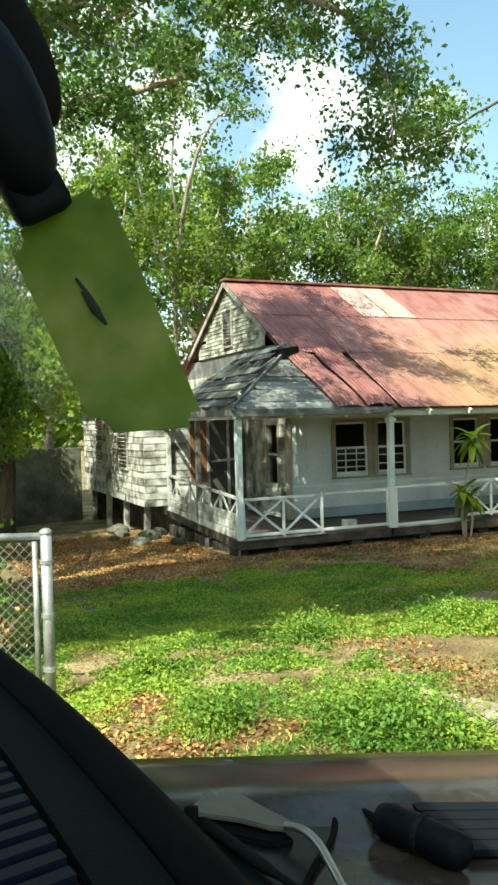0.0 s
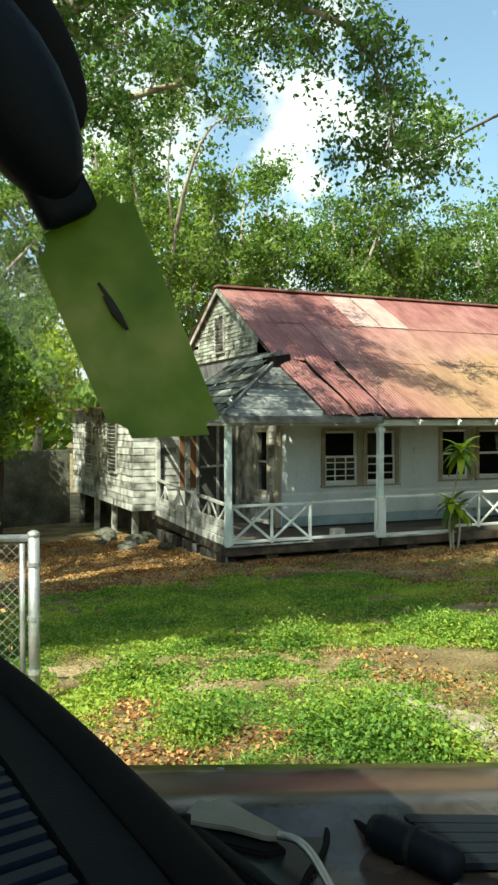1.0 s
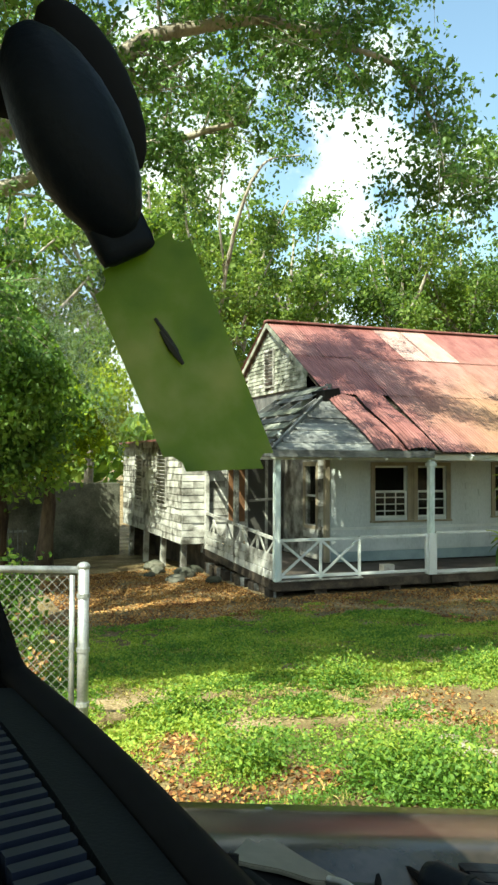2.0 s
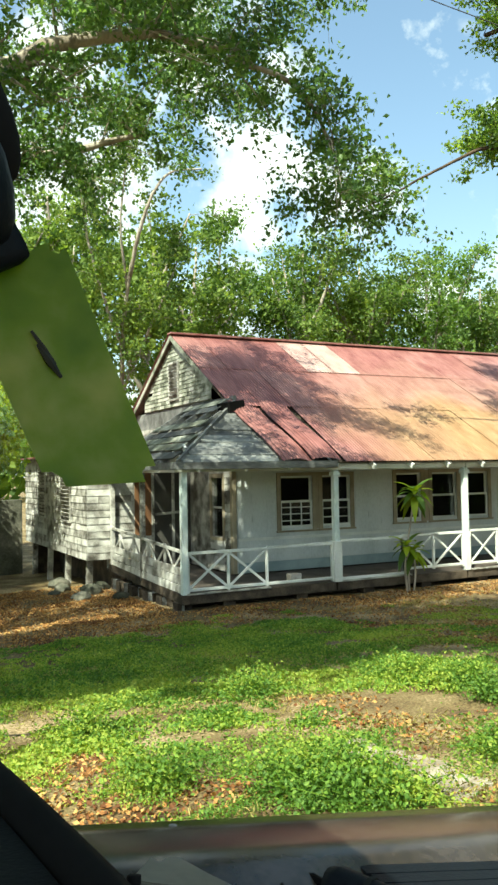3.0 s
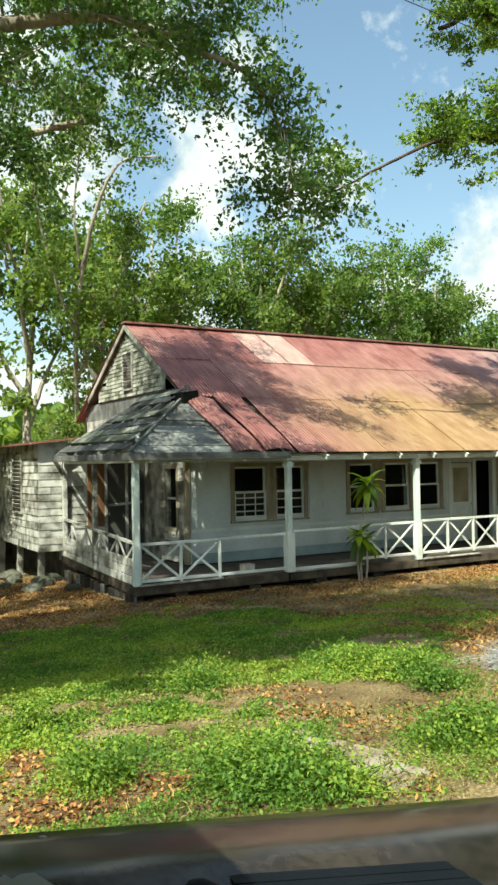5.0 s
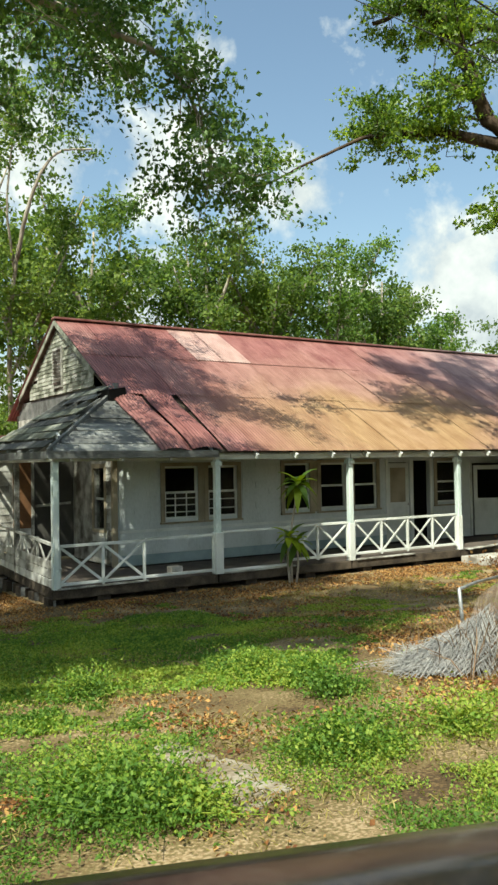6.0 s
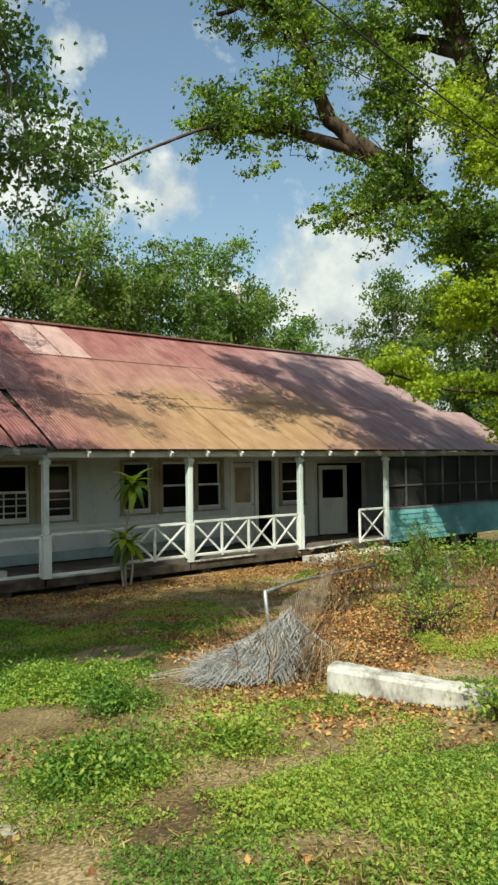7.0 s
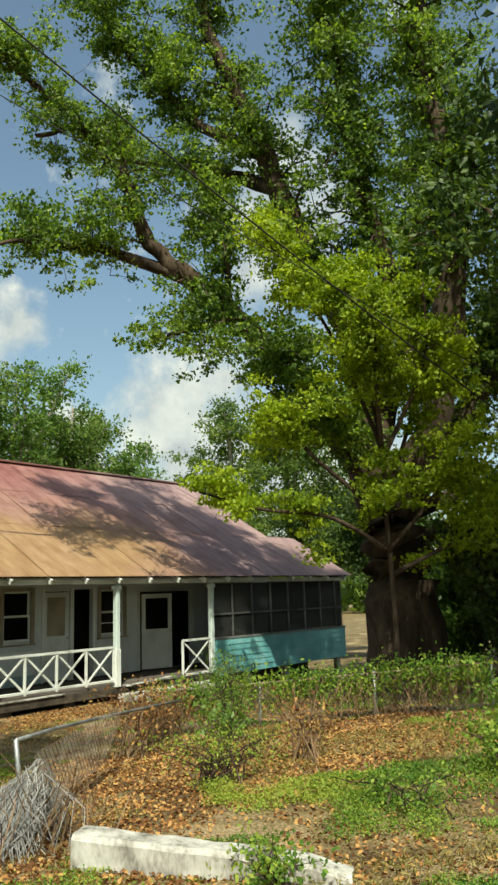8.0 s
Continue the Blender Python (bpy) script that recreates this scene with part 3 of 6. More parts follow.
# west railing, leaning boards
bm = bmesh.new()
beam(bm, (9.38, 14.08, 0.76), (9.36, 18.4, 0.98), 0.06, 0.05)
wr = hp("railing", bm, M_OLD_WHITE, label="broken side railing with peeling white paint")
for i in range(5):
    y = 14.1 + i * 0.95
    hp("brace", timber((9.37, y, 0.08), (9.37, y + 0.85, 0.84), 0.02, 0.06), M_OLD_WHITE, wr)
    hp("brace", timber((9.39, y, 0.76), (9.39, y + 0.85, 0.12), 0.02, 0.06), M_OLD_WHITE, wr)
    hp("upright", timber((9.38, y + 0.9, 0.0), (9.38, y + 0.9, 0.86), 0.05, 0.05), M_OLD_WHITE, wr)
for i in range(3):
    hp("board", timber((9.352, 14.12, 0.07 + i * 0.165), (9.352, 18.4, 0.17 + i * 0.165), 0.02, 0.15), M_OLD_WHITE, wr)
hp("post", timber((9.38, 16.3, -0.02), (9.38, 16.3, 2.245), 0.10, 0.10), M_OLD_WHITE)
hp("post", timber((9.38, 18.4, -0.02), (9.38, 18.4, 2.245), 0.10, 0.10), M_OLD_WHITE)
# corner boards
hp("corner_board", timber((WEST_X - 0.012, WALL_Y - 0.012, 0), (WEST_X - 0.012, WALL_Y - 0.012, 2.6), 0.11, 0.11), M_TAN, label="tan corner board")
# dim blue skirting band on the front wall
bm = bmesh.new()
box(bm, (WEST_X + 0.1, WALL_Y - 0.015, 0.0), (19.1, WALL_Y - 0.002, 0.22))
hp("skirting", bm, M_SKIRT, label="faded blue skirting board")
bm = bmesh.new()
box(bm, (WEST_X + 0.1, WALL_Y - 0.02, 0.70), (19.1, WALL_Y - 0.002, 0.76))
hp("chair_rail", bm, M_WHITE)


def sash_window(x0, x1, z0, z1, y, rows, cols, left_case=True, right_case=True, pane_top=True):
    """A casing with sill, two sashes and panes."""
    bm = bmesh.new()
    c = 0.10
    if left_case:
        box(bm, (x0 - c, y - 0.03, z0 - 0.06), (x0, y, z1 + 0.08))
    if right_case:
        box(bm, (x1, y - 0.03, z0 - 0.06), (x1 + c, y, z1 + 0.08))
    box(bm, (x0, y - 0.028, z1), (x1, y, z1 + 0.08))
    win = hp("window", bm, M_TAN, label="sash window in tan casing")
    hp("sill", soft_box((x0 - c - 0.02, y - 0.07, z0 - 0.10), (x1 + c + 0.02, y, z0 - 0.061), 0.006), M_TAN, win)
    zm = (z0 + z1) / 2
    for k, (a, b) in enumerate(((z0, zm + 0.02), (zm - 0.02, z1))):
        bm = bmesh.new()
        yy = y + 0.02 + 0.035 * k
        f = 0.045
        box(bm, (x0 + 0.004, yy, a), (x0 + f, yy + 0.03, b))
        box(bm, (x1 - f, yy, a), (x1 - 0.004, yy + 0.03, b))
        box(bm, (x0 + f, yy, a), (x1 - f, yy + 0.03, a + f))
        box(bm, (x0 + f, yy, b - f), (x1 - f, yy + 0.03, b))
        sash = hp("sash", bm, M_WHITE, win, "white sash frame")
        if k == 0 or pane_top:
            for r in range(1, rows if k == 0 else 1):
                z = a + (b - a) * r / rows
                bm = bmesh.new()
                box(bm, (x0 + f, yy + 0.004, z - 0.012), (x1 - f, yy + 0.026, z + 0.012))
                hp("glazing_bar", bm, M_WHITE, win)
            for q in range(1, cols if k == 0 else 1):
                x = x0 + (x1 - x0) * q / cols
                bm = bmesh.new()
                box(bm, (x - 0.012, yy + 0.006, a + f), (x + 0.012, yy + 0.024, b - f))
                hp("glazing_bar", bm, M_WHITE, win)
            bm = bmesh.new()
            box(bm, (x0 + f, yy + 0.012, a + f), (x1 - f, yy + 0.016, b - f))
            g = hp("pane", bm, M_GLASS, win)
            g.visible_shadow = False
    return win


W = FRONT_WINDOWS
sash_window(*W[0], WALL_Y, 4, 3, pane_top=False)
sash_window(*W[1], WALL_Y, 3, 1)
sash_window(*W[2], WALL_Y, 1, 1)
sash_window(*W[3], WALL_Y, 1, 1)
sash_window(*W[4], WALL_Y, 1, 1)
sash_window(*W[5], WALL_Y, 2, 1)
for x0, x1, z in ((13.55, 13.59, 0.9), (16.69, 16.81, 0.94)):
    bm = bmesh.new()
    box(bm, (x0, WALL_Y - 0.026, z), (x1, WALL_Y - 0.001, 2.2))
    hp("mullion_board", bm, M_TAN)
# end-wall window, facing west
bm = bmesh.new()
for y0, y1, z0, z1 in ((16.55, 16.65, 0.7, 2.2), (17.25, 17.35, 0.7, 2.2), (16.65, 17.25, 2.1, 2.2), (16.65, 17.25, 0.68, 0.75)):
    box(bm, (WEST_X - 0.03, y0, z0), (WEST_X - 0.001, y1, z1))
ww = hp("window", bm, M_TAN, label="narrow window in tan casing")
bm = bmesh.new()
box(bm, (WEST_X + 0.05, 16.65, 0.75), (WEST_X + 0.055, 17.25, 2.1))
hp("pane", bm, M_GLASS, ww).visible_shadow = False
bm = bmesh.new()
box(bm, (WEST_X + 0.03, 16.65, 1.4), (WEST_X + 0.07, 17.25, 1.45))
hp("sash", bm, M_WHITE, ww)


def panel_door(name, hinge, w, h, angle, label):
    """A white half-glazed door, hinged at a place."""
    m = pose(*hinge, 0, 0, angle)
    bm = bmesh.new()
    t = 0.04
    for lo, hi in (((0, 0, 0.02), (0.11, t, h)), ((w - 0.11, 0, 0.02), (w, t, h)), ((0.11, 0, 0.02), (w - 0.11, t, 0.22)), ((0.11, 0, h - 0.12), (w - 0.11, t, h)),
                   ((0.11, 0, 0.92), (w - 0.11, t, 1.06)), ((0.11, 0.012, 0.22), (w - 0.11, t - 0.012, 0.92))):
        box(bm, lo, hi, m)
    d = hp("door", bm, M_WHITE, label=label)
    bm = bmesh.new()
    box(bm, (0.11, 0.016, 1.06), (w - 0.11, 0.024, h - 0.12), m)
    hp("panel", bm, M_TAN if angle == 0 else M_GLASS, d)
    bm = bmesh.new()
    bmesh.ops.create_uvsphere(bm, u_segments=8, v_segments=6, radius=0.028, matrix=m @ Matrix.Translation((w - 0.06, -0.04, 1.0)))
    hp("knob", bm, M_CHROME, d, smooth=True)
    return d


panel_door("door", (19.16, 16.15, 0), 0.78, 2.1, 0, "closed white door with tan upper panel")
panel_door("door", (22.42, 16.10, 0), 0.92, 2.0, -18, "white half-glazed door standing ajar")
for x0, x1, z1 in ((19.08, 19.155, 2.2), (19.945, 20.055, 2.2), (20.685, 20.76, 2.2), (22.26, 22.345, 2.1), (24.455, 24.53, 2.1)):
    bm = bmesh.new()
    box(bm, (x0, WALL_Y - 0.028, 0), (x1, WALL_Y - 0.001, z1))
    hp("door_jamb", bm, M_WHITE)

# enclosed veranda: teal boarding below, screens above
bm = bmesh.new()
box(bm, (22.95, 14.0, -0.12), (29.40, 14.08, 0.78))
box(bm, (29.40, 14.0, -0.12), (29.48, 16.2, 0.78))
teal = hp("teal_wall", bm, M_TEAL, label="teal painted boarded veranda wall")
hp("screen_sill", timber((22.9, 14.02, 0.80), (29.48, 14.02, 0.80), 0.10, 0.05), M_GREYWOOD)
hp("screen_rail", timber((22.9, 14.03, 1.42), (29.48, 14.03, 1.42), 0.05, 0.05), M_GREYWOOD)
sx = 23.75
while sx < 29.5:
    hp("screen_post", timber((sx, 14.03, 0.83), (sx, 14.03, 2.24), 0.055, 0.05), M_GREYWOOD)
    sx += 0.87
for a, b in ((22.95, 26.2), (26.2, 29.4)):
    bm = bmesh.new()
    box(bm, (a, 14.04, 0.84), (b, 14.045, 2.22))
    hp("insect_screen", bm, M_SCREEN, label="dark insect screen")
bm = bmesh.new()
box(bm, (22.9, 14.2, -0.5), (23.0, 16.1, -0.1))
hp("pier", bm, M_DARKWOOD)
for x in (24.6, 26.4, 29.3):
    hp("pier", timber((x, 14.25, -0.9), (x, 14.25, -0.1), 0.16, 0.16), M_CONCRETE, label="concrete pier")

bm = bmesh.new()
box(bm, (EAST_X + 0.003, WALL_Y, -0.1), (29.48, WALL_Y + 0.12, 2.4))
box(bm, (29.38, 14.1, 0.79), (29.46, WALL_Y - 0.003, 2.4))
hp("wall", bm, M_DARKWOOD, label="dark end boarding of the veranda")
# west wing: boarded box on stilts
WX, WY0, WY1, WZ0, WZ1 = 8.8, 18.5, 25.4, 0.28, 2.75
bm = bmesh.new()
box(bm, (WX, WY0, WZ0), (11.4, WY1, WZ1))
wing = hp("wing_wall", bm, M_OLD_WHITE, label="white boarded side wing on stilts")
bm = bmesh.new()
vs = [bm.verts.new(p) for p in ((WX - 0.25, WY0 - 0.25, WZ1 - 0.05), (11.4, WY0 - 0.25, WZ1 + 0.25), (11.4, WY1 + 0.2, WZ1 + 0.25), (WX - 0.25, WY1 + 0.2, WZ1 - 0.05),
                                (WX - 0.25, WY0 - 0.25, WZ1), (11.4, WY0 - 0.25, WZ1 + 0.3), (11.4, WY1 + 0.2, WZ1 + 0.3), (WX - 0.25, WY1 + 0.2, WZ1))]
for f in ((3, 2, 1, 0), (4, 5, 6, 7), (0, 1, 5, 4), (1, 2, 6, 5), (2, 3, 7, 6), (3, 0, 4, 7)):
    bm.faces.new([vs[i] for i in f])
hp("wing_roof", bm, M_ROOF)
for x, y in ((8.95, 19.0), (8.95, 21.0), (8.95, 23.0), (8.95, 25.0), (10.4, 19.0), (10.4, 22.0)):
    hp("stilt", timber((x, y, -1.3), (x + 0.04, y, WZ0), 0.14, 0.14), M_OLD_WHITE, label="leaning timber stilt")
# piers coloured dark like the shaded gap they stand in
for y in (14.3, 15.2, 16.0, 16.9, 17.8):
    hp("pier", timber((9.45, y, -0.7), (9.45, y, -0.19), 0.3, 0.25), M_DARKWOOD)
for i in range(22):                                    # dark boards added for the shade of the gap under the west side
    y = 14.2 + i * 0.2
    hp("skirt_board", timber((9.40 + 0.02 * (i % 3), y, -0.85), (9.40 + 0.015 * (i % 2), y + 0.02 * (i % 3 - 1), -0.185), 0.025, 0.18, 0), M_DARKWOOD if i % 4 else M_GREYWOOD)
# dark sheets stand in for the shade under the wing
bm = bmesh.new()
box(bm, (9.75, 18.7, -1.4), (9.8, 25.2, 0.27))
box(bm, (9.0, 25.1, -1.4), (9.74, 25.15, 0.27))
hp("skirt", bm, M_DARKWOOD)
# piers and a sheet coloured dark for the shade under the porch
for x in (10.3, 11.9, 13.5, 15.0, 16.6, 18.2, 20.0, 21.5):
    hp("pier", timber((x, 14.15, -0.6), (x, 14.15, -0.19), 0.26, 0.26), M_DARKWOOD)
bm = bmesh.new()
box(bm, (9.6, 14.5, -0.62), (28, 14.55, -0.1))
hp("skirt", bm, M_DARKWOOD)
# louvred shutters on wing and gable
def shutter(x, y0, y1, z0, z1, n, tilt=0.0):
    bm = bmesh.new()
    for a, b, c, d in ((y0 - 0.05, y0, z0, z1), (y1, y1 + 0.05, z0, z1), (y0, y1, z1 - 0.05, z1), (y0, y1, z0, z0 + 0.05)):
        box(bm, (x - 0.05, a, c), (x - 0.012, b, d))
    s = hp("shutter", bm, M_OLD_WHITE, label="louvred shutter with flaking white paint")
    for i in range(n):
        z = z0 + 0.06 + (z1 - z0 - 0.12) * (i + 0.5) / n
        bm = bmesh.new()
        beam(bm, (x - 0.03, y0, z), (x - 0.03, y1, z), 0.012, (z1 - z0) / n * 1.05, up=(-0.6, 0, 0.8))
        hp("slat", bm, M_OLD_WHITE, s)
    # dark sheet behind the slats for the shade between them
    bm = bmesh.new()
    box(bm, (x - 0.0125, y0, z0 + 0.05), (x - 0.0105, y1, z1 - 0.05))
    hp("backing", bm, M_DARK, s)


shutter(WX - 0.02, 22.6, 23.4, 1.05, 2.5, 14)
shutter(WX - 0.02, 19.9, 20.7, 1.05, 2.5, 14)
shutter(WEST_X - 0.02, 19.2, 19.75, 4.1, 5.1, 10)
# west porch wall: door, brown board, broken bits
# no opening here: a dark sheet painted as the doorway's shade
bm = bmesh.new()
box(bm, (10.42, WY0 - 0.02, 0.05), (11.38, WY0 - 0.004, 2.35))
hp("doorway", bm, M_DARK, label="dark sheet standing for the shade inside the side wing doorway")
for x in (10.40, 10.92):
    hp("door_jamb", timber((x, WY0 - 0.03, 0.05), (x, WY0 - 0.03, 2.4), 0.07, 0.04), M_OLD_WHITE)
hp("door_bar", timber((10.45, WY0 - 0.06, 1.25), (11.3, WY0 - 0.06, 1.3), 0.03, 0.06), M_OLD_WHITE)
bm = bmesh.new()
box(bm, (9.95, WY0 - 0.03, 0.75), (10.36, WY0 - 0.004, 2.3))
hp("board", bm, M_BROWN, label="brown board nailed over a doorway")

# ---- roof ----
SLOPE = math.hypot(RIDGE_Y - EAVE_Y, RIDGE_Z - EAVE_Z)
PITCH_A = math.atan(PITCH)


def corrugated(width, length, waves, rows=3, seg=5, depth=0.011):
    """A corrugated sheet lying in x (across) and y (down the slope is -y), from the origin up the slope."""
    me = bpy.data.meshes.new("sheet")
    n = waves * seg
    verts, faces = [], []
    for j in range(rows + 1):
        for i in range(n + 1):
            verts.append((width * i / n, length * j / rows, depth * math.cos(math.tau * i / seg) + 0.004 * math.sin(j * 1.7)))
    for j in range(rows):
        for i in range(n):
            a = j * (n + 1) + i
            faces.append((a, a + 1, a + n + 2, a + n + 1))
    me.from_pydata(verts, [], faces)
    me.polygons.foreach_set("use_smooth", [True] * len(faces))
    return me


bm = bmesh.new()          # boarding beneath the sheets, both slopes
for s in (1, -1):
    y0 = RIDGE_Y - s * (RIDGE_Y - 16.2)
    x0 = WEST_X - 0.1
    a = [(x0, RIDGE_Y, RIDGE_Z - 0.05), (EAST_X, RIDGE_Y, RIDGE_Z - 0.05), (EAST_X, y0, roof_z(y0) - 0.05), (x0, y0, roof_z(y0) - 0.05)]
    top = [bm.verts.new(p) for p in a]
    low = [bm.verts.new((p[0], p[1], p[2] - 0.04)) for p in a]
    bm.faces.new(top)
    bm.faces.new(low[::-1])
    for i in range(4):
        bm.faces.new((top[i], low[i], low[(i + 1) % 4], top[(i + 1) % 4]))
roof = hp("roof", bm, M_DARKWOOD, label="rusty red and orange corrugated iron roof")
bm = bmesh.new()          # lower boarding over the veranda
a = [(11.5, 16.2, roof_z(16.2) - 0.05), (29.5, 16.2, roof_z(16.2) - 0.05), (29.5, EAVE_Y + 0.1, roof_z(EAVE_Y + 0.1) - 0.05), (11.5, EAVE_Y + 0.1, roof_z(EAVE_Y + 0.1) - 0.05)]
top = [bm.verts.new(p) for p in a]
low = [bm.verts.new((p[0], p[1], p[2] - 0.03)) for p in a]
bm.faces.new(top)
bm.faces.new(low[::-1])
for i in range(4):
    bm.faces.new((top[i], low[i], low[(i + 1) % 4], top[(i + 1) % 4]))
hp("veranda_boarding", bm, M_DARKWOOD)
SHEET_W, N_SHEETS = 0.76, 22
ROWS = [(0.0, 2.62), (2.5, 2.2), (4.55, SLOPE - 4.55)]      # up the slope: from, length
sheet_meshes = [corrugated(SHEET_W * 1.1, ln, 11) for _, ln in ROWS]
rs = random.Random(5)
for r, (s0, ln) in enumerate(ROWS):
    for pale in (0, 1):
        me = sheet_meshes[r].copy()
        me.materials.append(M_ROOF_PALE if pale else M_ROOF)
        if not pale:
            for i in range(N_SHEETS + (2 if r == 0 else 0)):
                x = WEST_X - 0.14 + i * SHEET_W
                if (r == 2 and i in (4, 5)) or (r == 0 and x < 12.6):
                    continue
                ob = new("sheet", me)
                ob.parent = roof
                lift = 0.012 + 0.011 * r + rs.uniform(-0.001, 0.0015)
                y = EAVE_Y + s0 * math.cos(PITCH_A)
                z = EAVE_Z + s0 * math.sin(PITCH_A) + lift
                ob.matrix_local = Matrix.Translation(-HB) @ Matrix.Translation((x, y - 0.02 * rs.random(), z)) @ pose(0, 0, 0, math.degrees(PITCH_A), 0.14, rs.uniform(-0.03, 0.03))
        elif r == 2:
            for i in (4, 5):
                ob = new("sheet", me)
                ob.parent = roof
                tagged(ob, "pale faded pink roof sheet")
                y, z = EAVE_Y + s0 * math.cos(PITCH_A), EAVE_Z + s0 * math.sin(PITCH_A) + 0.05
                ob.matrix_local = Matrix.Translation(-HB) @ Matrix.Translation((WEST_X - 0.14 + i * SHEET_W, y, z)) @ pose(0, 0, 0, math.degrees(PITCH_A), 0, 0)
# two loose sheets that have slipped and curled at the veranda corner
for x, y, turn, dz, ln in ((11.30, 13.66, 3.5, 0.05, 2.35), (11.98, 13.68, 2.0, 0.075, 2.5)):
    me = corrugated(0.70, ln, 9, rows=8)
    for v in me.vertices:
        v.co.z += 0.05 * math.sin(v.co.x * 5.0) + 0.035 * math.sin(v.co.y * 2.4)
    me.materials.append(M_ROOF)
    ob = new("sheet", me)
    ob.parent = roof
    tagged(ob, "loose slipped roof sheet with curled edge")
    ob.matrix_local = Matrix.Translation(-HB) @ Matrix.Translation((x, y, EAVE_Z + dz - 0.02)) @ pose(0, 0, 0, math.degrees(PITCH_A) + 0.6, 0, turn)
hp("ridge_cap", timber((WEST_X - 0.16, RIDGE_Y - 0.02, RIDGE_Z + 0.05), (EAST_X + 0.1, RIDGE_Y - 0.02, RIDGE_Z + 0.05), 0.26, 0.05), M_ROOF, roof)
# back slope in plain sheets
for i in range(N_SHEETS):
    me = sheet_meshes[0] if i else corrugated(SHEET_W + 0.03, 4.6, 10)
    if i == 0:
        back_me = me
        back_me.materials.append(M_ROOF)
    ob = new("sheet", back_me)
    ob.parent = roof
    ob.matrix_local = Matrix.Translation(-HB) @ Matrix.Translation((WEST_X - 0.14 + (i + 1) * SHEET_W, RIDGE_Y + 4.6 * math.cos(PITCH_A), RIDGE_Z - 4.6 * math.sin(PITCH_A) + 0.03)) @ pose(0, 0, 0, math.degrees(PITCH_A), 0, 180)
# barge boards on the gables
for x in (WEST_X - 0.12, EAST_X + 0.05):
    hp("barge_board", timber((x, 16.9, roof_z(16.9) - 0.07), (x, RIDGE_Y, RIDGE_Z - 0.05), 0.03, 0.12), M_GABLE, roof)
    hp("barge_board", timber((x, 22.4, roof_z(22.4) - 0.07), (x, RIDGE_Y, RIDGE_Z - 0.05), 0.03, 0.12), M_GABLE, roof)
# bare boarded hip at the veranda corner: planks on the front slope, open rafters to the west
HIP_TOP = (11.3, 15.75)
rows = 9
for i in range(rows):
    t0, t1 = i / rows, (i + 0.94) / rows
    tm = (t0 + t1) / 2
    y = EAVE_Y + 0.02 + (HIP_TOP[1] - EAVE_Y) * tm
    xl = 9.18 + (HIP_TOP[0] - 9.25) * tm
    xr = 11.55 + 0.35 * (1 - tm)
    z = roof_z(y) + 0.01 + 0.012 * (i % 2)
    w = (HIP_TOP[1] - EAVE_Y) / rows / math.cos(PITCH_A) * 1.06
    bm = bmesh.new()
    beam(bm, (xl, y, z + rs.uniform(-0.01, 0.02)), (xr, y + rs.uniform(-0.02, 0.02), z), w, 0.02, up=(0, -math.sin(PITCH_A), math.cos(PITCH_A)))
    hp("plank", bm, M_GREYWOOD, roof)
hp("fascia", timber((9.15, 13.72, 2.36), (12.6, 13.72, 2.36), 0.03, 0.14), M_GREYWOOD)
hp("fascia", timber((9.15, 13.72, 2.36), (9.15, 18.5, 2.36), 0.03, 0.13), M_GREYWOOD)
hp("hip_rafter", timber((9.2, 13.8, 2.42), (11.4, 15.95, 3.75), 0.06, 0.12), M_GREYWOOD, roof)
for i in range(6):
    y = 14.7 + i * 0.72
    top = min(11.4, 9.2 + (y - 13.8) * 1.02)
    hp("rafter", timber((9.15, y, 2.40), (top, y, 2.40 + (top - 9.15) * 0.64), 0.05, 0.10), M_GREYWOOD, roof)
for i in range(8):
    x = 9.3 + i * 0.27
    if i == 5:
        continue
    y0 = 13.9 + (x - 9.2) * 0.98
    z = 2.47 + (x - 9.15) * 0.64
    bm = bmesh.new()
    beam(bm, (x, y0 + rs.uniform(0, 0.3), z), (x + rs.uniform(-0.05, 0.05), 18.6 - rs.uniform(0, 0.9), z + rs.uniform(-0.03, 0.05)), 0.24, 0.02, up=(-0.54, 0, 0.84))
    hp("plank", bm, M_GABLE if i % 3 else M_GREYWOOD, roof)
bm = bmesh.new()
box(bm, (11.2, 15.7, 3.35), (11.4, 16.6, 3.75))
hp("eave_box", bm, M_DARK, roof)
# flat black block at the top of the hip
bm = bmesh.new()
beam(bm, (11.02, 15.7, 3.60), (11.44, 15.82, 3.68), 0.40, 0.22)
hp("torn_felt", bm, M_RUBBER, roof, "black block at the top of the bare hip")

CABLE_1 = ((9.0, 8.2, 9.9), (22.0, 2.6, 2.4))
CABLE_2 = ((9.8, 12.5, 11.9), (22.5, 0.3, 2.0))
MIRROR_C, MIRROR_TILT = (3.769, 0.426, 2.388), -28
TAG = ((3.7795, 0.4400, 2.3224), (3.8257, 0.4341, 2.3538), (3.8696, 0.4138, 2.2312), (3.8160, 0.4212, 2.2290))
SLEEVE = ((3.7527, 0.4818, 2.3273), (3.7861, 0.4791, 2.3648), (3.8322, 0.4584, 2.2338), (3.7992, 0.4591, 2.236))


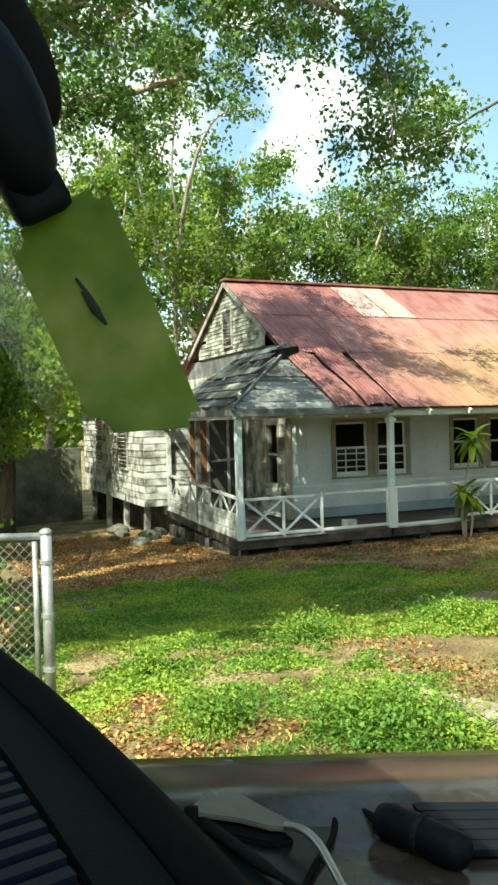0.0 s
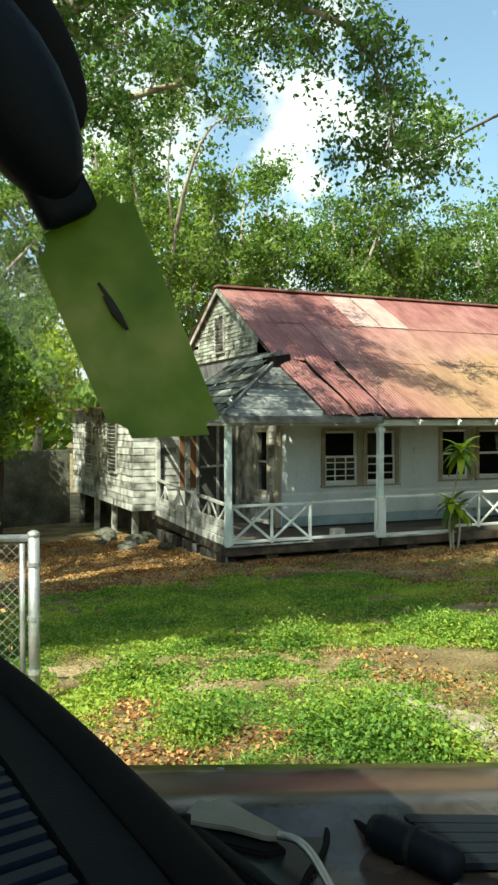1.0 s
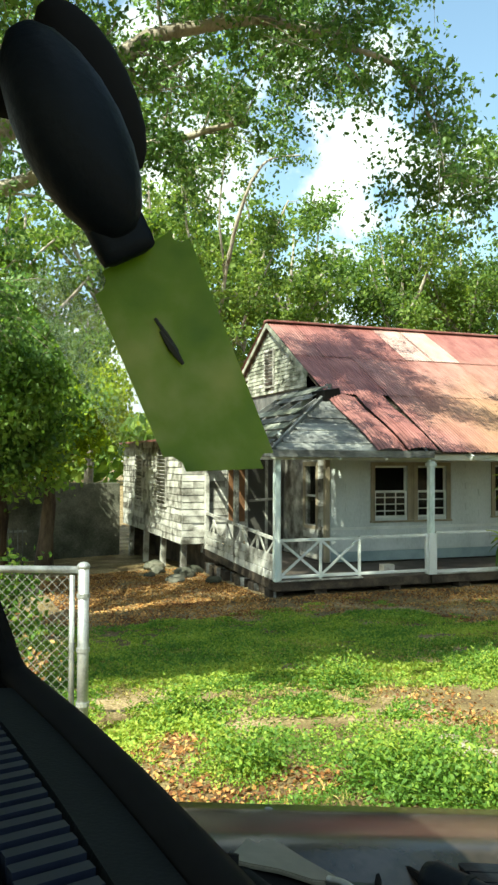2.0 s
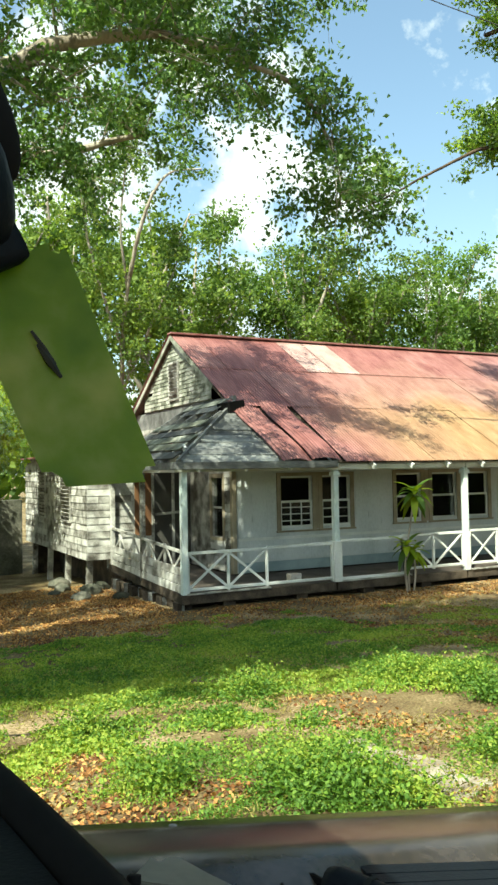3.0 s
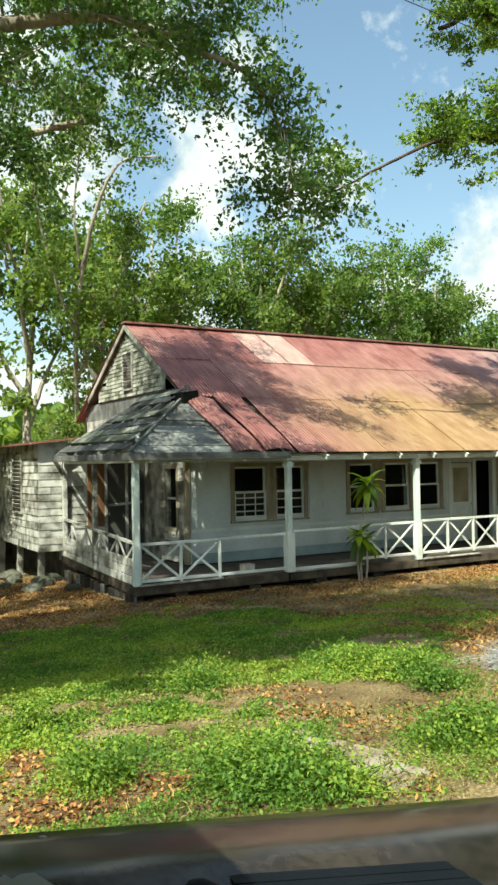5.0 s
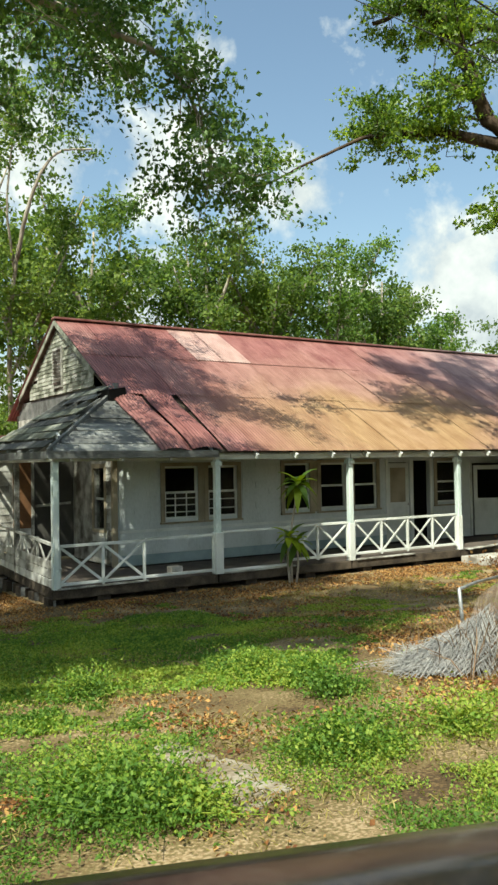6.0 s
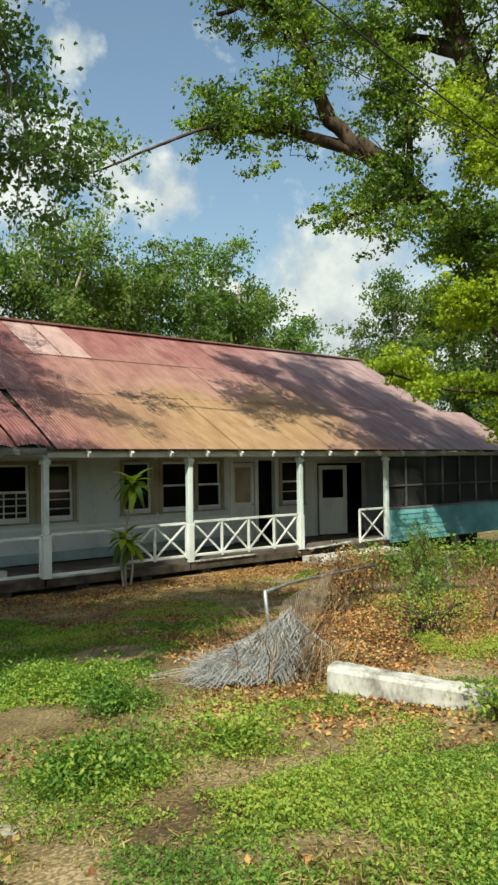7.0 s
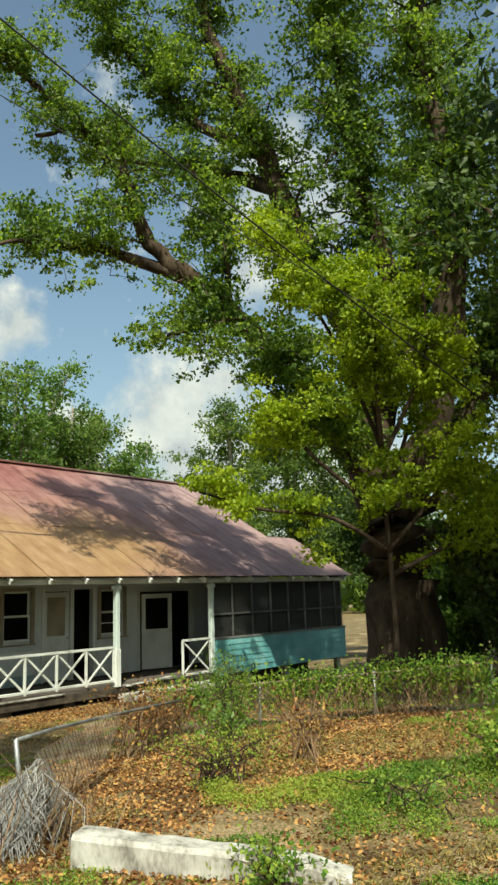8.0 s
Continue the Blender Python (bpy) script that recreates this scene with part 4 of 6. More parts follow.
# ---- trees ----
def tree(name, base, limbs, mat_bark, mat_leaf, label, seed, subs=10, sub_len=1.6, clusters=7, leaves=16, size=0.09, puff=0.22, droop=0.25, start=0.3, up=0.4, category="tree", group="", flat=0.62):
    """Trunk and limbs as tapered tubes from a few guide points; twigs along them carry loose clusters of leaves. limbs: (points, r0, r1, share)."""
    rng, rg = random.Random(seed), np.random.default_rng(seed)
    t = thing(name, base, label, category, group)
    b = Vector(base)
    centres = []
    for k, (pts, r0, r1, share) in enumerate(limbs):
        pl = [p - b for p in curve_points(pts, 6, 0.03 * r0 / 0.2, rng)]
        rad = [r0 + (r1 - r0) * (i / (len(pl) - 1)) ** 0.8 for i in range(len(pl))]
        if k == 0:
            for i in range(min(4, len(rad))):
                rad[i] *= 1 + 0.35 * (1 - i / 4) ** 2
        bm = bmesh.new()
        tube(bm, pl, rad, 12 if r0 > 0.25 else 7)
        for v in bm.verts:
            v.co += Vector((noise.noise(v.co * 1.7), noise.noise(v.co * 1.7 + Vector((9, 0, 0))), 0)) * r0 * 0.25
        part("trunk" if k == 0 else "limb", bm, mat_bark, t, smooth=True)
        if not share:
            continue
        bt = bmesh.new()
        for _ in range(int(subs * share)):
            f = rng.uniform(start, 1.0)
            i = min(int(f * (len(pl) - 1)), len(pl) - 2)
            p = pl[i].lerp(pl[i + 1], rng.random())
            along = (pl[i + 1] - pl[i]).normalized()
            d = (along * rng.uniform(0.1, 0.9) + Vector((rng.gauss(0, 1), rng.gauss(0, 1), rng.gauss(0.1, 0.75))).normalized()).normalized()
            ln = sub_len * rng.uniform(0.5, 1.25)
            mid = p + d * ln * 0.5 + Vector((0, 0, 0.08 * ln))
            end = p + d * ln - Vector((0, 0, droop * ln * rng.random()))
            sp = curve_points((p, mid, end), 3, 0.02, rng)
            r = max(0.012, rad[i] * 0.22)
            tube(bt, sp, [r * (1 - 0.75 * q / (len(sp) - 1)) for q in range(len(sp))], 4, cap=False)
            for _ in range(clusters):
                q = sp[rng.randint(1, len(sp) - 1)]
                c = q + Vector((rng.gauss(0, 1), rng.gauss(0, 1), rng.gauss(-0.15 * droop, 0.7))) * 0.20 * sub_len
                centres.append(c)
                tube(bt, (q, (q + c) / 2 + Vector((0, 0, 0.03)), c), [r * 0.35, r * 0.25, 0.004], 3, cap=False)
        tagged(part("branchwork", bt, mat_bark, t), kind="stuff")
    c = np.array([tuple(v) for v in centres])
    pos = np.repeat(c, leaves, axis=0)
    sc = rg.uniform(0.5, 1.3, len(c)).repeat(leaves)[:, None]
    pos = pos + rg.normal(size=pos.shape) * np.array([puff, puff, puff * flat]) * sc
    leaf_mesh("crown", pos, size, mat_leaf, t, rg, up)
    return t


# big shade tree west of the yard: trunk out of sight, boughs over the grass
tree("shade_tree", (1.6, 10.8, -0.2),
     [(((1.6, 10.8, -0.4), (1.8, 10.7, 2.0), (2.2, 10.6, 4.2)), 0.55, 0.42, 0),
      (((2.2, 10.6, 4.0), (4.6, 10.4, 6.6), (6.8, 10.2, 8.0), (9.0, 10.2, 8.2)), 0.22, 0.04, 0.85),
      (((2.2, 10.6, 4.1), (3.8, 9.0, 7.0), (5.8, 8.6, 9.2), (7.8, 9.2, 9.8)), 0.22, 0.04, 0.85),
      (((2.2, 10.6, 4.2), (4.2, 12.0, 6.0), (6.2, 12.4, 7.0), (8.0, 12.0, 7.6)), 0.18, 0.04, 0.7),
      (((2.2, 10.6, 4.2), (3.2, 11.6, 7.4), (5.0, 12.4, 9.8), (7.8, 12.4, 10.8)), 0.24, 0.05, 0.85),
      (((2.2, 10.6, 4.2), (1.8, 8.0, 6.5), (3.0, 5.6, 8.4), (5.0, 4.6, 9.4)), 0.24, 0.05, 1.2),
      (((2.2, 10.6, 4.2), (3.4, 12.4, 4.6), (4.0, 14.2, 4.8), (4.4, 15.4, 4.4)), 0.16, 0.04, 0.8),
      (((2.2, 10.6, 4.2), (3.0, 8.0, 7.6), (4.8, 7.0, 11.0), (7.0, 7.4, 12.6)), 0.22, 0.05, 1.4),
      (((3.6, 11.6, 8.0), (5.2, 12.6, 12.0), (7.6, 12.2, 13.8)), 0.16, 0.04, 1.4),
      (((5.0, 12.4, 9.8), (6.8, 13.4, 10.8), (8.4, 14.4, 11.4), (9.6, 15.2, 11.6)), 0.10, 0.03, 0.9),
      (((7.6, 12.4, 10.8), (9.2, 11.9, 10.8), (10.5, 11.4, 10.3)), 0.05, 0.02, 0.35),
      (((6.2, 12.4, 9.9), (7.8, 12.9, 10.0), (9.2, 13.1, 9.6), (10.2, 13.3, 9.0)), 0.07, 0.02, 0.45),
      (((8.6, 10.2, 8.1), (9.6, 10.0, 7.8), (10.3, 10.1, 7.0), (10.6, 10.4, 6.3)), 0.05, 0.012, 0.45)],
     M_BARK_PALE, M_LEAF_SHADE, "spreading shade tree with grey boughs and small dark leaves", 11, subs=40, sub_len=1.4, clusters=8, leaves=32, size=0.088, puff=0.15)
# its neighbour, unseen: a crown added out of view to shade the lawn
tree("shade_tree", (-0.6, 7.0, 0.0),
     [(((-0.6, 7.0, -0.3), (-0.4, 7.0, 2.5), (0.0, 7.0, 5.0)), 0.45, 0.34, 0),
      (((0.0, 7.0, 4.8), (0.6, 5.6, 8.0), (2.0, 4.0, 9.8), (4.0, 2.4, 11.2)), 0.2, 0.05, 3.4),
      (((0.0, 7.0, 4.8), (2.2, 5.8, 8.4), (5.0, 4.4, 10.2), (7.6, 3.4, 11.4)), 0.2, 0.05, 3.4),
      (((0.0, 7.0, 4.8), (-0.8, 5.6, 8.0), (-1.2, 4.8, 9.4), (-1.6, 3.4, 10.2)), 0.18, 0.05, 2.6),
      (((0.0, 7.0, 4.8), (0.8, 5.4, 8.2), (2.0, 3.9, 10.0), (5.2, 3.6, 10.4)), 0.18, 0.05, 5.0),
      (((0.0, 7.0, 4.8), (1.2, 7.2, 8.0), (2.5, 7.6, 9.4), (5.0, 7.4, 9.9)), 0.18, 0.05, 4.2),
      (((0.0, 7.0, 4.8), (3.0, 6.0, 9.0), (5.0, 5.4, 10.2), (8.2, 5.0, 10.8)), 0.15, 0.04, 3.6),
      (((0.0, 7.0, 4.8), (0.4, 6.6, 8.6), (1.2, 5.6, 10.2), (4.2, 6.0, 11.0)), 0.16, 0.05, 6.0)],
     M_BARK_PALE, M_LEAF_SHADE, "unseen wide tree added to shade the lawn", 12, subs=34, sub_len=1.4, clusters=8, leaves=13, size=0.185, puff=0.19)

# old rain tree at the far end of the house
tree("rain_tree", (23.0, 8.4, -0.4),
     [(((22.8, 8.55, -0.8), (22.5, 8.4, 2.0), (22.4, 8.5, 3.7), (22.1, 9.4, 5.8)), 1.02, 0.42, 0),
      (((22.15, 9.3, 5.6), (21.6, 10.3, 6.95), (20.99, 10.81, 7.73), (20.37, 11.29, 8.44), (19.57, 11.78, 9.08), (18.79, 12.18, 9.76), (18.39, 12.3, 10.74), (18.12, 12.56, 11.82), (17.6, 13.03, 12.39), (16.75, 13.72, 12.06)), 0.36, 0.05, 0.75),
      (((19.57, 11.78, 9.06), (18.73, 12.39, 9.33), (17.8, 12.85, 9.49), (16.9, 12.9, 9.25), (15.9, 12.7, 8.95)), 0.18, 0.05, 0.5),
      (((15.9, 12.7, 8.95), (15.44, 12.6, 8.78), (14.61, 12.94, 8.34), (13.78, 13.26, 7.85), (13.04, 13.47, 7.46)), 0.05, 0.014, 0.08),
      (((18.39, 12.3, 10.8), (17.66, 12.71, 11.95), (16.49, 13.41, 13.03), (15.79, 13.67, 13.45)), 0.16, 0.04, 0.6),
      (((22.2, 9.0, 5.0), (22.2, 8.9, 7.07), (21.42, 9.46, 9.16), (20.64, 9.93, 11.1), (20.13, 10.29, 12.85), (19.52, 10.76, 14.32), (18.98, 10.94, 16.3)), 0.42, 0.10, 1.6),
      (((20.99, 10.8, 7.7), (20.4, 10.9, 8.1), (19.4, 11.3, 7.7), (18.6, 11.5, 7.4)), 0.10, 0.03, 0.4),
      (((20.4, 10.2, 11.9), (19.4, 11.4, 12.8), (18.2, 12.2, 14.2), (17.2, 12.6, 15.6)), 0.16, 0.05, 1.2),
      (((20.4, 11.2, 8.4), (19.9, 10.9, 9.6), (19.6, 10.9, 10.6), (19.0, 11.2, 11.4)), 0.09, 0.03, 0.5),
      (((22.4, 8.3, 3.6), (22.3, 7.2, 5.6), (22.0, 6.32, 8.85), (21.8, 6.27, 10.82), (21.51, 6.46, 12.48), (21.19, 6.43, 14.46), (20.8, 6.2, 16.5)), 0.45, 0.12, 2.2),
      (((22.2, 8.8, 4.4), (21.2, 9.0, 5.8), (20.3, 9.5, 6.7), (19.6, 9.8, 7.0)), 0.12, 0.03, 1.0),
      (((22.8, 8.2, 3.8), (23.2, 6.6, 6.0), (23.2, 5.2, 8.2), (22.6, 4.2, 10.6)), 0.30, 0.05, 2.4),
      (((22.9, 8.2, 3.0), (23.6, 6.4, 3.6), (23.2, 4.8, 3.6), (22.4, 3.6, 3.2)), 0.18, 0.03, 1.2),
      (((22.1, 9.0, 4.2), (21.4, 8.8, 4.8), (20.6, 9.0, 5.2), (19.8, 9.1, 5.2)), 0.14, 0.03, 0.6),
      (((20.6, 9.9, 11.0), (20.5, 11.6, 12.0), (20.6, 13.6, 13.0), (20.4, 15.2, 13.6)), 0.2, 0.05, 0.6),
      (((22.8, 8.2, 4.2), (24.6, 6.6, 7.0), (25.6, 5.0, 9.6), (25.6, 3.4, 12.0)), 0.3, 0.05, 2.2),
      (((22.2, 7.4, 6.2), (21.2, 7.8, 9.6), (20.4, 8.0, 12.6), (19.8, 8.2, 15.8)), 0.28, 0.06, 2.1),
      (((22.2, 9.0, 4.4), (23.8, 8.4, 8.0), (24.6, 8.0, 12.0), (24.0, 7.4, 15.5)), 0.34, 0.06, 2.0),
      (((22.9, 8.2, 3.6), (24.4, 6.0, 4.6), (24.6, 4.4, 5.6), (23.6, 2.8, 6.4)), 0.2, 0.04, 1.5)],
     M_BARK, M_LEAF_RAIN, "huge old rain tree with dark trunk and heavy limbs", 23, subs=36, sub_len=1.25, clusters=7, leaves=42, size=0.10, puff=0.155, droop=0.3, flat=0.42)
# sunlit lime sprays on the near side of the big trunk
tree("young_tree", (19.6, 7.0, -0.3),
     [(((19.6, 7.0, -0.5), (19.5, 7.0, 2.0), (19.2, 6.9, 4.4), (18.6, 6.6, 7.2)), 0.06, 0.03, 0.8),
      (((19.5, 7.0, 3.2), (18.6, 7.8, 4.2), (18.1, 8.2, 4.8), (17.6, 8.4, 5.0)), 0.05, 0.02, 0.5),
      (((19.5, 7.0, 2.6), (18.6, 7.6, 3.2), (17.8, 8.6, 3.4), (17.0, 9.3, 3.7)), 0.05, 0.02, 0.5),
      (((19.2, 6.9, 4.4), (18.6, 6.6, 5.8), (18.3, 6.4, 6.6)), 0.05, 0.02, 0.7),
      (((19.2, 6.9, 4.2), (19.2, 6.0, 5.8), (18.8, 5.7, 7.2)), 0.05, 0.02, 0.7),
      (((19.4, 7.0, 2.6), (19.8, 6.0, 3.8), (19.7, 5.5, 4.4)), 0.05, 0.02, 0.8),
      (((19.2, 6.9, 4.4), (18.6, 7.4, 6.4), (17.5, 8.2, 8.4)), 0.05, 0.02, 1.0),
      (((19.2, 6.9, 4.6), (18.8, 7.0, 6.2), (18.4, 7.1, 7.6)), 0.05, 0.02, 0.9),
      (((19.4, 7.0, 3.4), (20.0, 6.6, 5.2), (20.4, 6.2, 6.4)), 0.05, 0.02, 0.8),
      (((19.5, 7.0, 2.2), (20.2, 6.0, 2.8), (20.8, 5.2, 3.4)), 0.05, 0.02, 0.8)],
     M_BARK, M_LEAF_LIME, "slender young tree with bright lime-green sprays", 31, subs=20, sub_len=0.7, clusters=5, leaves=64, size=0.085, puff=0.15, droop=0.3, start=0.35, flat=0.36)


def back_tree(x, y, h, r, seed, leaf=M_LEAF_FAR, bark=M_BARK_PALE, dense=1.0, label="leafy broad tree behind the house", lean=0.0, size=0.2):
    rng = random.Random(seed)
    z = -0.9
    limbs = [(((x, y, z), (x + 0.1, y, h * 0.25), (x + lean * 0.5, y, h * 0.5), (x + lean, y, h * 0.8)), 0.24, 0.05, 1.7)]
    for k in range(7):
        a = k * math.tau / 7 + rng.uniform(-0.4, 0.4)
        z0 = h * rng.uniform(0.22, 0.6)
        rr = r * rng.uniform(0.6, 1.05)
        limbs.append((((x + lean * z0 / h, y, z0), (x + rr * 0.5 * math.cos(a), y + rr * 0.5 * math.sin(a), z0 + h * 0.14),
                       (x + lean * 0.5 + rr * math.cos(a), y + rr * math.sin(a), z0 + h * rng.uniform(0.18, 0.36))), 0.13, 0.03, 1.0))
    return tree("tree", (x, y, z), limbs, bark, leaf, label, seed, group="trees round the yard", subs=11 * dense, sub_len=0.26 * r + 0.6, clusters=7, leaves=int(17 * (0.2 / size) ** 1.25), size=size * 1.16, puff=0.30, droop=0.1, start=0.35)


for i, (x, y, h, r) in enumerate(((19.4, 35.0, 13.6, 2.8), (23.4, 33.0, 15.2, 3.0), (26.6, 33.0, 14.6, 3.4), (29.6, 31.6, 14.4, 3.2), (33.0, 31.5, 13.6, 2.8), (27.5, 37, 13.0, 3.5), (37.2, 31.5, 10.4, 2.4),
                                  (41.5, 28.0, 14.0, 2.6), (44.0, 26.0, 13.5, 2.8), (36, 36, 10.5, 3.5), (47, 33, 9.5, 3.4))):
    back_tree(x, y, h + 0.7, r, 100 + i, M_LEAF_FAR if i % 3 else M_LEAF, dense=0.9, size=0.16)
for i, (x, y, h, r) in enumerate(((11.4, 30.0, 14.5, 2.6), (13.8, 29.0, 13.6, 2.4), (16.4, 31.0, 14.6, 2.8), (8.6, 31.5, 14.5, 3.0), (5.5, 30.0, 14.0, 3.2))):
    back_tree(x, y, h, r, 140 + i, M_LEAF_FAR, M_BARK_PALE, 0.48, "tall pale-stemmed tree with thin foliage", 0.6)
# the last two stand out of view, added to throw shade on the rest
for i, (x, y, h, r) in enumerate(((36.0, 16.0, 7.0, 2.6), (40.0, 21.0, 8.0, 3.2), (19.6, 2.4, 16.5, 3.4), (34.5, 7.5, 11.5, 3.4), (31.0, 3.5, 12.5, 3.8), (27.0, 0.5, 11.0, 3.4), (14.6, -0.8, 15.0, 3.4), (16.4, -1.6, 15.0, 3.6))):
    back_tree(x, y, h, r, 160 + i, M_LEAF_SHADED, M_BARK, 1.2, "dense tree beyond the yard with shade in its leaf colour", size=0.13)
for i, (x, y, h, r) in enumerate(((6.0, 21.8, 5.6, 1.9), (4.3, 16.6, 5.4, 1.5), (3.2, 19.0, 6.0, 2.4), (6.4, 27.5, 7.0, 2.4), (3.4, 22.6, 6.8, 2.2), (4.9, 23.6, 5.2, 1.5))):
    back_tree(x, y, h, r, 180 + i, M_LEAF_LIME if i == 0 else M_LEAF, M_BARK, 1.0, "bushy tree beside the side wing", size=0.12)


# far tree line so that the horizon closes
def far_woods():
    rg = np.random.default_rng(77)
    n = 26000
    a = rg.uniform(0, math.tau, n)
    d = rg.uniform(90, 130, n)
    top = 9 + 3 * np.sin(a * 9) + 2 * np.sin(a * 23 + 1)
    pos = np.stack([20 + d * np.cos(a), 10 + d * np.sin(a), -1 + top * rg.random(n) ** 0.7], axis=1)
    ob = leaf_mesh("far_woods", pos, 2.6, M_LEAF_FAR, None, rg, 0.2)
    tagged(ob, "distant green tree line round the yard", "woods", kind="stuff")


far_woods()

# ---- weeds, litter, grass ----
def patch(x, y, cx, cy, rx, ry):
    return max(0.0, 1 - ((x - cx) / rx) ** 2 - ((y - cy) / ry) ** 2)


# green patches (x, y, half widths, weight, extra height) and bare ones
GREEN = ((6.38, 4.1, 0.58, 0.66, 1.5, 0.07), (7.8, 4.05, 0.46, 0.46, 1.3, 0.05), (8.75, 3.95, 0.25, 0.45, 0.8, 0.02), (8.85, 6.1, 0.45, 1.4, 1.2, 0.03),
         (5.45, 6.4, 0.5, 0.6, 1.0, 0.02), (5.5, 4.9, 0.3, 0.5, 0.7, 0.03), (7.2, 7.0, 0.5, 0.4, 0.9, 0.02), (6.3, 6.3, 0.7, 0.55, 0.9, 0.03),
         (8.4, 3.0, 0.7, 0.35, 0.9, 0.03), (9.6, 2.7, 1.2, 0.4, 0.8, 0.04), (12.4, 5.3, 0.6, 0.5, 1.0, 0.06), (12.3, 3.4, 0.9, 0.6, 1.2, 0.08), (14.2, 3.0, 1.0, 0.5, 0.9, 0.1), (7.5, 9.8, 6.0, 3.3, 0.8, 0.0))
BARE = ((8.0, 5.4, 0.5, 0.9, 1.8), (6.95, 4.3, 0.26, 0.75, 1.6), (8.3, 3.55, 0.4, 0.2, 1.0), (9.15, 4.0, 0.45, 0.6, 1.2), (5.2, 5.6, 0.3, 0.4, 0.9), (5.8, 4.6, 0.4, 0.3, 0.9),
        (5.75, 5.95, 0.2, 0.5, 0.9), (14.0, 6.6, 3.6, 1.9, 1.5), (10.2, 5.3, 1.0, 1.0, 1.0), (14.6, 4.9, 1.9, 1.2, 2.6), (11.2, 5.0, 0.9, 0.8, 1.2), (4.7, 4.6, 0.8, 0.5, 0.6))


def weed_amount(x, y):
    n = noise.noise((x * 0.55, y * 0.8, 5.1)) * 0.8 + noise.noise((x * 1.7, y * 1.7, 2.2)) * 0.75 + noise.noise((x * 4.3, y * 4.3, 7.2)) * 0.45
    v = 0.02 + 1.35 * n
    for cx, cy, rx, ry, k, _ in GREEN:
        v += k * patch(x, y, cx, cy, rx, ry)
    for cx, cy, rx, ry, k in BARE:
        v -= k * patch(x, y, cx, cy, rx, ry)
    if y > 12.2:
        v -= (y - 12.2) * 0.7
    if x > 11 and y > 7.5:
        v -= 0.45
    return v


def litter_amount(x, y):
    v = (0.16 if x > 10 or y > 12.3 else 0.0) + 0.5 * noise.noise((x * 0.8, y * 0.8, 8.4)) + 0.3 * noise.noise((x * 2.3, y * 2.3, 3.4))
    v -= 0.6 * patch(x, y, 7.0, 9.0, 5.0, 3.0)
    v += 0.9 * patch(x, y, 14.0, 6.4, 4.2, 2.4) + 0.8 * patch(x, y, 4.6, 4.6, 1.0, 1.0) + 0.8 * patch(x, y, 5.7, 4.6, 0.7, 0.45) + 0.7 * patch(x, y, 5.2, 5.6, 0.4, 0.5) + 0.8 * patch(x, y, 10.2, 4.6, 1.4, 1.2) + 1.3 * patch(x, y, 14.8, 5.0, 2.0, 1.2) + 0.4 * patch(x, y, 7.5, 5.3, 0.4, 0.4)
    if y > 12.3:
        v += 0.3
    return v


def sow():
    rng, rg = random.Random(3), np.random.default_rng(3)
    weeds, near, litter, dry = [], [], [], []
    tries = 0
    while tries < 150000:
        tries += 1
        x, y = rng.uniform(2.5, 20), 1.6 + 12.2 * rng.random() ** 1.6
        k = weed_amount(x, y)
        if rng.random() * 0.8 > k:
            continue
        h = 0.02 + 0.06 * max(0.0, min(1.0, k)) * rng.random()
        h += sum(e * math.sqrt(patch(x, y, cx, cy, rx, ry)) for cx, cy, rx, ry, _, e in GREEN if e) * rng.uniform(0.5, 1.1)
        z = ground_z(x, y)
        for _ in range(rng.randint(8, 13)):
            (near if y < 5.6 else weeds).append((x + rng.gauss(0, 0.04), y + rng.gauss(0, 0.04), z + h * rng.uniform(0.35, 1.0)))
    while len(dry) < 45000:
        x, y = rng.uniform(2.5, 20), 1.6 + 11 * rng.random() ** 1.4
        if noise.noise((x * 0.9, y * 0.9, 12.5)) + 0.4 * noise.noise((x * 3, y * 3, 1.5)) < rng.uniform(-0.1, 0.4):
            continue
        for _ in range(3):
            dry.append((x + rng.gauss(0, 0.03), y + rng.gauss(0, 0.03), ground_z(x, y) + rng.uniform(0.005, 0.05)))
    tagged(leaf_mesh("dry_grass", dry, 0.055, M_DRYGRASS, None, rg, 0.15, narrow=0.12), "short yellowed grass blades between the weeds", "grass", kind="stuff")
    while len(litter) < 85000:
        x, y = rng.uniform(2.5, 20), rng.uniform(1.8, 13.9)
        if rng.random() < 0.14:
            x, y = rng.uniform(5.5, 9.2), rng.uniform(13.5, 20)
        if rng.random() * 0.75 > litter_amount(x, y):
            continue
        litter.append((x, y, ground_z(x, y) + rng.uniform(0.004, 0.025)))
    tagged(leaf_mesh("low_weeds", near, 0.0205, M_WEED, None, rg, 0.72), "small bright green clover-like weeds near the verge", "weeds", kind="stuff")
    tagged(leaf_mesh("weeds", weeds, 0.034, M_WEED, None, rg, 0.72), "low broad-leaved green weeds over the yard", "weeds", kind="stuff")
    tagged(leaf_mesh("fallen_leaves", litter, 0.04, M_LITTER, None, rg, 0.85), "dry orange and brown fallen leaves", "leaf litter", kind="stuff")


sow()


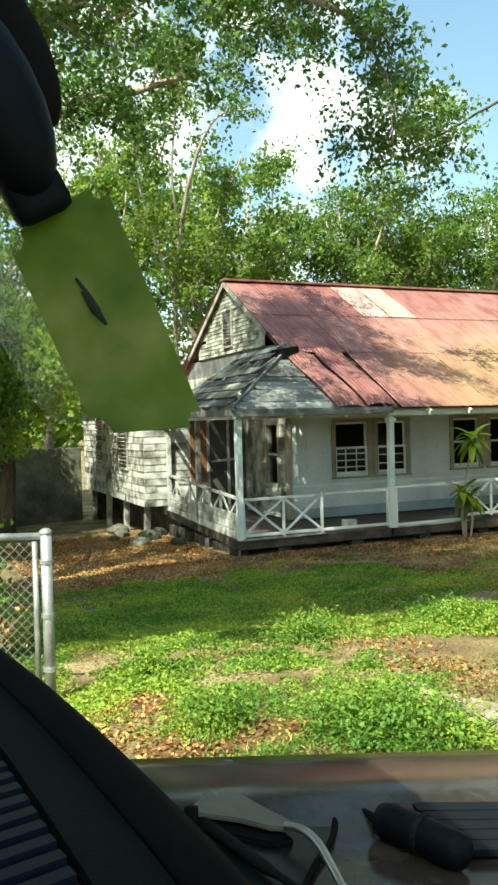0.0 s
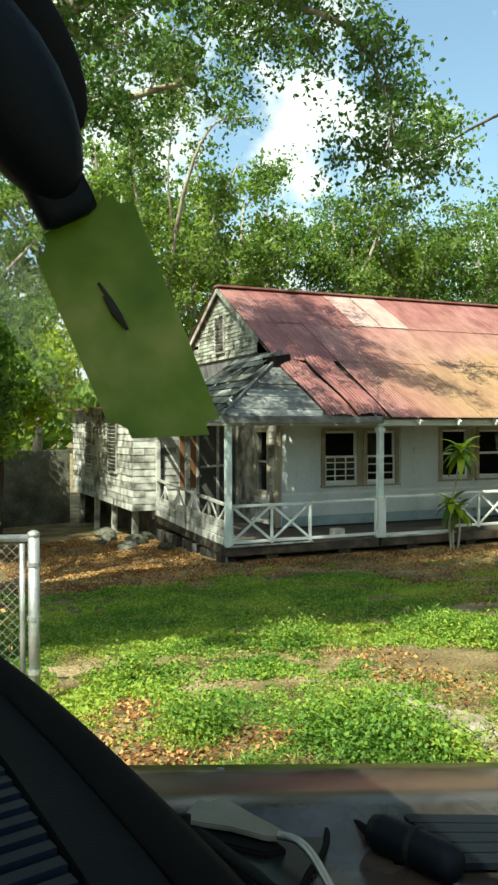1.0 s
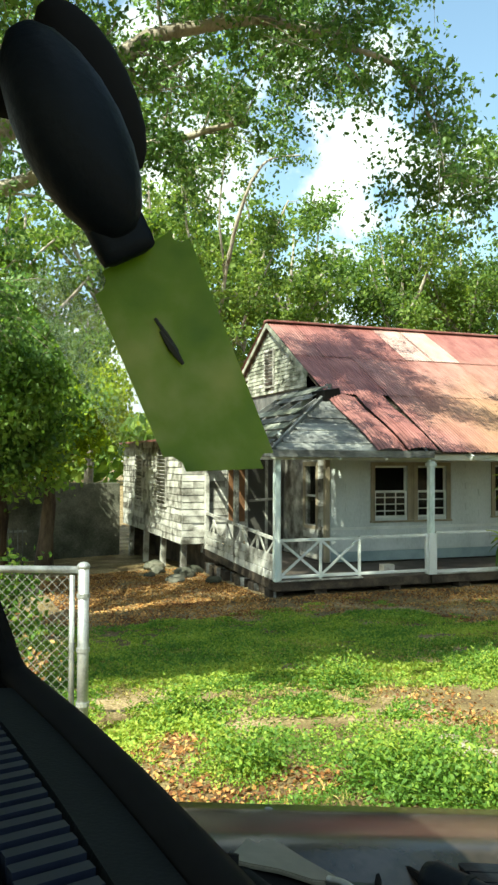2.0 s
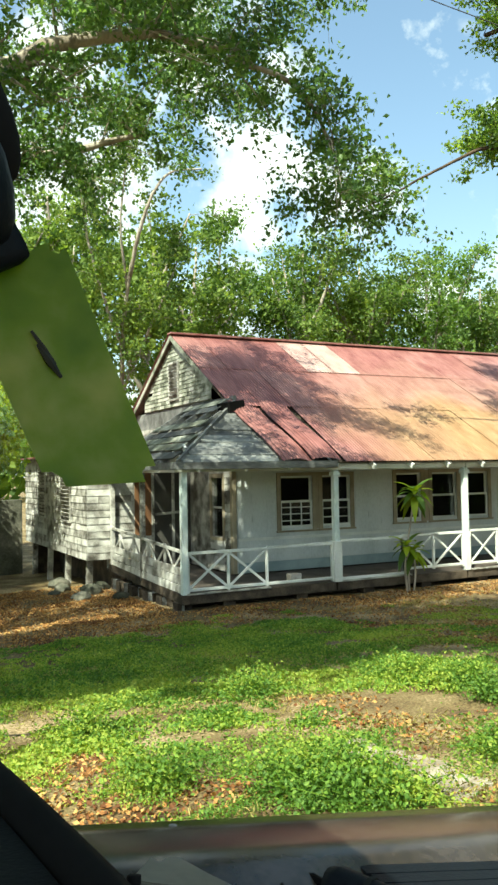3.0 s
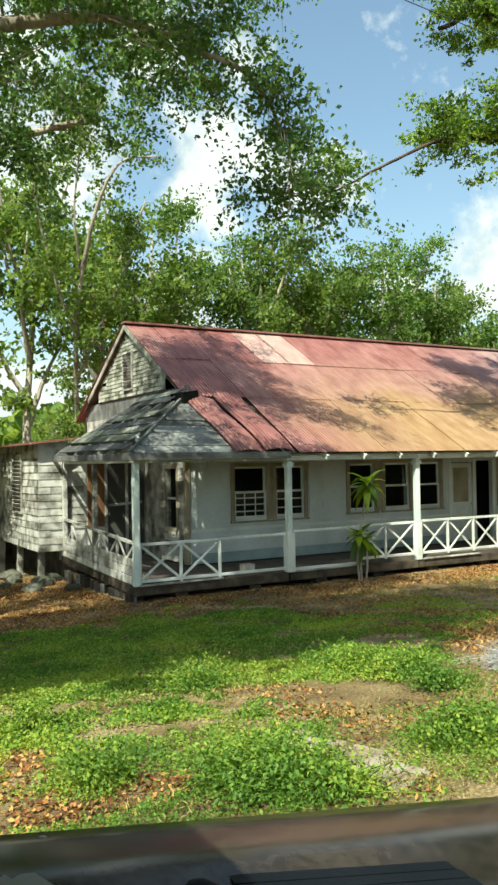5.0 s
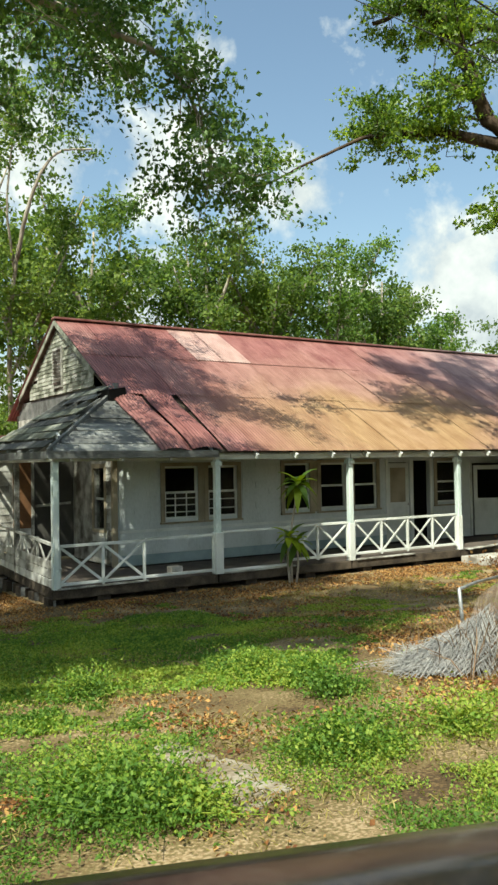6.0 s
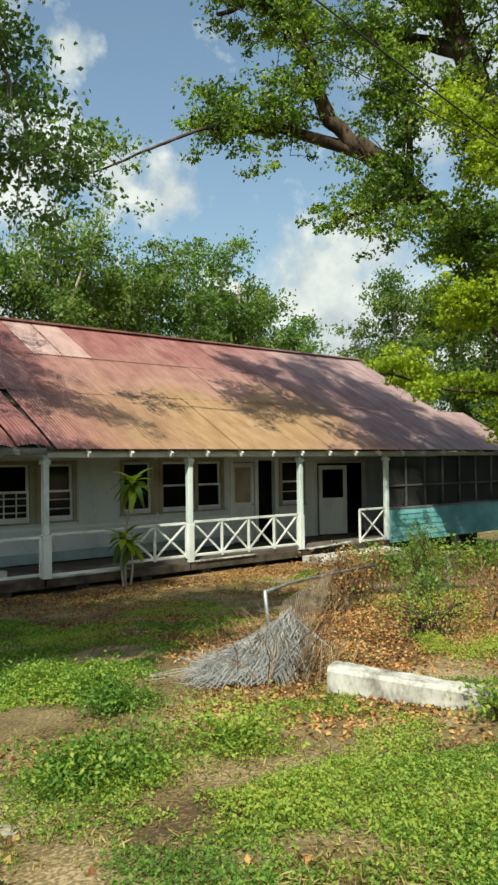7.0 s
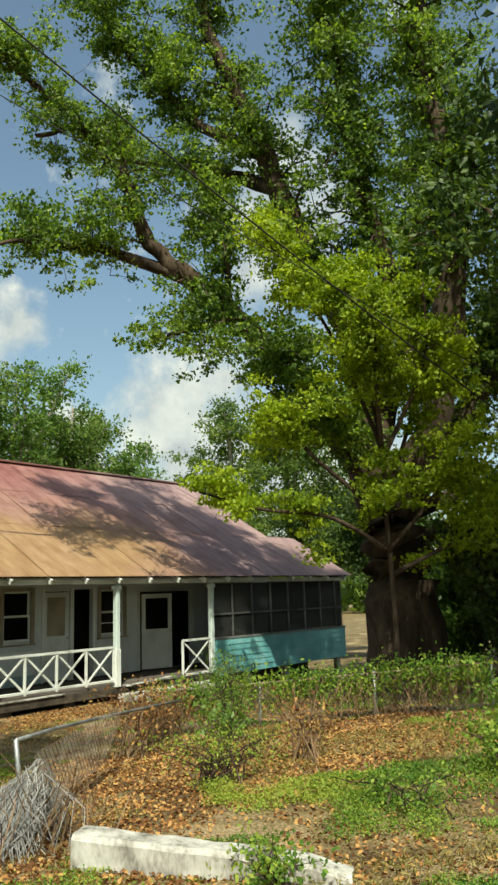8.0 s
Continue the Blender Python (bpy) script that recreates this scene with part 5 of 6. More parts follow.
def slab(name, pts, z, mat, label):
    """A low worn concrete patch, uneven at its edge."""
    bm = bmesh.new()
    rng = random.Random(len(pts))
    ring = curve_points(pts + [pts[0]], 4, 0.055, rng)[:-1]
    t = [bm.verts.new((p.x, p.y, ground_z(p.x, p.y) + z)) for p in ring]
    b = [bm.verts.new((p.x * 1.0, p.y, ground_z(p.x, p.y) - 0.05)) for p in ring]
    c = sum(ring, Vector()) / len(ring)
    top = bm.verts.new((c.x, c.y, ground_z(c.x, c.y) + z + 0.01))
    for i in range(len(t)):
        j = (i + 1) % len(t)
        bm.faces.new((t[i], t[j], top))
        bm.faces.new((b[i], b[j], t[j], t[i]))
    return tagged(part(name, bm, mat, None), label, "concrete")


slab("broken_slab", [(6.98, 5.02, 0), (7.14, 4.98, 0), (7.16, 4.62, 0), (6.95, 4.55, 0), (6.9, 4.8, 0)], 0.02, M_SLAB, "pale broken concrete slab in the grass")
slab("broken_slab", [(6.96, 4.45, 0), (7.16, 4.5, 0), (7.2, 4.0, 0), (7.12, 3.68, 0), (6.78, 3.6, 0), (6.85, 4.05, 0)], 0.014, M_SLAB, "pale worn concrete slab in the grass")

# concrete kerb block with whitewash
kerb = bmesh.new()
KA, KB = Vector((10.22, 4.52, 0)), Vector((11.02, 2.95, 0))
prev = None
for i in range(15):
    f = i / 14
    p = KA.lerp(KB, f)
    d = (KB - KA).normalized()
    s = Vector((-d.y, d.x, 0))
    g = ground_z(p.x, p.y)
    top = 0.50 - 0.15 * f - 0.05 * max(0.0, f - 0.84) / 0.16
    w = 0.13 - 0.02 * f
    ring = [kerb.verts.new((p + s * a).to_tuple()[:2] + (z + 0.012 * noise.noise((i * 0.9, a * 9, z * 7)),)) for a, z in
            ((-w, g - 0.1), (-w, top - 0.03), (-w + 0.03, top), (w - 0.03, top), (w, top - 0.03), (w, g - 0.1))]
    if prev:
        for k in range(6):
            kerb.faces.new((prev[k], prev[(k + 1) % 6], ring[(k + 1) % 6], ring[k]))
    else:
        kerb.faces.new(ring)
    prev = ring
kerb.faces.new(prev[::-1])
bmesh.ops.recalc_face_normals(kerb, faces=kerb.faces[:])
tagged(part("concrete_kerb", kerb, M_WHITEWASH), "whitewashed concrete kerb block with grey stains", "kerb")

# doorstep slab at the porch opening
tagged(part("porch_step", soft_box((19.3, 13.05, -0.40), (22.4, 13.75, -0.14), 0.02), M_CONCRETE), "low pale concrete step before the porch", "step")


# ---- chain-link fences ----
def net(bm, o, u, v, w, h, pitch, r, height=None):
    """Diamond wire mesh over a panel o + a*u + b*v."""
    o, u, v = Vector(o), Vector(u), Vector(v)

    def at(a, b):
        p = o + u * a + v * b
        if height:
            p = height(p, a, b)
        return p
    k = -h
    while k < w:
        for sgn in (1, -1):
            pts = []
            steps = max(2, int(h / 0.14)) if height else 1
            for i in range(steps + 1):
                b = h * i / steps
                a = k + b if sgn > 0 else k + h - b
                if 0 <= a <= w:
                    pts.append(at(a, b))
            if not height:
                b0, b1 = (max(0, -k), min(h, w - k))
                if b1 <= b0:
                    continue
                pts = [at(k + b0, b0 if sgn > 0 else h - b0), at(k + b1, b1 if sgn > 0 else h - b1)]
            if len(pts) > 1:
                tube(bm, pts, r, 3, cap=False)
        k += pitch


def straight_fence(name, a, b, h, label, pitch=0.075):
    a, b = Vector(a), Vector(b)
    f = thing(name, a, label, "fence")
    d = b - a
    ln = d.length
    bm = bmesh.new()
    tube(bm, ((0, 0, -0.1), (0, 0, h + 0.02)), 0.042, 12)
    p = part("post", bm, M_GALV, f, smooth=True)
    bm = bmesh.new()
    bmesh.ops.create_uvsphere(bm, u_segments=10, v_segments=6, radius=0.05, matrix=Matrix.Translation((0, 0, h + 0.025)) @ Matrix.Diagonal((1, 1, 0.7, 1)))
    part("cap", bm, M_GALV, p, smooth=True)
    for z in (0.25, 0.65, 1.05):
        bm = bmesh.new()
        tube(bm, ((0, 0, z - 0.015), (0, 0, z + 0.015)), 0.05, 12)
        part("clamp", bm, M_GALV, p)
    q = d.normalized() * -0.085
    bm = bmesh.new()
    tube(bm, ((q.x * -1, q.y * -1, 0), (q.x * -1, q.y * -1, h - 0.04)), 0.022, 8)
    part("stretcher_bar", bm, M_GALV, f, smooth=True)
    bm = bmesh.new()
    tube(bm, (Vector((0, 0, h)), d + Vector((0, 0, h))), 0.028, 10)
    part("top_rail", bm, M_GALV, f, smooth=True)
    bm = bmesh.new()
    tube(bm, (d + Vector((0, 0, -0.1)), d + Vector((0, 0, h))), 0.036, 10)
    part("post", bm, M_GALV, f, smooth=True)
    bm = bmesh.new()
    net(bm, (0.085 * d.normalized().x, 0.085 * d.normalized().y, 0.02), d.normalized(), (0, 0, 1), ln - 0.1, h - 0.04, pitch, 0.0022)
    part("wire_mesh", bm, M_FENCE, f)
    return f


FX, FY = 4.64, 6.12
straight_fence("chain_link_fence", (FX, FY, ground_z(FX, FY)), (1.9, 7.2, ground_z(FX, FY)), 1.24, "galvanised chain-link fence with a stout end post")


# collapsed chain-link heap with a bent pole
def heap():
    c = Vector((10.15, 5.38, 0))
    t = thing("fallen_fence", (c.x, c.y, ground_z(c.x, c.y)), "collapsed heap of grey chain-link wire among dry leaves", "fence")
    b = Vector(t.location)
    rng = random.Random(9)

    def drape(jit):
        def hgt(p, a, bb):
            q = p - c
            ax = Vector((0.62, -0.78, 0))          # along the ridge of the heap, rising to its end
            s, w = q.dot(ax), q.dot(Vector((0.78, 0.62, 0)))
            z = 0.56 * max(0.0, 1 - abs(w) / (0.34 + 0.06 * s)) ** 0.9 * max(0.0, min(1.0, (s + 0.62) / 0.95)) * (1 if s < 0.35 else max(0.0, 1 - (s - 0.35) / 0.25))
            z += jit * noise.noise((p.x * 4, p.y * 4, jit * 90))
            return Vector((p.x + 0.6 * jit * noise.noise((p.x * 5, p.y * 5, 3)), p.y, ground_z(p.x, p.y) + 0.02 + max(0.0, z))) - b
        return hgt
    for k in range(5):
        ang = rng.uniform(-0.3, 0.3) - 0.9
        u = Vector((math.cos(ang), math.sin(ang), 0))
        v = Vector((-u.y, u.x, 0))
        bm = bmesh.new()
        net(bm, c - u * 0.56 - v * 0.33, u, v, 1.0, 0.66, 0.05, 0.0034, drape(0.03 + 0.03 * k))
        part("wire_mesh", bm, M_WIRE, t)
    bm = bmesh.new()
    strands = bmesh.new()
    for _ in range(620):
        s, w = rng.uniform(-0.45, 0.42), rng.choice((-1, 1))
        q = c + Vector((0.62, -0.78, 0)) * s
        hgt = 0.56 * max(0.05, min(1.0, (s + 0.62) / 0.95))
        e = q + Vector((0.78, 0.62, 0)) * (w * rng.uniform(0.1, 0.32)) + Vector((0.62, -0.78, 0)) * rng.gauss(-0.05, 0.14)
        q.z, e.z = ground_z(q.x, q.y) + hgt * rng.uniform(0.75, 1.12), ground_z(e.x, e.y) + rng.uniform(0.0, 0.1)
        md = (q + e) / 2 + Vector((rng.gauss(0, 0.13), rng.gauss(0, 0.13), rng.uniform(-0.05, 0.12)))
        tube(strands, (q - b, md - b, e - b), 0.0023, 3, cap=False)
    tagged(part("wire_tangle", strands, M_WIRE, t), kind="stuff")
    for _ in range(130):
        p = c + Vector((rng.gauss(0.2, 0.2), rng.gauss(-0.15, 0.2), 0))
        p.z = ground_z(p.x, p.y)
        q = p + Vector((rng.gauss(0, 0.22), rng.gauss(0, 0.22), rng.uniform(0.1, 0.62)))
        tube(bm, (p - b, (p + q) / 2 - b + Vector((0.04, 0, 0.05)), q - b), [0.006, 0.005, 0.002], 3, cap=False)
    tagged(part("brushwood", bm, M_STEM, t), kind="stuff")
    bm = bmesh.new()
    tube(bm, [Vector(p) - b for p in ((10.72, 5.74, 0.15), (10.66, 5.72, 0.55), (10.6, 5.7, 0.90))], 0.02, 8)
    pole = part("bent_pole", bm, M_GALV, t, smooth=True)
    bm = bmesh.new()
    tube(bm, [Vector(p) - b for p in ((10.6, 5.7, 0.895), (11.42, 6.21, 0.83), (12.57, 6.8, 0.74), (14.59, 7.6, 0.62))], 0.017, 8)
    part("top_rail", bm, M_GALV, t, smooth=True)
    bm = bmesh.new()
    net(bm, Vector((10.6, 5.72, 0.22)) - b, (0.857, 0.514, 0), (0.10, -0.16, 0.62), 2.6, 0.95, 0.085, 0.0026)
    part("wire_mesh", bm, M_RUSTWIRE, t)
    bm = bmesh.new()
    tube(bm, [Vector(p) - b for p in ((10.56, 5.34, 0.1), (10.5, 5.32, 0.4), (10.42, 5.3, 0.62))], [0.035, 0.03, 0.02], 7)
    part("stump", bm, M_BARK, t, "dark broken stake")


heap()


# ---- shrubs ----
def shrub(name, x, y, h, r, seed, leaf, stems, label, leaves=26, size=0.08, bare=0.0, up=0.4):
    rng, rg = random.Random(seed), np.random.default_rng(seed)
    g = ground_z(x, y)
    t = thing(name, (x, y, g), label, "shrub")
    bm = bmesh.new()
    c = []
    for _ in range(stems):
        a, q = rng.uniform(0, math.tau), r * math.sqrt(rng.random())
        end = Vector((q * math.cos(a), q * math.sin(a), h * rng.uniform(0.55, 1.05)))
        mid = end * 0.5 + Vector((rng.gauss(0, 0.06), rng.gauss(0, 0.06), 0.08))
        root = Vector((rng.gauss(0, 0.3 * r), rng.gauss(0, 0.3 * r), -0.05))
        pts = curve_points((root, mid, end), 3)
        tube(bm, pts, [0.011 * (1 - 0.7 * i / (len(pts) - 1)) for i in range(len(pts))], 4, cap=False)
        for _ in range(3):
            q0 = pts[rng.randint(2, len(pts) - 1)]
            e = q0 + Vector((rng.gauss(0, 0.14), rng.gauss(0, 0.14), rng.uniform(-0.02, 0.16)))
            tube(bm, (q0, e), [0.005, 0.002], 3, cap=False)
            if rng.random() > bare:
                c.append(e)
        if rng.random() > bare:
            c.append(end)
    stems_ob = part("stem_growth", bm, M_STEM if bare else (leaf if name == "weed_clump" else M_BARK), t)
    tagged(stems_ob, kind="stuff")
    if c:
        p = np.repeat(np.array([tuple(v) for v in c]), leaves, axis=0)
        p = p + rg.normal(size=p.shape) * (0.075 + 0.03 * r) * np.array([1, 1, min(1.0, 0.25 + h)])
        leaf_mesh("foliage", p, size, leaf, t, rg, up)
    return t


shrub("dry_shrub", 14.6, 8.2, 0.75, 0.5, 1, M_LITTER, 30, "thin dry shrub with withered brown leaves", 6, 0.05, 0.35)
shrub("dry_shrub", 13.7, 7.6, 0.65, 0.4, 2, M_LITTER, 20, "thin dry shrub with withered brown leaves", 5, 0.05, 0.4)
shrub("green_shrub", 14.9, 7.0, 1.0, 0.30, 3, M_WEED, 26, "feathery light green shrub", 14, 0.032)
shrub("dry_shrub", 15.4, 8.6, 0.55, 0.6, 21, M_LITTER, 34, "tangle of dry brown vines with withered leaves", 7, 0.05, 0.25)
shrub("green_shrub", 13.25, 5.75, 0.75, 0.14, 4, M_LEAF, 6, "small sapling with dark green leaves", 14, 0.06)
shrub("dry_shrub", 13.9, 5.2, 0.6, 0.35, 6, M_LITTER, 20, "low dry brown stems among leaves", 4, 0.05, 0.5)
shrub("green_shrub", 12.6, 5.3, 0.42, 0.6, 7, M_WEED, 24, "feathery green weeds behind the kerb", 11, 0.03)
shrub("green_shrub", 12.5, 3.3, 0.25, 0.6, 8, M_WEED, 10, "low feathery green weeds behind the kerb", 16, 0.04)
shrub("green_shrub", 14.1, 3.0, 0.4, 0.5, 9, M_WEED, 24, "low green roadside weeds", 18, 0.05)
# this shrub's leaves are coloured dark in place of shade
shrub("dark_shrub", 22.0, 5.5, 2.8, 1.4, 14, M_LEAF_SHADED, 130, "tall green shrub beside the big trunk, shade in its leaf colour", 34, 0.13)
shrub("dark_shrub", 25.2, 6.9, 2.4, 1.3, 16, M_LEAF, 90, "dark green shrub behind the big trunk", 34, 0.12)
shrub("dark_shrub", 25.1, 8.0, 2.6, 1.0, 17, M_LEAF, 70, "dark green shrub behind the big trunk", 34, 0.12)
shrub("dark_shrub", 26.5, 6.6, 3.6, 1.9, 15, M_LEAF, 110, "tall dark green shrub behind the big trunk", 34, 0.14)
shrub("green_shrub", 10.62, 3.22, 0.14, 0.14, 10, M_WEED, 8, "small green weeds growing on the kerb", 14, 0.04)
shrub("green_shrub", 4.0, 7.9, 1.15, 0.45, 13, M_WEED, 40, "light green shrub behind the chain-link fence", 18, 0.06)
shrub("dry_shrub", 3.9, 6.95, 0.55, 0.5, 22, M_LITTER, 40, "dry brown weeds behind the chain-link fence", 6, 0.045, 0.3)
shrub("green_shrub", 16.0, 3.4, 0.6, 0.7, 12, M_WEED, 24, "low green roadside weeds", 20, 0.06)


# vine-covered wire fence at the right of the yard
def vine_fence():
    a, b = Vector((15.3, 8.9, 0)), Vector((17.9, 4.7, 0))
    a.z, b.z = ground_z(a.x, a.y, False), ground_z(b.x, b.y, False)
    f = thing("vine_fence", a, "sagging wire fence overgrown with dry vines and green leaves", "fence")
    d = b - a
    rng, rg = random.Random(41), np.random.default_rng(41)
    h = 0.62
    for k in range(4):
        p = d * (k / 3)
        bm = bmesh.new()
        tube(bm, (p + Vector((0, 0, -0.1)), p + Vector((0.02, 0, h + 0.03))), 0.022, 8)
        part("post", bm, M_GALV, f, smooth=True)
    bm = bmesh.new()
    tube(bm, (Vector((0, 0, h)), d + Vector((0, 0, h))), 0.014, 8)
    part("top_rail", bm, M_RUSTWIRE, f)
    bm = bmesh.new()
    net(bm, (0, 0, 0.03), d.normalized(), (0, 0, 1), d.length, h - 0.06, 0.09, 0.003)
    part("wire_mesh", bm, M_WIRE, f)
    bm = bmesh.new()
    c = []
    for _ in range(520):
        s = rng.random()
        p = d * s + Vector((rng.gauss(0, 0.07), rng.gauss(0, 0.07), h * rng.uniform(0.7, 1.1)))
        q = p + Vector((rng.gauss(0, 0.12), rng.gauss(0, 0.12), -h * rng.uniform(0.4, 0.9)))
        tube(bm, (p, (p + q) / 2 + Vector((rng.gauss(0, 0.06), rng.gauss(0, 0.06), 0)), q), [0.006, 0.006, 0.004], 3, cap=False)
        if rng.random() < 0.75:
            c.append(p + Vector((0, 0, rng.uniform(-0.15, 0.10))))
    tagged(part("vine_growth", bm, M_STEM, f), kind="stuff")
    p = np.repeat(np.array([tuple(v) for v in c]), 20, axis=0)
    p = p + rg.normal(size=p.shape) * 0.085
    leaf_mesh("vine_leaves", p, 0.05, M_WEED, f, rg, 0.4)


vine_fence()


# ti plant in front of the porch: two leafy tufts on thin canes
def ti_plant():
    x, y = 14.18, 13.55
    g = ground_z(x, y)
    t = thing("ti_plant", (x, y, g), "tall cane plant with tufts of long green leaves", "plant")
    rng = random.Random(8)
    canes = (((0, 0, -0.05), (0.02, 0.05, 0.9), (0.12, 0.05, 1.5), (0.22, 0.05, 2.0)), ((-0.05, 0, -0.05), (-0.1, 0, 0.5), (-0.06, 0, 0.92)), ((0.1, 0, -0.05), (0.16, 0, 0.4), (0.12, 0, 0.8)))
    for k, cn in enumerate(canes):
        bm = bmesh.new()
        pl = curve_points(cn, 4)
        tube(bm, pl, [0.026 - 0.008 * i / len(pl) for i in range(len(pl))], 7)
        part("cane", bm, M_BARK_PALE, t, smooth=True)
        top = pl[-1]
        n = 22 if k == 0 else 14
        for i in range(n):
            a = i * 2.4 + rng.uniform(-0.2, 0.2)
            ln = (0.42 if k == 0 else 0.36) * rng.uniform(0.75, 1.1)
            lift = 1.05 - 1.5 * i / n
            bm = bmesh.new()
            prev = None
            for j in range(6):
                s = j / 5
                rr = ln * s
                p = top + Vector((math.cos(a) * rr, math.sin(a) * rr, lift * rr - 0.75 * rr * s * (1.1 - 0.4 * lift) + 0.12 * (1 - i / n) - 0.05))
                w = 0.074 * math.sin(math.pi * min(0.97, 0.12 + 0.86 * s)) + 0.004
                sd = Vector((-math.sin(a), math.cos(a), 0)) * w
                row = [bm.verts.new(p - sd), bm.verts.new(p - Vector((0, 0, 0.012))), bm.verts.new(p + sd)]
                if prev:
                    bm.faces.new((prev[0], prev[1], row[1], row[0]))
                    bm.faces.new((prev[1], prev[2], row[2], row[1]))
                prev = row
            part("leaf", bm, M_LEAF_LIME if i % 3 else M_LEAF, t, smooth=True)


ti_plant()
# a block on the porch floor
bm = soft_box((11.95, 14.55, -0.03), (12.2, 14.75, 0.12), 0.01)
tagged(part("concrete_block", bm, M_CONCRETE), "pale concrete block on the porch floor", "block")

# broken plank end on the porch edge, rubble under the wing
tagged(part("loose_plank", timber((19.7, 13.9, -0.02), (21.1, 13.75, 0.08), 0.12, 0.025), M_OLD_WHITE), "broken white plank lying on the porch edge", "plank")


def rubble(x, y, r, seed):
    bm = bmesh.new()
    bmesh.ops.create_icosphere(bm, subdivisions=2, radius=r)
    for v in bm.verts:
        v.co *= 1 + 0.35 * noise.noise(v.co * (2.2 / r) + Vector((seed * 3.1, 0, 0)))
        v.co.z *= 0.6
    ob = part("rubble_stone", bm, M_CONCRETE_SHADED)
    ob.location = (x, y, ground_z(x, y) + 0.25 * r)
    return tagged(ob, "rubble stone under the side wing with shade in its colour", "stone", "rubble under the wing")


for i, (x, y, r) in enumerate(((8.3, 17.2, 0.22), (8.7, 17.9, 0.26), (8.4, 19.3, 0.2), (9.0, 16.6, 0.18), (8.6, 20.4, 0.28), (9.1, 18.6, 0.24), (8.0, 18.4, 0.14))):
    rubble(x, y, r, i)
# pale-stemmed tree with a bare crooked bough over the gable
tree("tree", (12.2, 26.4, -0.8),
     [(((12.2, 26.4, -1.0), (12.1, 26.0, 3.0), (11.8, 25.0, 6.4), (11.8, 24.0, 8.8)), 0.12, 0.055, 2.0),
      (((11.8, 24.2, 8.4), (11.85, 23.4, 9.6), (12.05, 22.9, 10.5), (12.45, 22.7, 11.2), (12.9, 22.5, 11.4), (13.5, 22.3, 11.45)), 0.075, 0.022, 0.25),
      (((11.9, 25.2, 6.2), (11.0, 24.6, 8.0), (10.4, 24.2, 9.8), (10.2, 24.0, 11.4)), 0.07, 0.02, 1.2),
      (((12.0, 25.6, 5.0), (12.8, 25.2, 7.0), (13.4, 24.8, 8.6), (13.8, 24.6, 9.8)), 0.07, 0.02, 1.2),
      (((11.8, 24.4, 8.0), (11.4, 23.8, 9.8), (11.5, 23.4, 11.8), (11.9, 23.2, 13.0)), 0.05, 0.015, 1.0)],
     M_BARK_PALE, M_LEAF_FAR, "pale-stemmed tree with a bare crooked bough", 61, subs=14, sub_len=1.1, clusters=6, leaves=26, size=0.13, puff=0.2)
CLUMPS = ((6.2, 4.0, 1.0), (6.5, 3.85, 1.0), (6.45, 4.3, 1.0), (6.15, 4.3, 0.9), (7.65, 4.05, 0.8), (7.95, 4.0, 0.8), (8.75, 5.4, 0.7), (8.95, 6.0, 0.7), (8.8, 6.6, 0.6), (5.4, 6.5, 0.8), (5.5, 4.95, 0.8), (7.2, 7.0, 0.8), (8.7, 3.9, 0.7))
for i, (x, y, big) in enumerate(CLUMPS):
    c = shrub("weed_clump", x, y, 0.10 * big, 0.30 * big, 300 + i, M_WEED, 26, "leafy clump of bright green weeds", 14, 0.03, up=0.75)
    tagged(c, category="weeds", group="weed clumps in the yard")

# ---- beyond the side wing ----
bm = soft_box((4.6, 25.5, -1.3), (8.7, 25.8, 1.5), 0.03)
setting(part("wall_side", bm, M_CONCRETE_SHADED), "grey concrete yard wall with shade in its colour", "wall")
bm = bmesh.new()
box(bm, (1.0, 34, -1), (7.2, 40, 1.6))
sh = thing("outhouse", (4, 37, -1), "small outbuilding with pale sheet roof", "shed")
bmesh.ops.translate(bm, verts=bm.verts[:], vec=(-4, -37, 1))
part("wall", bm, M_CONCRETE, sh)
bm = bmesh.new()
beam(bm, (-3.4, 0, 3.0), (3.6, 0, 4.3), 6.6, 0.08)
part("roof", bm, M_GALV, sh)
lf = thing("picket_fence", (4.2, 24.2, -1.0), "low rail fence beside the concrete wall", "fence")
for i in range(12):
    part("picket", timber((i * 0.13, 0, 0.2), (i * 0.13, 0, 1.25), 0.03, 0.03), M_GREYWOOD, lf)
for z in (0.4, 1.15):
    part("rail", timber((-0.1, 0.035, z), (1.55, 0.035, z), 0.03, 0.06), M_GREYWOOD, lf)

# ---- overhead cables ----
def cable(a, b, sag, r, label):
    a, b = Vector(a), Vector(b)
    bm = bmesh.new()
    pts = [a.lerp(b, i / 24) - Vector((0, 0, sag * 4 * (i / 24) * (1 - i / 24))) for i in range(25)]
    tube(bm, pts, r, 6)
    return tagged(part("overhead_cable", bm, M_CABLE, smooth=True), label, "cable")


cable(CABLE_1[0], CABLE_1[1], 0.25, 0.012, "black overhead cable slung across the yard")
cable(CABLE_2[0], CABLE_2[1], 0.25, 0.008, "thin black overhead cable slung across the yard")

# ---- the parked vehicle: bonnet, dash and mirror seen past the windscreen ----
car = thing("pickup", (3.2, 0.45, 0.62), "dark pickup with long bonnet parked on the verge", "pickup")
CB = Vector(car.location)


def cp(name, bm, mat, parent=None, label="", smooth=False):
    bmesh.ops.translate(bm, verts=bm.verts[:], vec=-CB)
    return part(name, bm, mat, parent or car, label, smooth)


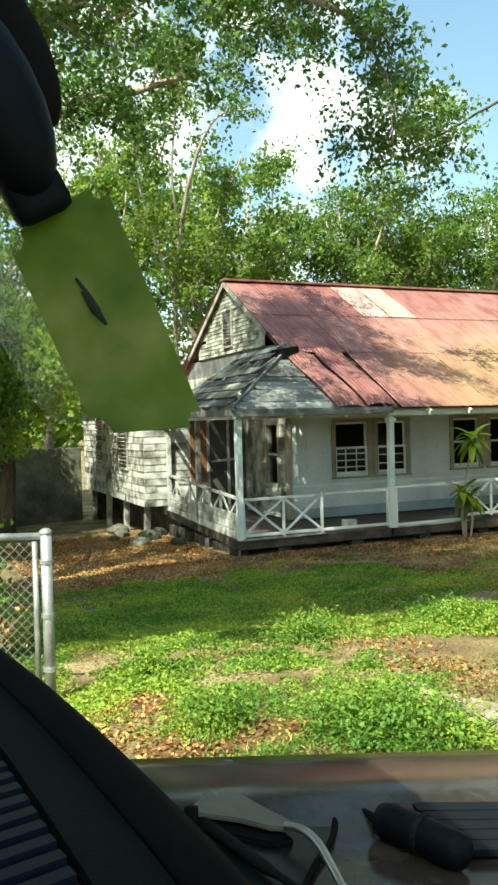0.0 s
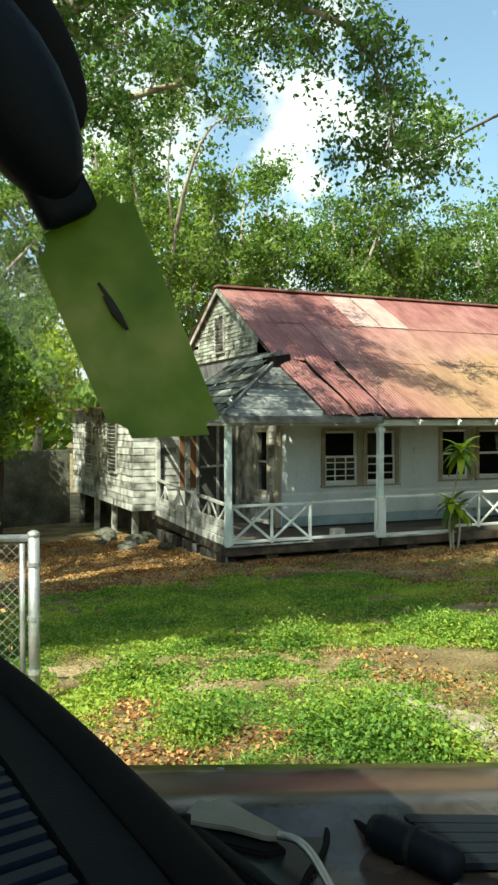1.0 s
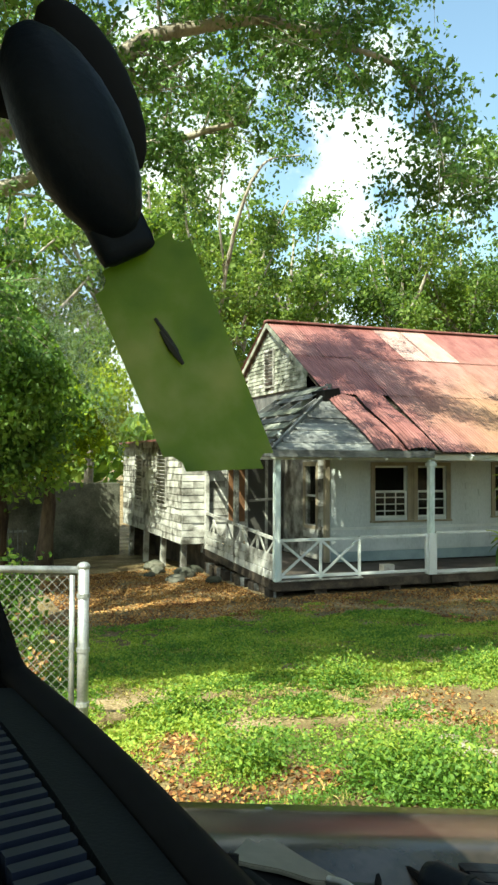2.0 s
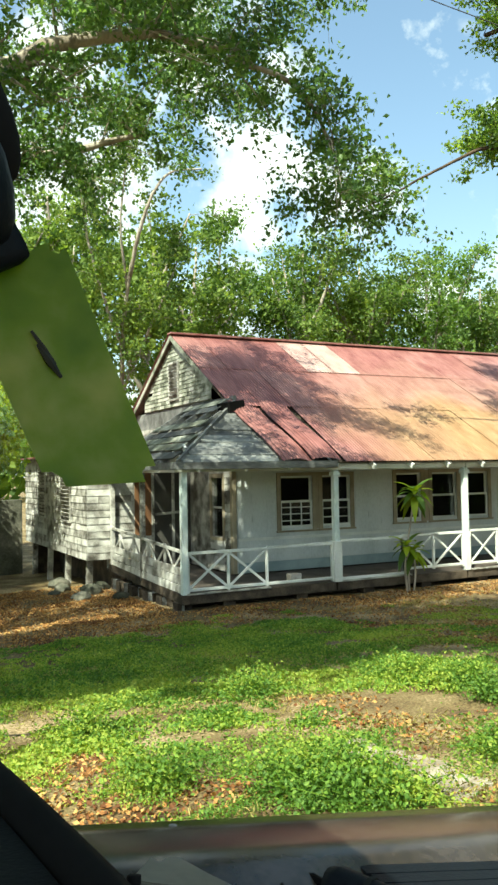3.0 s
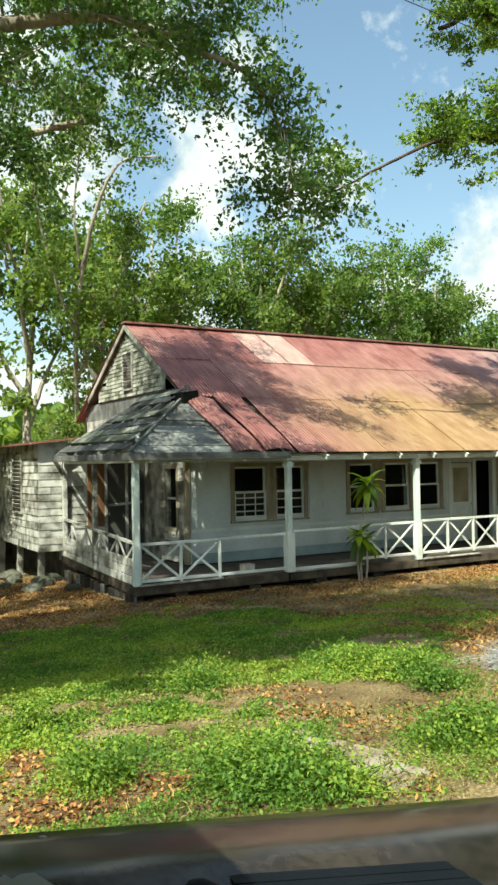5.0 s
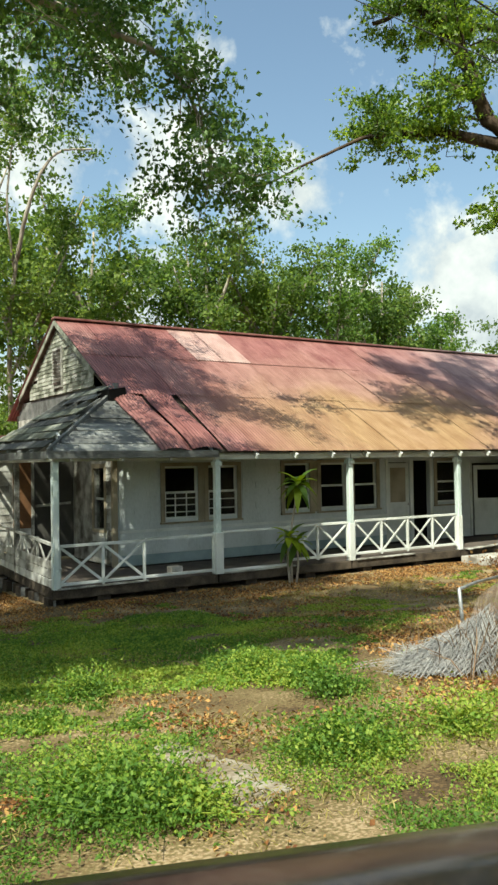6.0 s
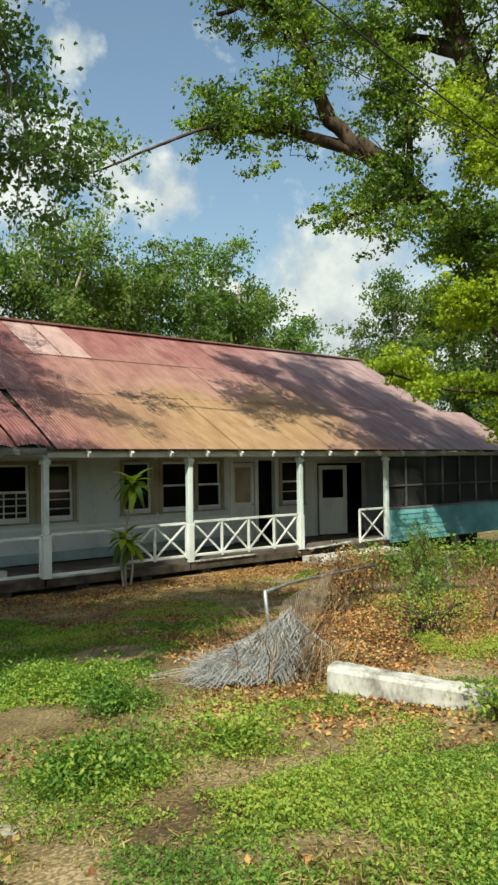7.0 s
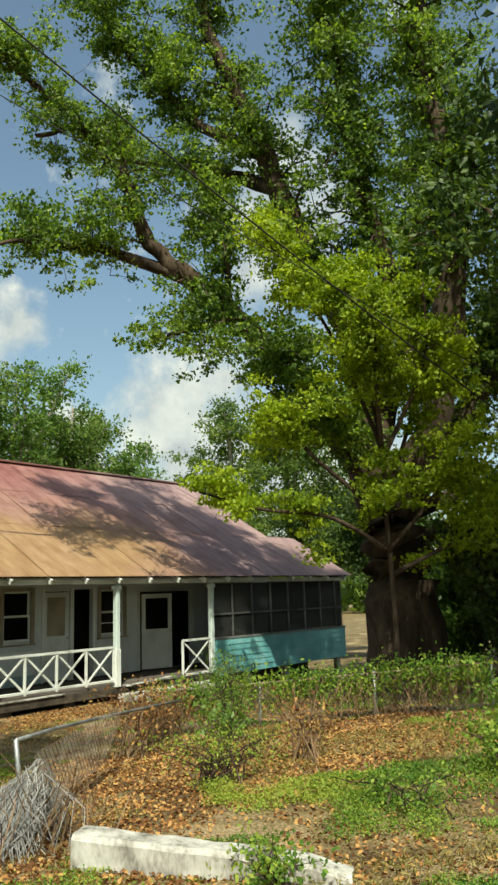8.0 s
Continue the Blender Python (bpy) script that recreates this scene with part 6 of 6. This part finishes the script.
def lofted(sections):
    """Skin through rings of equal length."""
    bm = bmesh.new()
    prev = None
    for ring in sections:
        row = [bm.verts.new(p) for p in ring]
        if prev:
            for k in range(len(row) - 1):
                bm.faces.new((prev[k], row[k], row[k + 1], prev[k + 1]))
        prev = row
    return bm


CY, HALF = 0.38, 0.80          # the vehicle's middle line and half width


def bonnet_ring(x, z, drop=0.9):
    out = []
    for k in range(-12, 13):
        s = k / 12
        crown = 0.035 * (1 - s * s) + (0.025 if abs(s) > 0.62 else 0.0) - (0.05 * max(0, abs(s) - 0.9) / 0.1)
        out.append((x, CY + s * HALF, z + crown - 0.02))
    return [(x, CY - HALF - 0.02, z - drop)] + [(x, CY - HALF - 0.015, z - 0.16)] + out + [(x, CY + HALF + 0.015, z - 0.16), (x, CY + HALF + 0.02, z - drop)]


bonnet = lofted([bonnet_ring(x, z) for x, z in ((3.86, 1.795), (4.1, 1.755), (4.5, 1.69), (5.0, 1.61), (5.5, 1.53), (5.9, 1.465), (6.14, 1.41), (6.24, 1.35), (6.28, 1.26))])
bonnet = cp("bonnet", bonnet, M_CAR, label="dark glossy bonnet", smooth=True)
cp("grille", soft_box((6.22, CY - 0.6, 0.98), (6.30, CY + 0.6, 1.25), 0.02), M_PLASTIC)
cp("bumper", soft_box((6.24, CY - 0.84, 0.84), (6.4, CY + 0.84, 1.02), 0.04), M_CHROME)
for s in (-1, 1):
    bm = bmesh.new()
    bmesh.ops.create_uvsphere(bm, u_segments=14, v_segments=8, radius=0.1, matrix=Matrix.Translation((6.27, CY + s * 0.68, 1.16)) @ Matrix.Diagonal((0.4, 1, 1, 1)))
    cp("headlight", bm, M_CHROME, smooth=True)
    for x in (5.5, 1.9):
        bm = bmesh.new()
        tube(bm, ((x, CY + s * 0.62, 0.98), (x, CY + s * 0.84, 0.98)), 0.36, 24)
        wheel = cp("wheel", bm, M_RUBBER, smooth=False)
        bm = bmesh.new()
        tube(bm, ((x, CY + s * 0.845, 0.98), (x, CY + s * 0.86, 0.98)), 0.2, 16)
        cp("rim", bm, M_CHROME, wheel)
# cab: lower body, roof, pillars; the windscreen opening is clear
bm = bmesh.new()
box(bm, (1.2, CY - 0.83, 0.85), (3.84, CY - 0.77, 1.88))
box(bm, (1.2, CY + 0.77, 0.85), (3.84, CY + 0.83, 1.88))
box(bm, (1.2, CY - 0.77, 0.85), (3.84, CY + 0.77, 0.95))
box(bm, (1.2, CY - 0.77, 0.95), (1.26, CY + 0.77, 2.6))
cp("cab", bm, M_CAR)
cp("roof", soft_box((1.2, CY - 0.78, 2.66), (3.735, CY + 0.78, 2.72), 0.02), M_CAR)
for s in (-1, 1):
    cp("windscreen_pillar", timber((3.80, CY + s * 0.765, 1.90), (3.52, CY + s * 0.75, 2.68), 0.05, 0.06, 0.012), M_RUBBER)
    cp("door_pillar", timber((2.5, CY + s * 0.80, 1.88), (2.5, CY + s * 0.72, 2.68), 0.05, 0.09, 0.012), M_RUBBER)
# dash, seal and vents
seal_pts = [(3.895, 0.36, 1.955), (3.885, 0.48, 1.957), (3.88, 0.539, 1.957), (3.87, 0.629, 1.957), (3.855, 0.748, 1.957), (3.832, 0.901, 1.957), (3.801, 1.07, 1.957), (3.787, 1.12, 1.965), (3.772, 1.135, 2.0), (3.752, 1.14, 2.05), (3.717, 1.14, 2.15)]
bm = bmesh.new()
tube(bm, curve_points([(a + 0.006, b, c) for a, b, c in seal_pts], 5), 0.017, 8)
cp("windscreen_seal", bm, M_RUBBER, label="black rubber windscreen seal", smooth=True)
rings = []
for px, py, pz in [tuple(p) for p in curve_points(seal_pts[:7], 4)]:
    rings.append([(px - 0.012, py, pz), (px - 0.03, py - 0.002, pz + 0.002), (px - 0.058, py - 0.01, pz + 0.006), (px - 0.064, py - 0.012, pz - 0.012), (px - 0.118, py - 0.02, pz - 0.014), (px - 0.124, py - 0.02, pz + 0.004), (px - 0.30, py - 0.03, pz - 0.004), (px - 0.36, py - 0.03, pz - 0.05), (px - 0.38, py - 0.03, pz - 0.3)])
dash = cp("dash", lofted(rings), M_DASH, label="grey plastic dash top", smooth=False)
for i in range(26):
    f = i / 25
    y = 0.50 + 0.56 * f
    x = float(np.interp(y, [p[1] for p in seal_pts], [p[0] for p in seal_pts]))
    bm = bmesh.new()
    beam(bm, (x - 0.066, y, 1.956), (x - 0.116, y - 0.012, 1.956), 0.012, 0.02)
    cp("vent_slat", bm, M_BLUE, dash)
def plate(pts, thick, r=0.0):
    """A flat piece with the outline given, thickened downwards."""
    bm = bmesh.new()
    top = [bm.verts.new(p) for p in pts]
    low = [bm.verts.new((p[0], p[1], p[2] - thick)) for p in pts]
    bm.faces.new(top)
    bm.faces.new(low[::-1])
    for i in range(len(pts)):
        j = (i + 1) % len(pts)
        bm.faces.new((top[j], top[i], low[i], low[j]))
    bmesh.ops.recalc_face_normals(bm, faces=bm.faces[:])
    if r:
        bmesh.ops.bevel(bm, geom=bm.edges[:], offset=r, segments=2, affect="EDGES")
    return bm


# recessed cowl panel below the glass
cowl_pts = [tuple(p) for p in curve_points(((3.93, 1.02, 1.793), (4.044, 1.033, 1.775), (4.155, 1.031, 1.757), (4.194, 0.983, 1.751), (4.195, 0.907, 1.75), (4.164, 0.844, 1.755), (4.113, 0.788, 1.764), (4.065, 0.73, 1.771), (3.973, 0.62, 1.786)), 4)]
cowl = cp("cowl", plate([(3.91, 0.62, 1.80), (3.90, 1.0, 1.80)] + cowl_pts, 0.006), M_COWL, label="glossy green-black cowl panel")
bm = bmesh.new()
tube(bm, [(x, y, z + 0.001) for x, y, z in cowl_pts], 0.004, 6)
cp("cowl_seal", bm, M_RUBBER, cowl, smooth=True)
# wiper: cream hinge cover over a dark bracket, bent arm, linkage
wiper = cp("wiper", plate([(4.007, 0.897, 1.796), (4.05, 0.949, 1.79), (4.056, 0.935, 1.789), (4.067, 0.945, 1.787), (4.084, 0.945, 1.784), (4.1, 0.897, 1.782), (4.12, 0.855, 1.778), (4.111, 0.839, 1.78), (4.087, 0.845, 1.784), (4.057, 0.869, 1.789), (4.029, 0.883, 1.793)], 0.006, 0.0015), M_CREAM, label="wiper with faded cream hinge cover")
cp("bracket", plate([(4.005, 0.889, 1.788), (4.03, 0.93, 1.784), (4.105, 0.86, 1.772), (4.11, 0.832, 1.772), (4.08, 0.825, 1.776), (4.03, 0.86, 1.784)], 0.014, 0.003), M_RUBBER, wiper)
bm = bmesh.new()
tube(bm, curve_points(((4.104, 0.843, 1.782), (4.116, 0.822, 1.784), (4.117, 0.788, 1.784), (4.108, 0.742, 1.785), (4.096, 0.686, 1.787), (4.08, 0.58, 1.80)), 4), 0.0048, 8)
cp("arm", bm, M_CHROME, wiper, "bent grey metal arm", smooth=True)
bm = bmesh.new()
tube(bm, curve_points(((4.021, 0.899, 1.782), (4.035, 0.832, 1.784), (4.05, 0.776, 1.782), (4.069, 0.715, 1.779), (4.08, 0.6, 1.778)), 3), [0.007] * 7 + [0.004] * 6, 7)
cp("linkage", bm, M_DASH, wiper, smooth=True)
bm = bmesh.new()
tube(bm, ((4.01, 0.89, 1.775), (4.012, 0.895, 1.80)), 0.008, 10)
cp("spindle", bm, M_RUBBER, wiper, smooth=True)
# black washer bottle neck and its louvred panel, bonnet bump stop
bm = bmesh.new()
tube(bm, ((4.232, 0.852, 1.758), (4.238, 0.84, 1.758), (4.257, 0.802, 1.756), (4.272, 0.765, 1.754), (4.276, 0.752, 1.754)), [0.018, 0.022, 0.021, 0.021, 0.017], 14)
washer = cp("washer_unit", bm, M_PLASTIC, label="black washer unit", smooth=True)
bm = bmesh.new()
tube(bm, ((4.2545, 0.807, 1.7563), (4.2575, 0.801, 1.756)), 0.0225, 14)
cp("band", bm, M_DASH, washer)
for i in range(5):
    bm = bmesh.new()
    beam(bm, (4.305, 0.89 - 0.026 * i, 1.737), (4.62, 0.85 - 0.026 * i, 1.69), 0.022, 0.008)
    cp("louvre", bm, M_PLASTIC)
bm = bmesh.new()
tube(bm, ((4.128, 1.08, 1.742), (4.128, 1.08, 1.757), (4.128, 1.08, 1.760)), [0.010, 0.009, 0.005], 10)
cp("bump_stop", bm, M_GALV, smooth=True)
bm = bmesh.new()
tube(bm, ((4.189, 1.051, 1.752), (4.22, 0.961, 1.747), (4.238, 0.866, 1.746)), [0.002, 0.004, 0.007], 6)
cp("bonnet_seam", bm, M_RUBBER)
bm = bmesh.new()
tube(bm, ((5.7, 0.80, 1.46), (5.7, 0.80, 1.53), (5.7, 0.80, 1.545)), [0.03, 0.027, 0.015], 12)
cp("bonnet_stop", bm, M_RUBBER, smooth=True)

# rear-view mirror and the green tag below it
def oval(bm, m, w, h, d, seg=20, rings=6):
    bmesh.ops.create_uvsphere(bm, u_segments=seg, v_segments=10, radius=1.0, matrix=m @ Matrix.Diagonal((w, d, h, 1)))


mirror = thing("rear_view_mirror", MIRROR_C, "dark oval rear-view mirror on a stalk", "mirror")
bm = bmesh.new()
oval(bm, pose(0, 0, 0, 0, MIRROR_TILT, 0), 0.025, 0.054, 0.025)
part("housing", bm, M_PLASTIC, mirror, smooth=True)
bm = bmesh.new()
oval(bm, pose(0.012, 0.022, 0.033, 0, MIRROR_TILT, 0), 0.021, 0.047, 0.014)
part("rim", bm, M_RUBBER, mirror, smooth=True)
bm = bmesh.new()
tube(bm, curve_points(((-0.012, 0.01, 0.02), (-0.04, 0.028, 0.032), (-0.075, 0.03, 0.08), (-0.09, 0.03, 0.25)), 4), 0.013, 9)
part("stalk", bm, M_RUBBER, mirror, smooth=True)
bm = soft_box((-0.0145, -0.008, -0.022), (0.0145, 0.008, 0.024), 0.006, pose(0.019, 0.004, -0.036, 0, MIRROR_TILT, 0))
part("neck", bm, M_PLASTIC, mirror, smooth=True)
tag = thing("windscreen_tag", TAG[0], "translucent green plastic card with a black mark", "card")
bm = bmesh.new()
o = Vector(TAG[0])
quad = [Vector(p) - o for p in TAG]
nrm = (quad[1] - quad[0]).cross(quad[3] - quad[0]).normalized() * 0.0012
front_q = [bm.verts.new(p + nrm) for p in quad]
back_q = [bm.verts.new(p - nrm) for p in quad]
bm.faces.new(front_q)
bm.faces.new(back_q[::-1])
for i in range(4):
    bm.faces.new((front_q[i], back_q[i], back_q[(i + 1) % 4], front_q[(i + 1) % 4]))
bmesh.ops.bevel(bm, geom=[e for e in bm.edges if (e.verts[0].co - e.verts[1].co).length < 0.01], offset=0.008, segments=3, affect="EDGES")
card = part("card", bm, M_TAG, tag)
bm = bmesh.new()
sq = [Vector(p) - o for p in SLEEVE]
sn = (sq[1] - sq[0]).cross(sq[3] - sq[0]).normalized() * 0.0006
sf, sb = [bm.verts.new(p + sn) for p in sq], [bm.verts.new(p - sn) for p in sq]
bm.faces.new(sf)
bm.faces.new(sb[::-1])
for i in range(4):
    bm.faces.new((sf[i], sb[i], sb[(i + 1) % 4], sf[(i + 1) % 4]))
part("sleeve", bm, M_SLEEVE, tag, "clear plastic sleeve with a cloudy edge")
side = -1 if nrm.y > 0 else 1
mid = sum(quad, Vector()) / 4
uu, vv = (quad[1] - quad[0]).normalized(), (quad[3] - quad[0]).normalized()
bm = bmesh.new()
for a, b, w in ((-0.024, 0.0, 0.0025), (-0.017, 0.012, 0.0045)):
    p = mid + vv * a + nrm * (side * 2.2) + uu * (0.004 if w > 0.005 else -0.004)
    q = mid + vv * (a + 0.02) + nrm * (side * 2.2) + uu * (0.008 if w > 0.005 else 0.0)
    tube(bm, (p, (p + q) / 2, q), [0.0008, w / 2, 0.0008], 6)
part("mark", bm, M_INK, tag, "black smudged mark")

# ---- boards of the walls: pieces ----
def boards(parent, mat, x, y0, y1, z0, z1, h, ln, seed, clip=None, axis="y", yplane=0.0, name="board"):
    """Lapped boards on a wall that faces -x (axis y) or -y (axis x); short lengths butted with open joints."""
    rng = random.Random(seed)
    meshes = {}
    row, z = 0, z0
    while z < z1 - 0.02:
        a = y0 - (row % 3) * ln / 3
        while a < y1:
            b0, b1 = max(a, y0), min(a + ln, y1)
            if clip:
                c0, c1 = clip(z + h)
                b0, b1 = max(b0, c0), min(b1, c1)
            if b1 - b0 > 0.06 and rng.random() > 0.015:
                L = round(b1 - b0 - 0.006, 2)
                key = L
                if key not in meshes:
                    bm = bmesh.new()
                    if axis == "y":
                        vs = [bm.verts.new(p) for p in ((-0.022, 0, 0), (-0.022, L, 0), (-0.006, L, h + 0.015), (-0.006, 0, h + 0.015), (0, 0, 0), (0, L, 0), (0, L, h + 0.015), (0, 0, h + 0.015))]
                    else:
                        vs = [bm.verts.new(p) for p in ((0, -0.022, 0), (L, -0.022, 0), (L, -0.006, h + 0.015), (0, -0.006, h + 0.015), (0, 0, 0), (L, 0, 0), (L, 0, h + 0.015), (0, 0, h + 0.015))]
                    for f in ((0, 1, 2, 3), (7, 6, 5, 4), (0, 4, 5, 1), (3, 2, 6, 7), (1, 5, 6, 2), (0, 3, 7, 4)):
                        bm.faces.new([vs[i] for i in f])
                    bmesh.ops.recalc_face_normals(bm, faces=bm.faces[:])
                    me = bpy.data.meshes.new(name)
                    bm.to_mesh(me)
                    bm.free()
                    me.materials.append(mat)
                    meshes[key] = me
                ob = new(name, meshes[key])
                ob.parent = parent
                off = rng.uniform(-0.004, 0.002)
                place = (x + off, b0 + 0.003, z) if axis == "y" else (b0 + 0.003, yplane + off, z)
                ob.matrix_local = Matrix.Translation(-HB) @ Matrix.Translation(place) @ (pose(0, 0, 0, rng.uniform(-0.5, 0.5), 0, 0) if axis == "y" else pose(0, 0, 0, 0, rng.uniform(-0.3, 0.3), 0))
            a += ln
        row += 1
        z += h


boards(wing, M_OLD_WHITE, WX - 0.003, WY0, WY1, WZ0 - 0.03, WZ1 - 0.1, 0.165, 0.95, 51)
boards(wing, M_OLD_WHITE, 0, WX, 9.92, WZ0 - 0.03, WZ1 - 0.1, 0.165, 0.8, 52, axis="x", yplane=WY0 - 0.003)
boards(gable, M_GABLE, WEST_X - 0.003, 17.2, 21.8, 3.95, 5.6, 0.10, 0.34, 53, clip=lambda z: (19.5 - (5.70 - z) / PITCH, 19.5 + (5.70 - z) / PITCH), name="shingle")
boards(west, M_OLD_WHITE, WEST_X - 0.003, 16.2, 16.55, 0.02, 2.6, 0.15, 0.5, 54)
boards(west, M_OLD_WHITE, WEST_X - 0.003, 16.55, 17.35, 0.02, 0.66, 0.15, 0.9, 55)
boards(teal, M_TEAL, 0, 22.96, 29.4, -0.12, 0.76, 0.15, 5.2, 56, axis="x", yplane=13.997)
boards(front, M_WALL, 0, 14.62, 15.68, 0.78, 2.3, 0.16, 1.1, 57, axis="x", yplane=WALL_Y - 0.001)
boards(front, M_WALL, 0, 11.5, 12.46, 0.78, 2.3, 0.16, 1.1, 58, axis="x", yplane=WALL_Y - 0.001)
boards(front, M_WALL, 0, 11.5, 19.05, 0.24, 0.66, 0.16, 2.5, 59, axis="x", yplane=WALL_Y - 0.001)
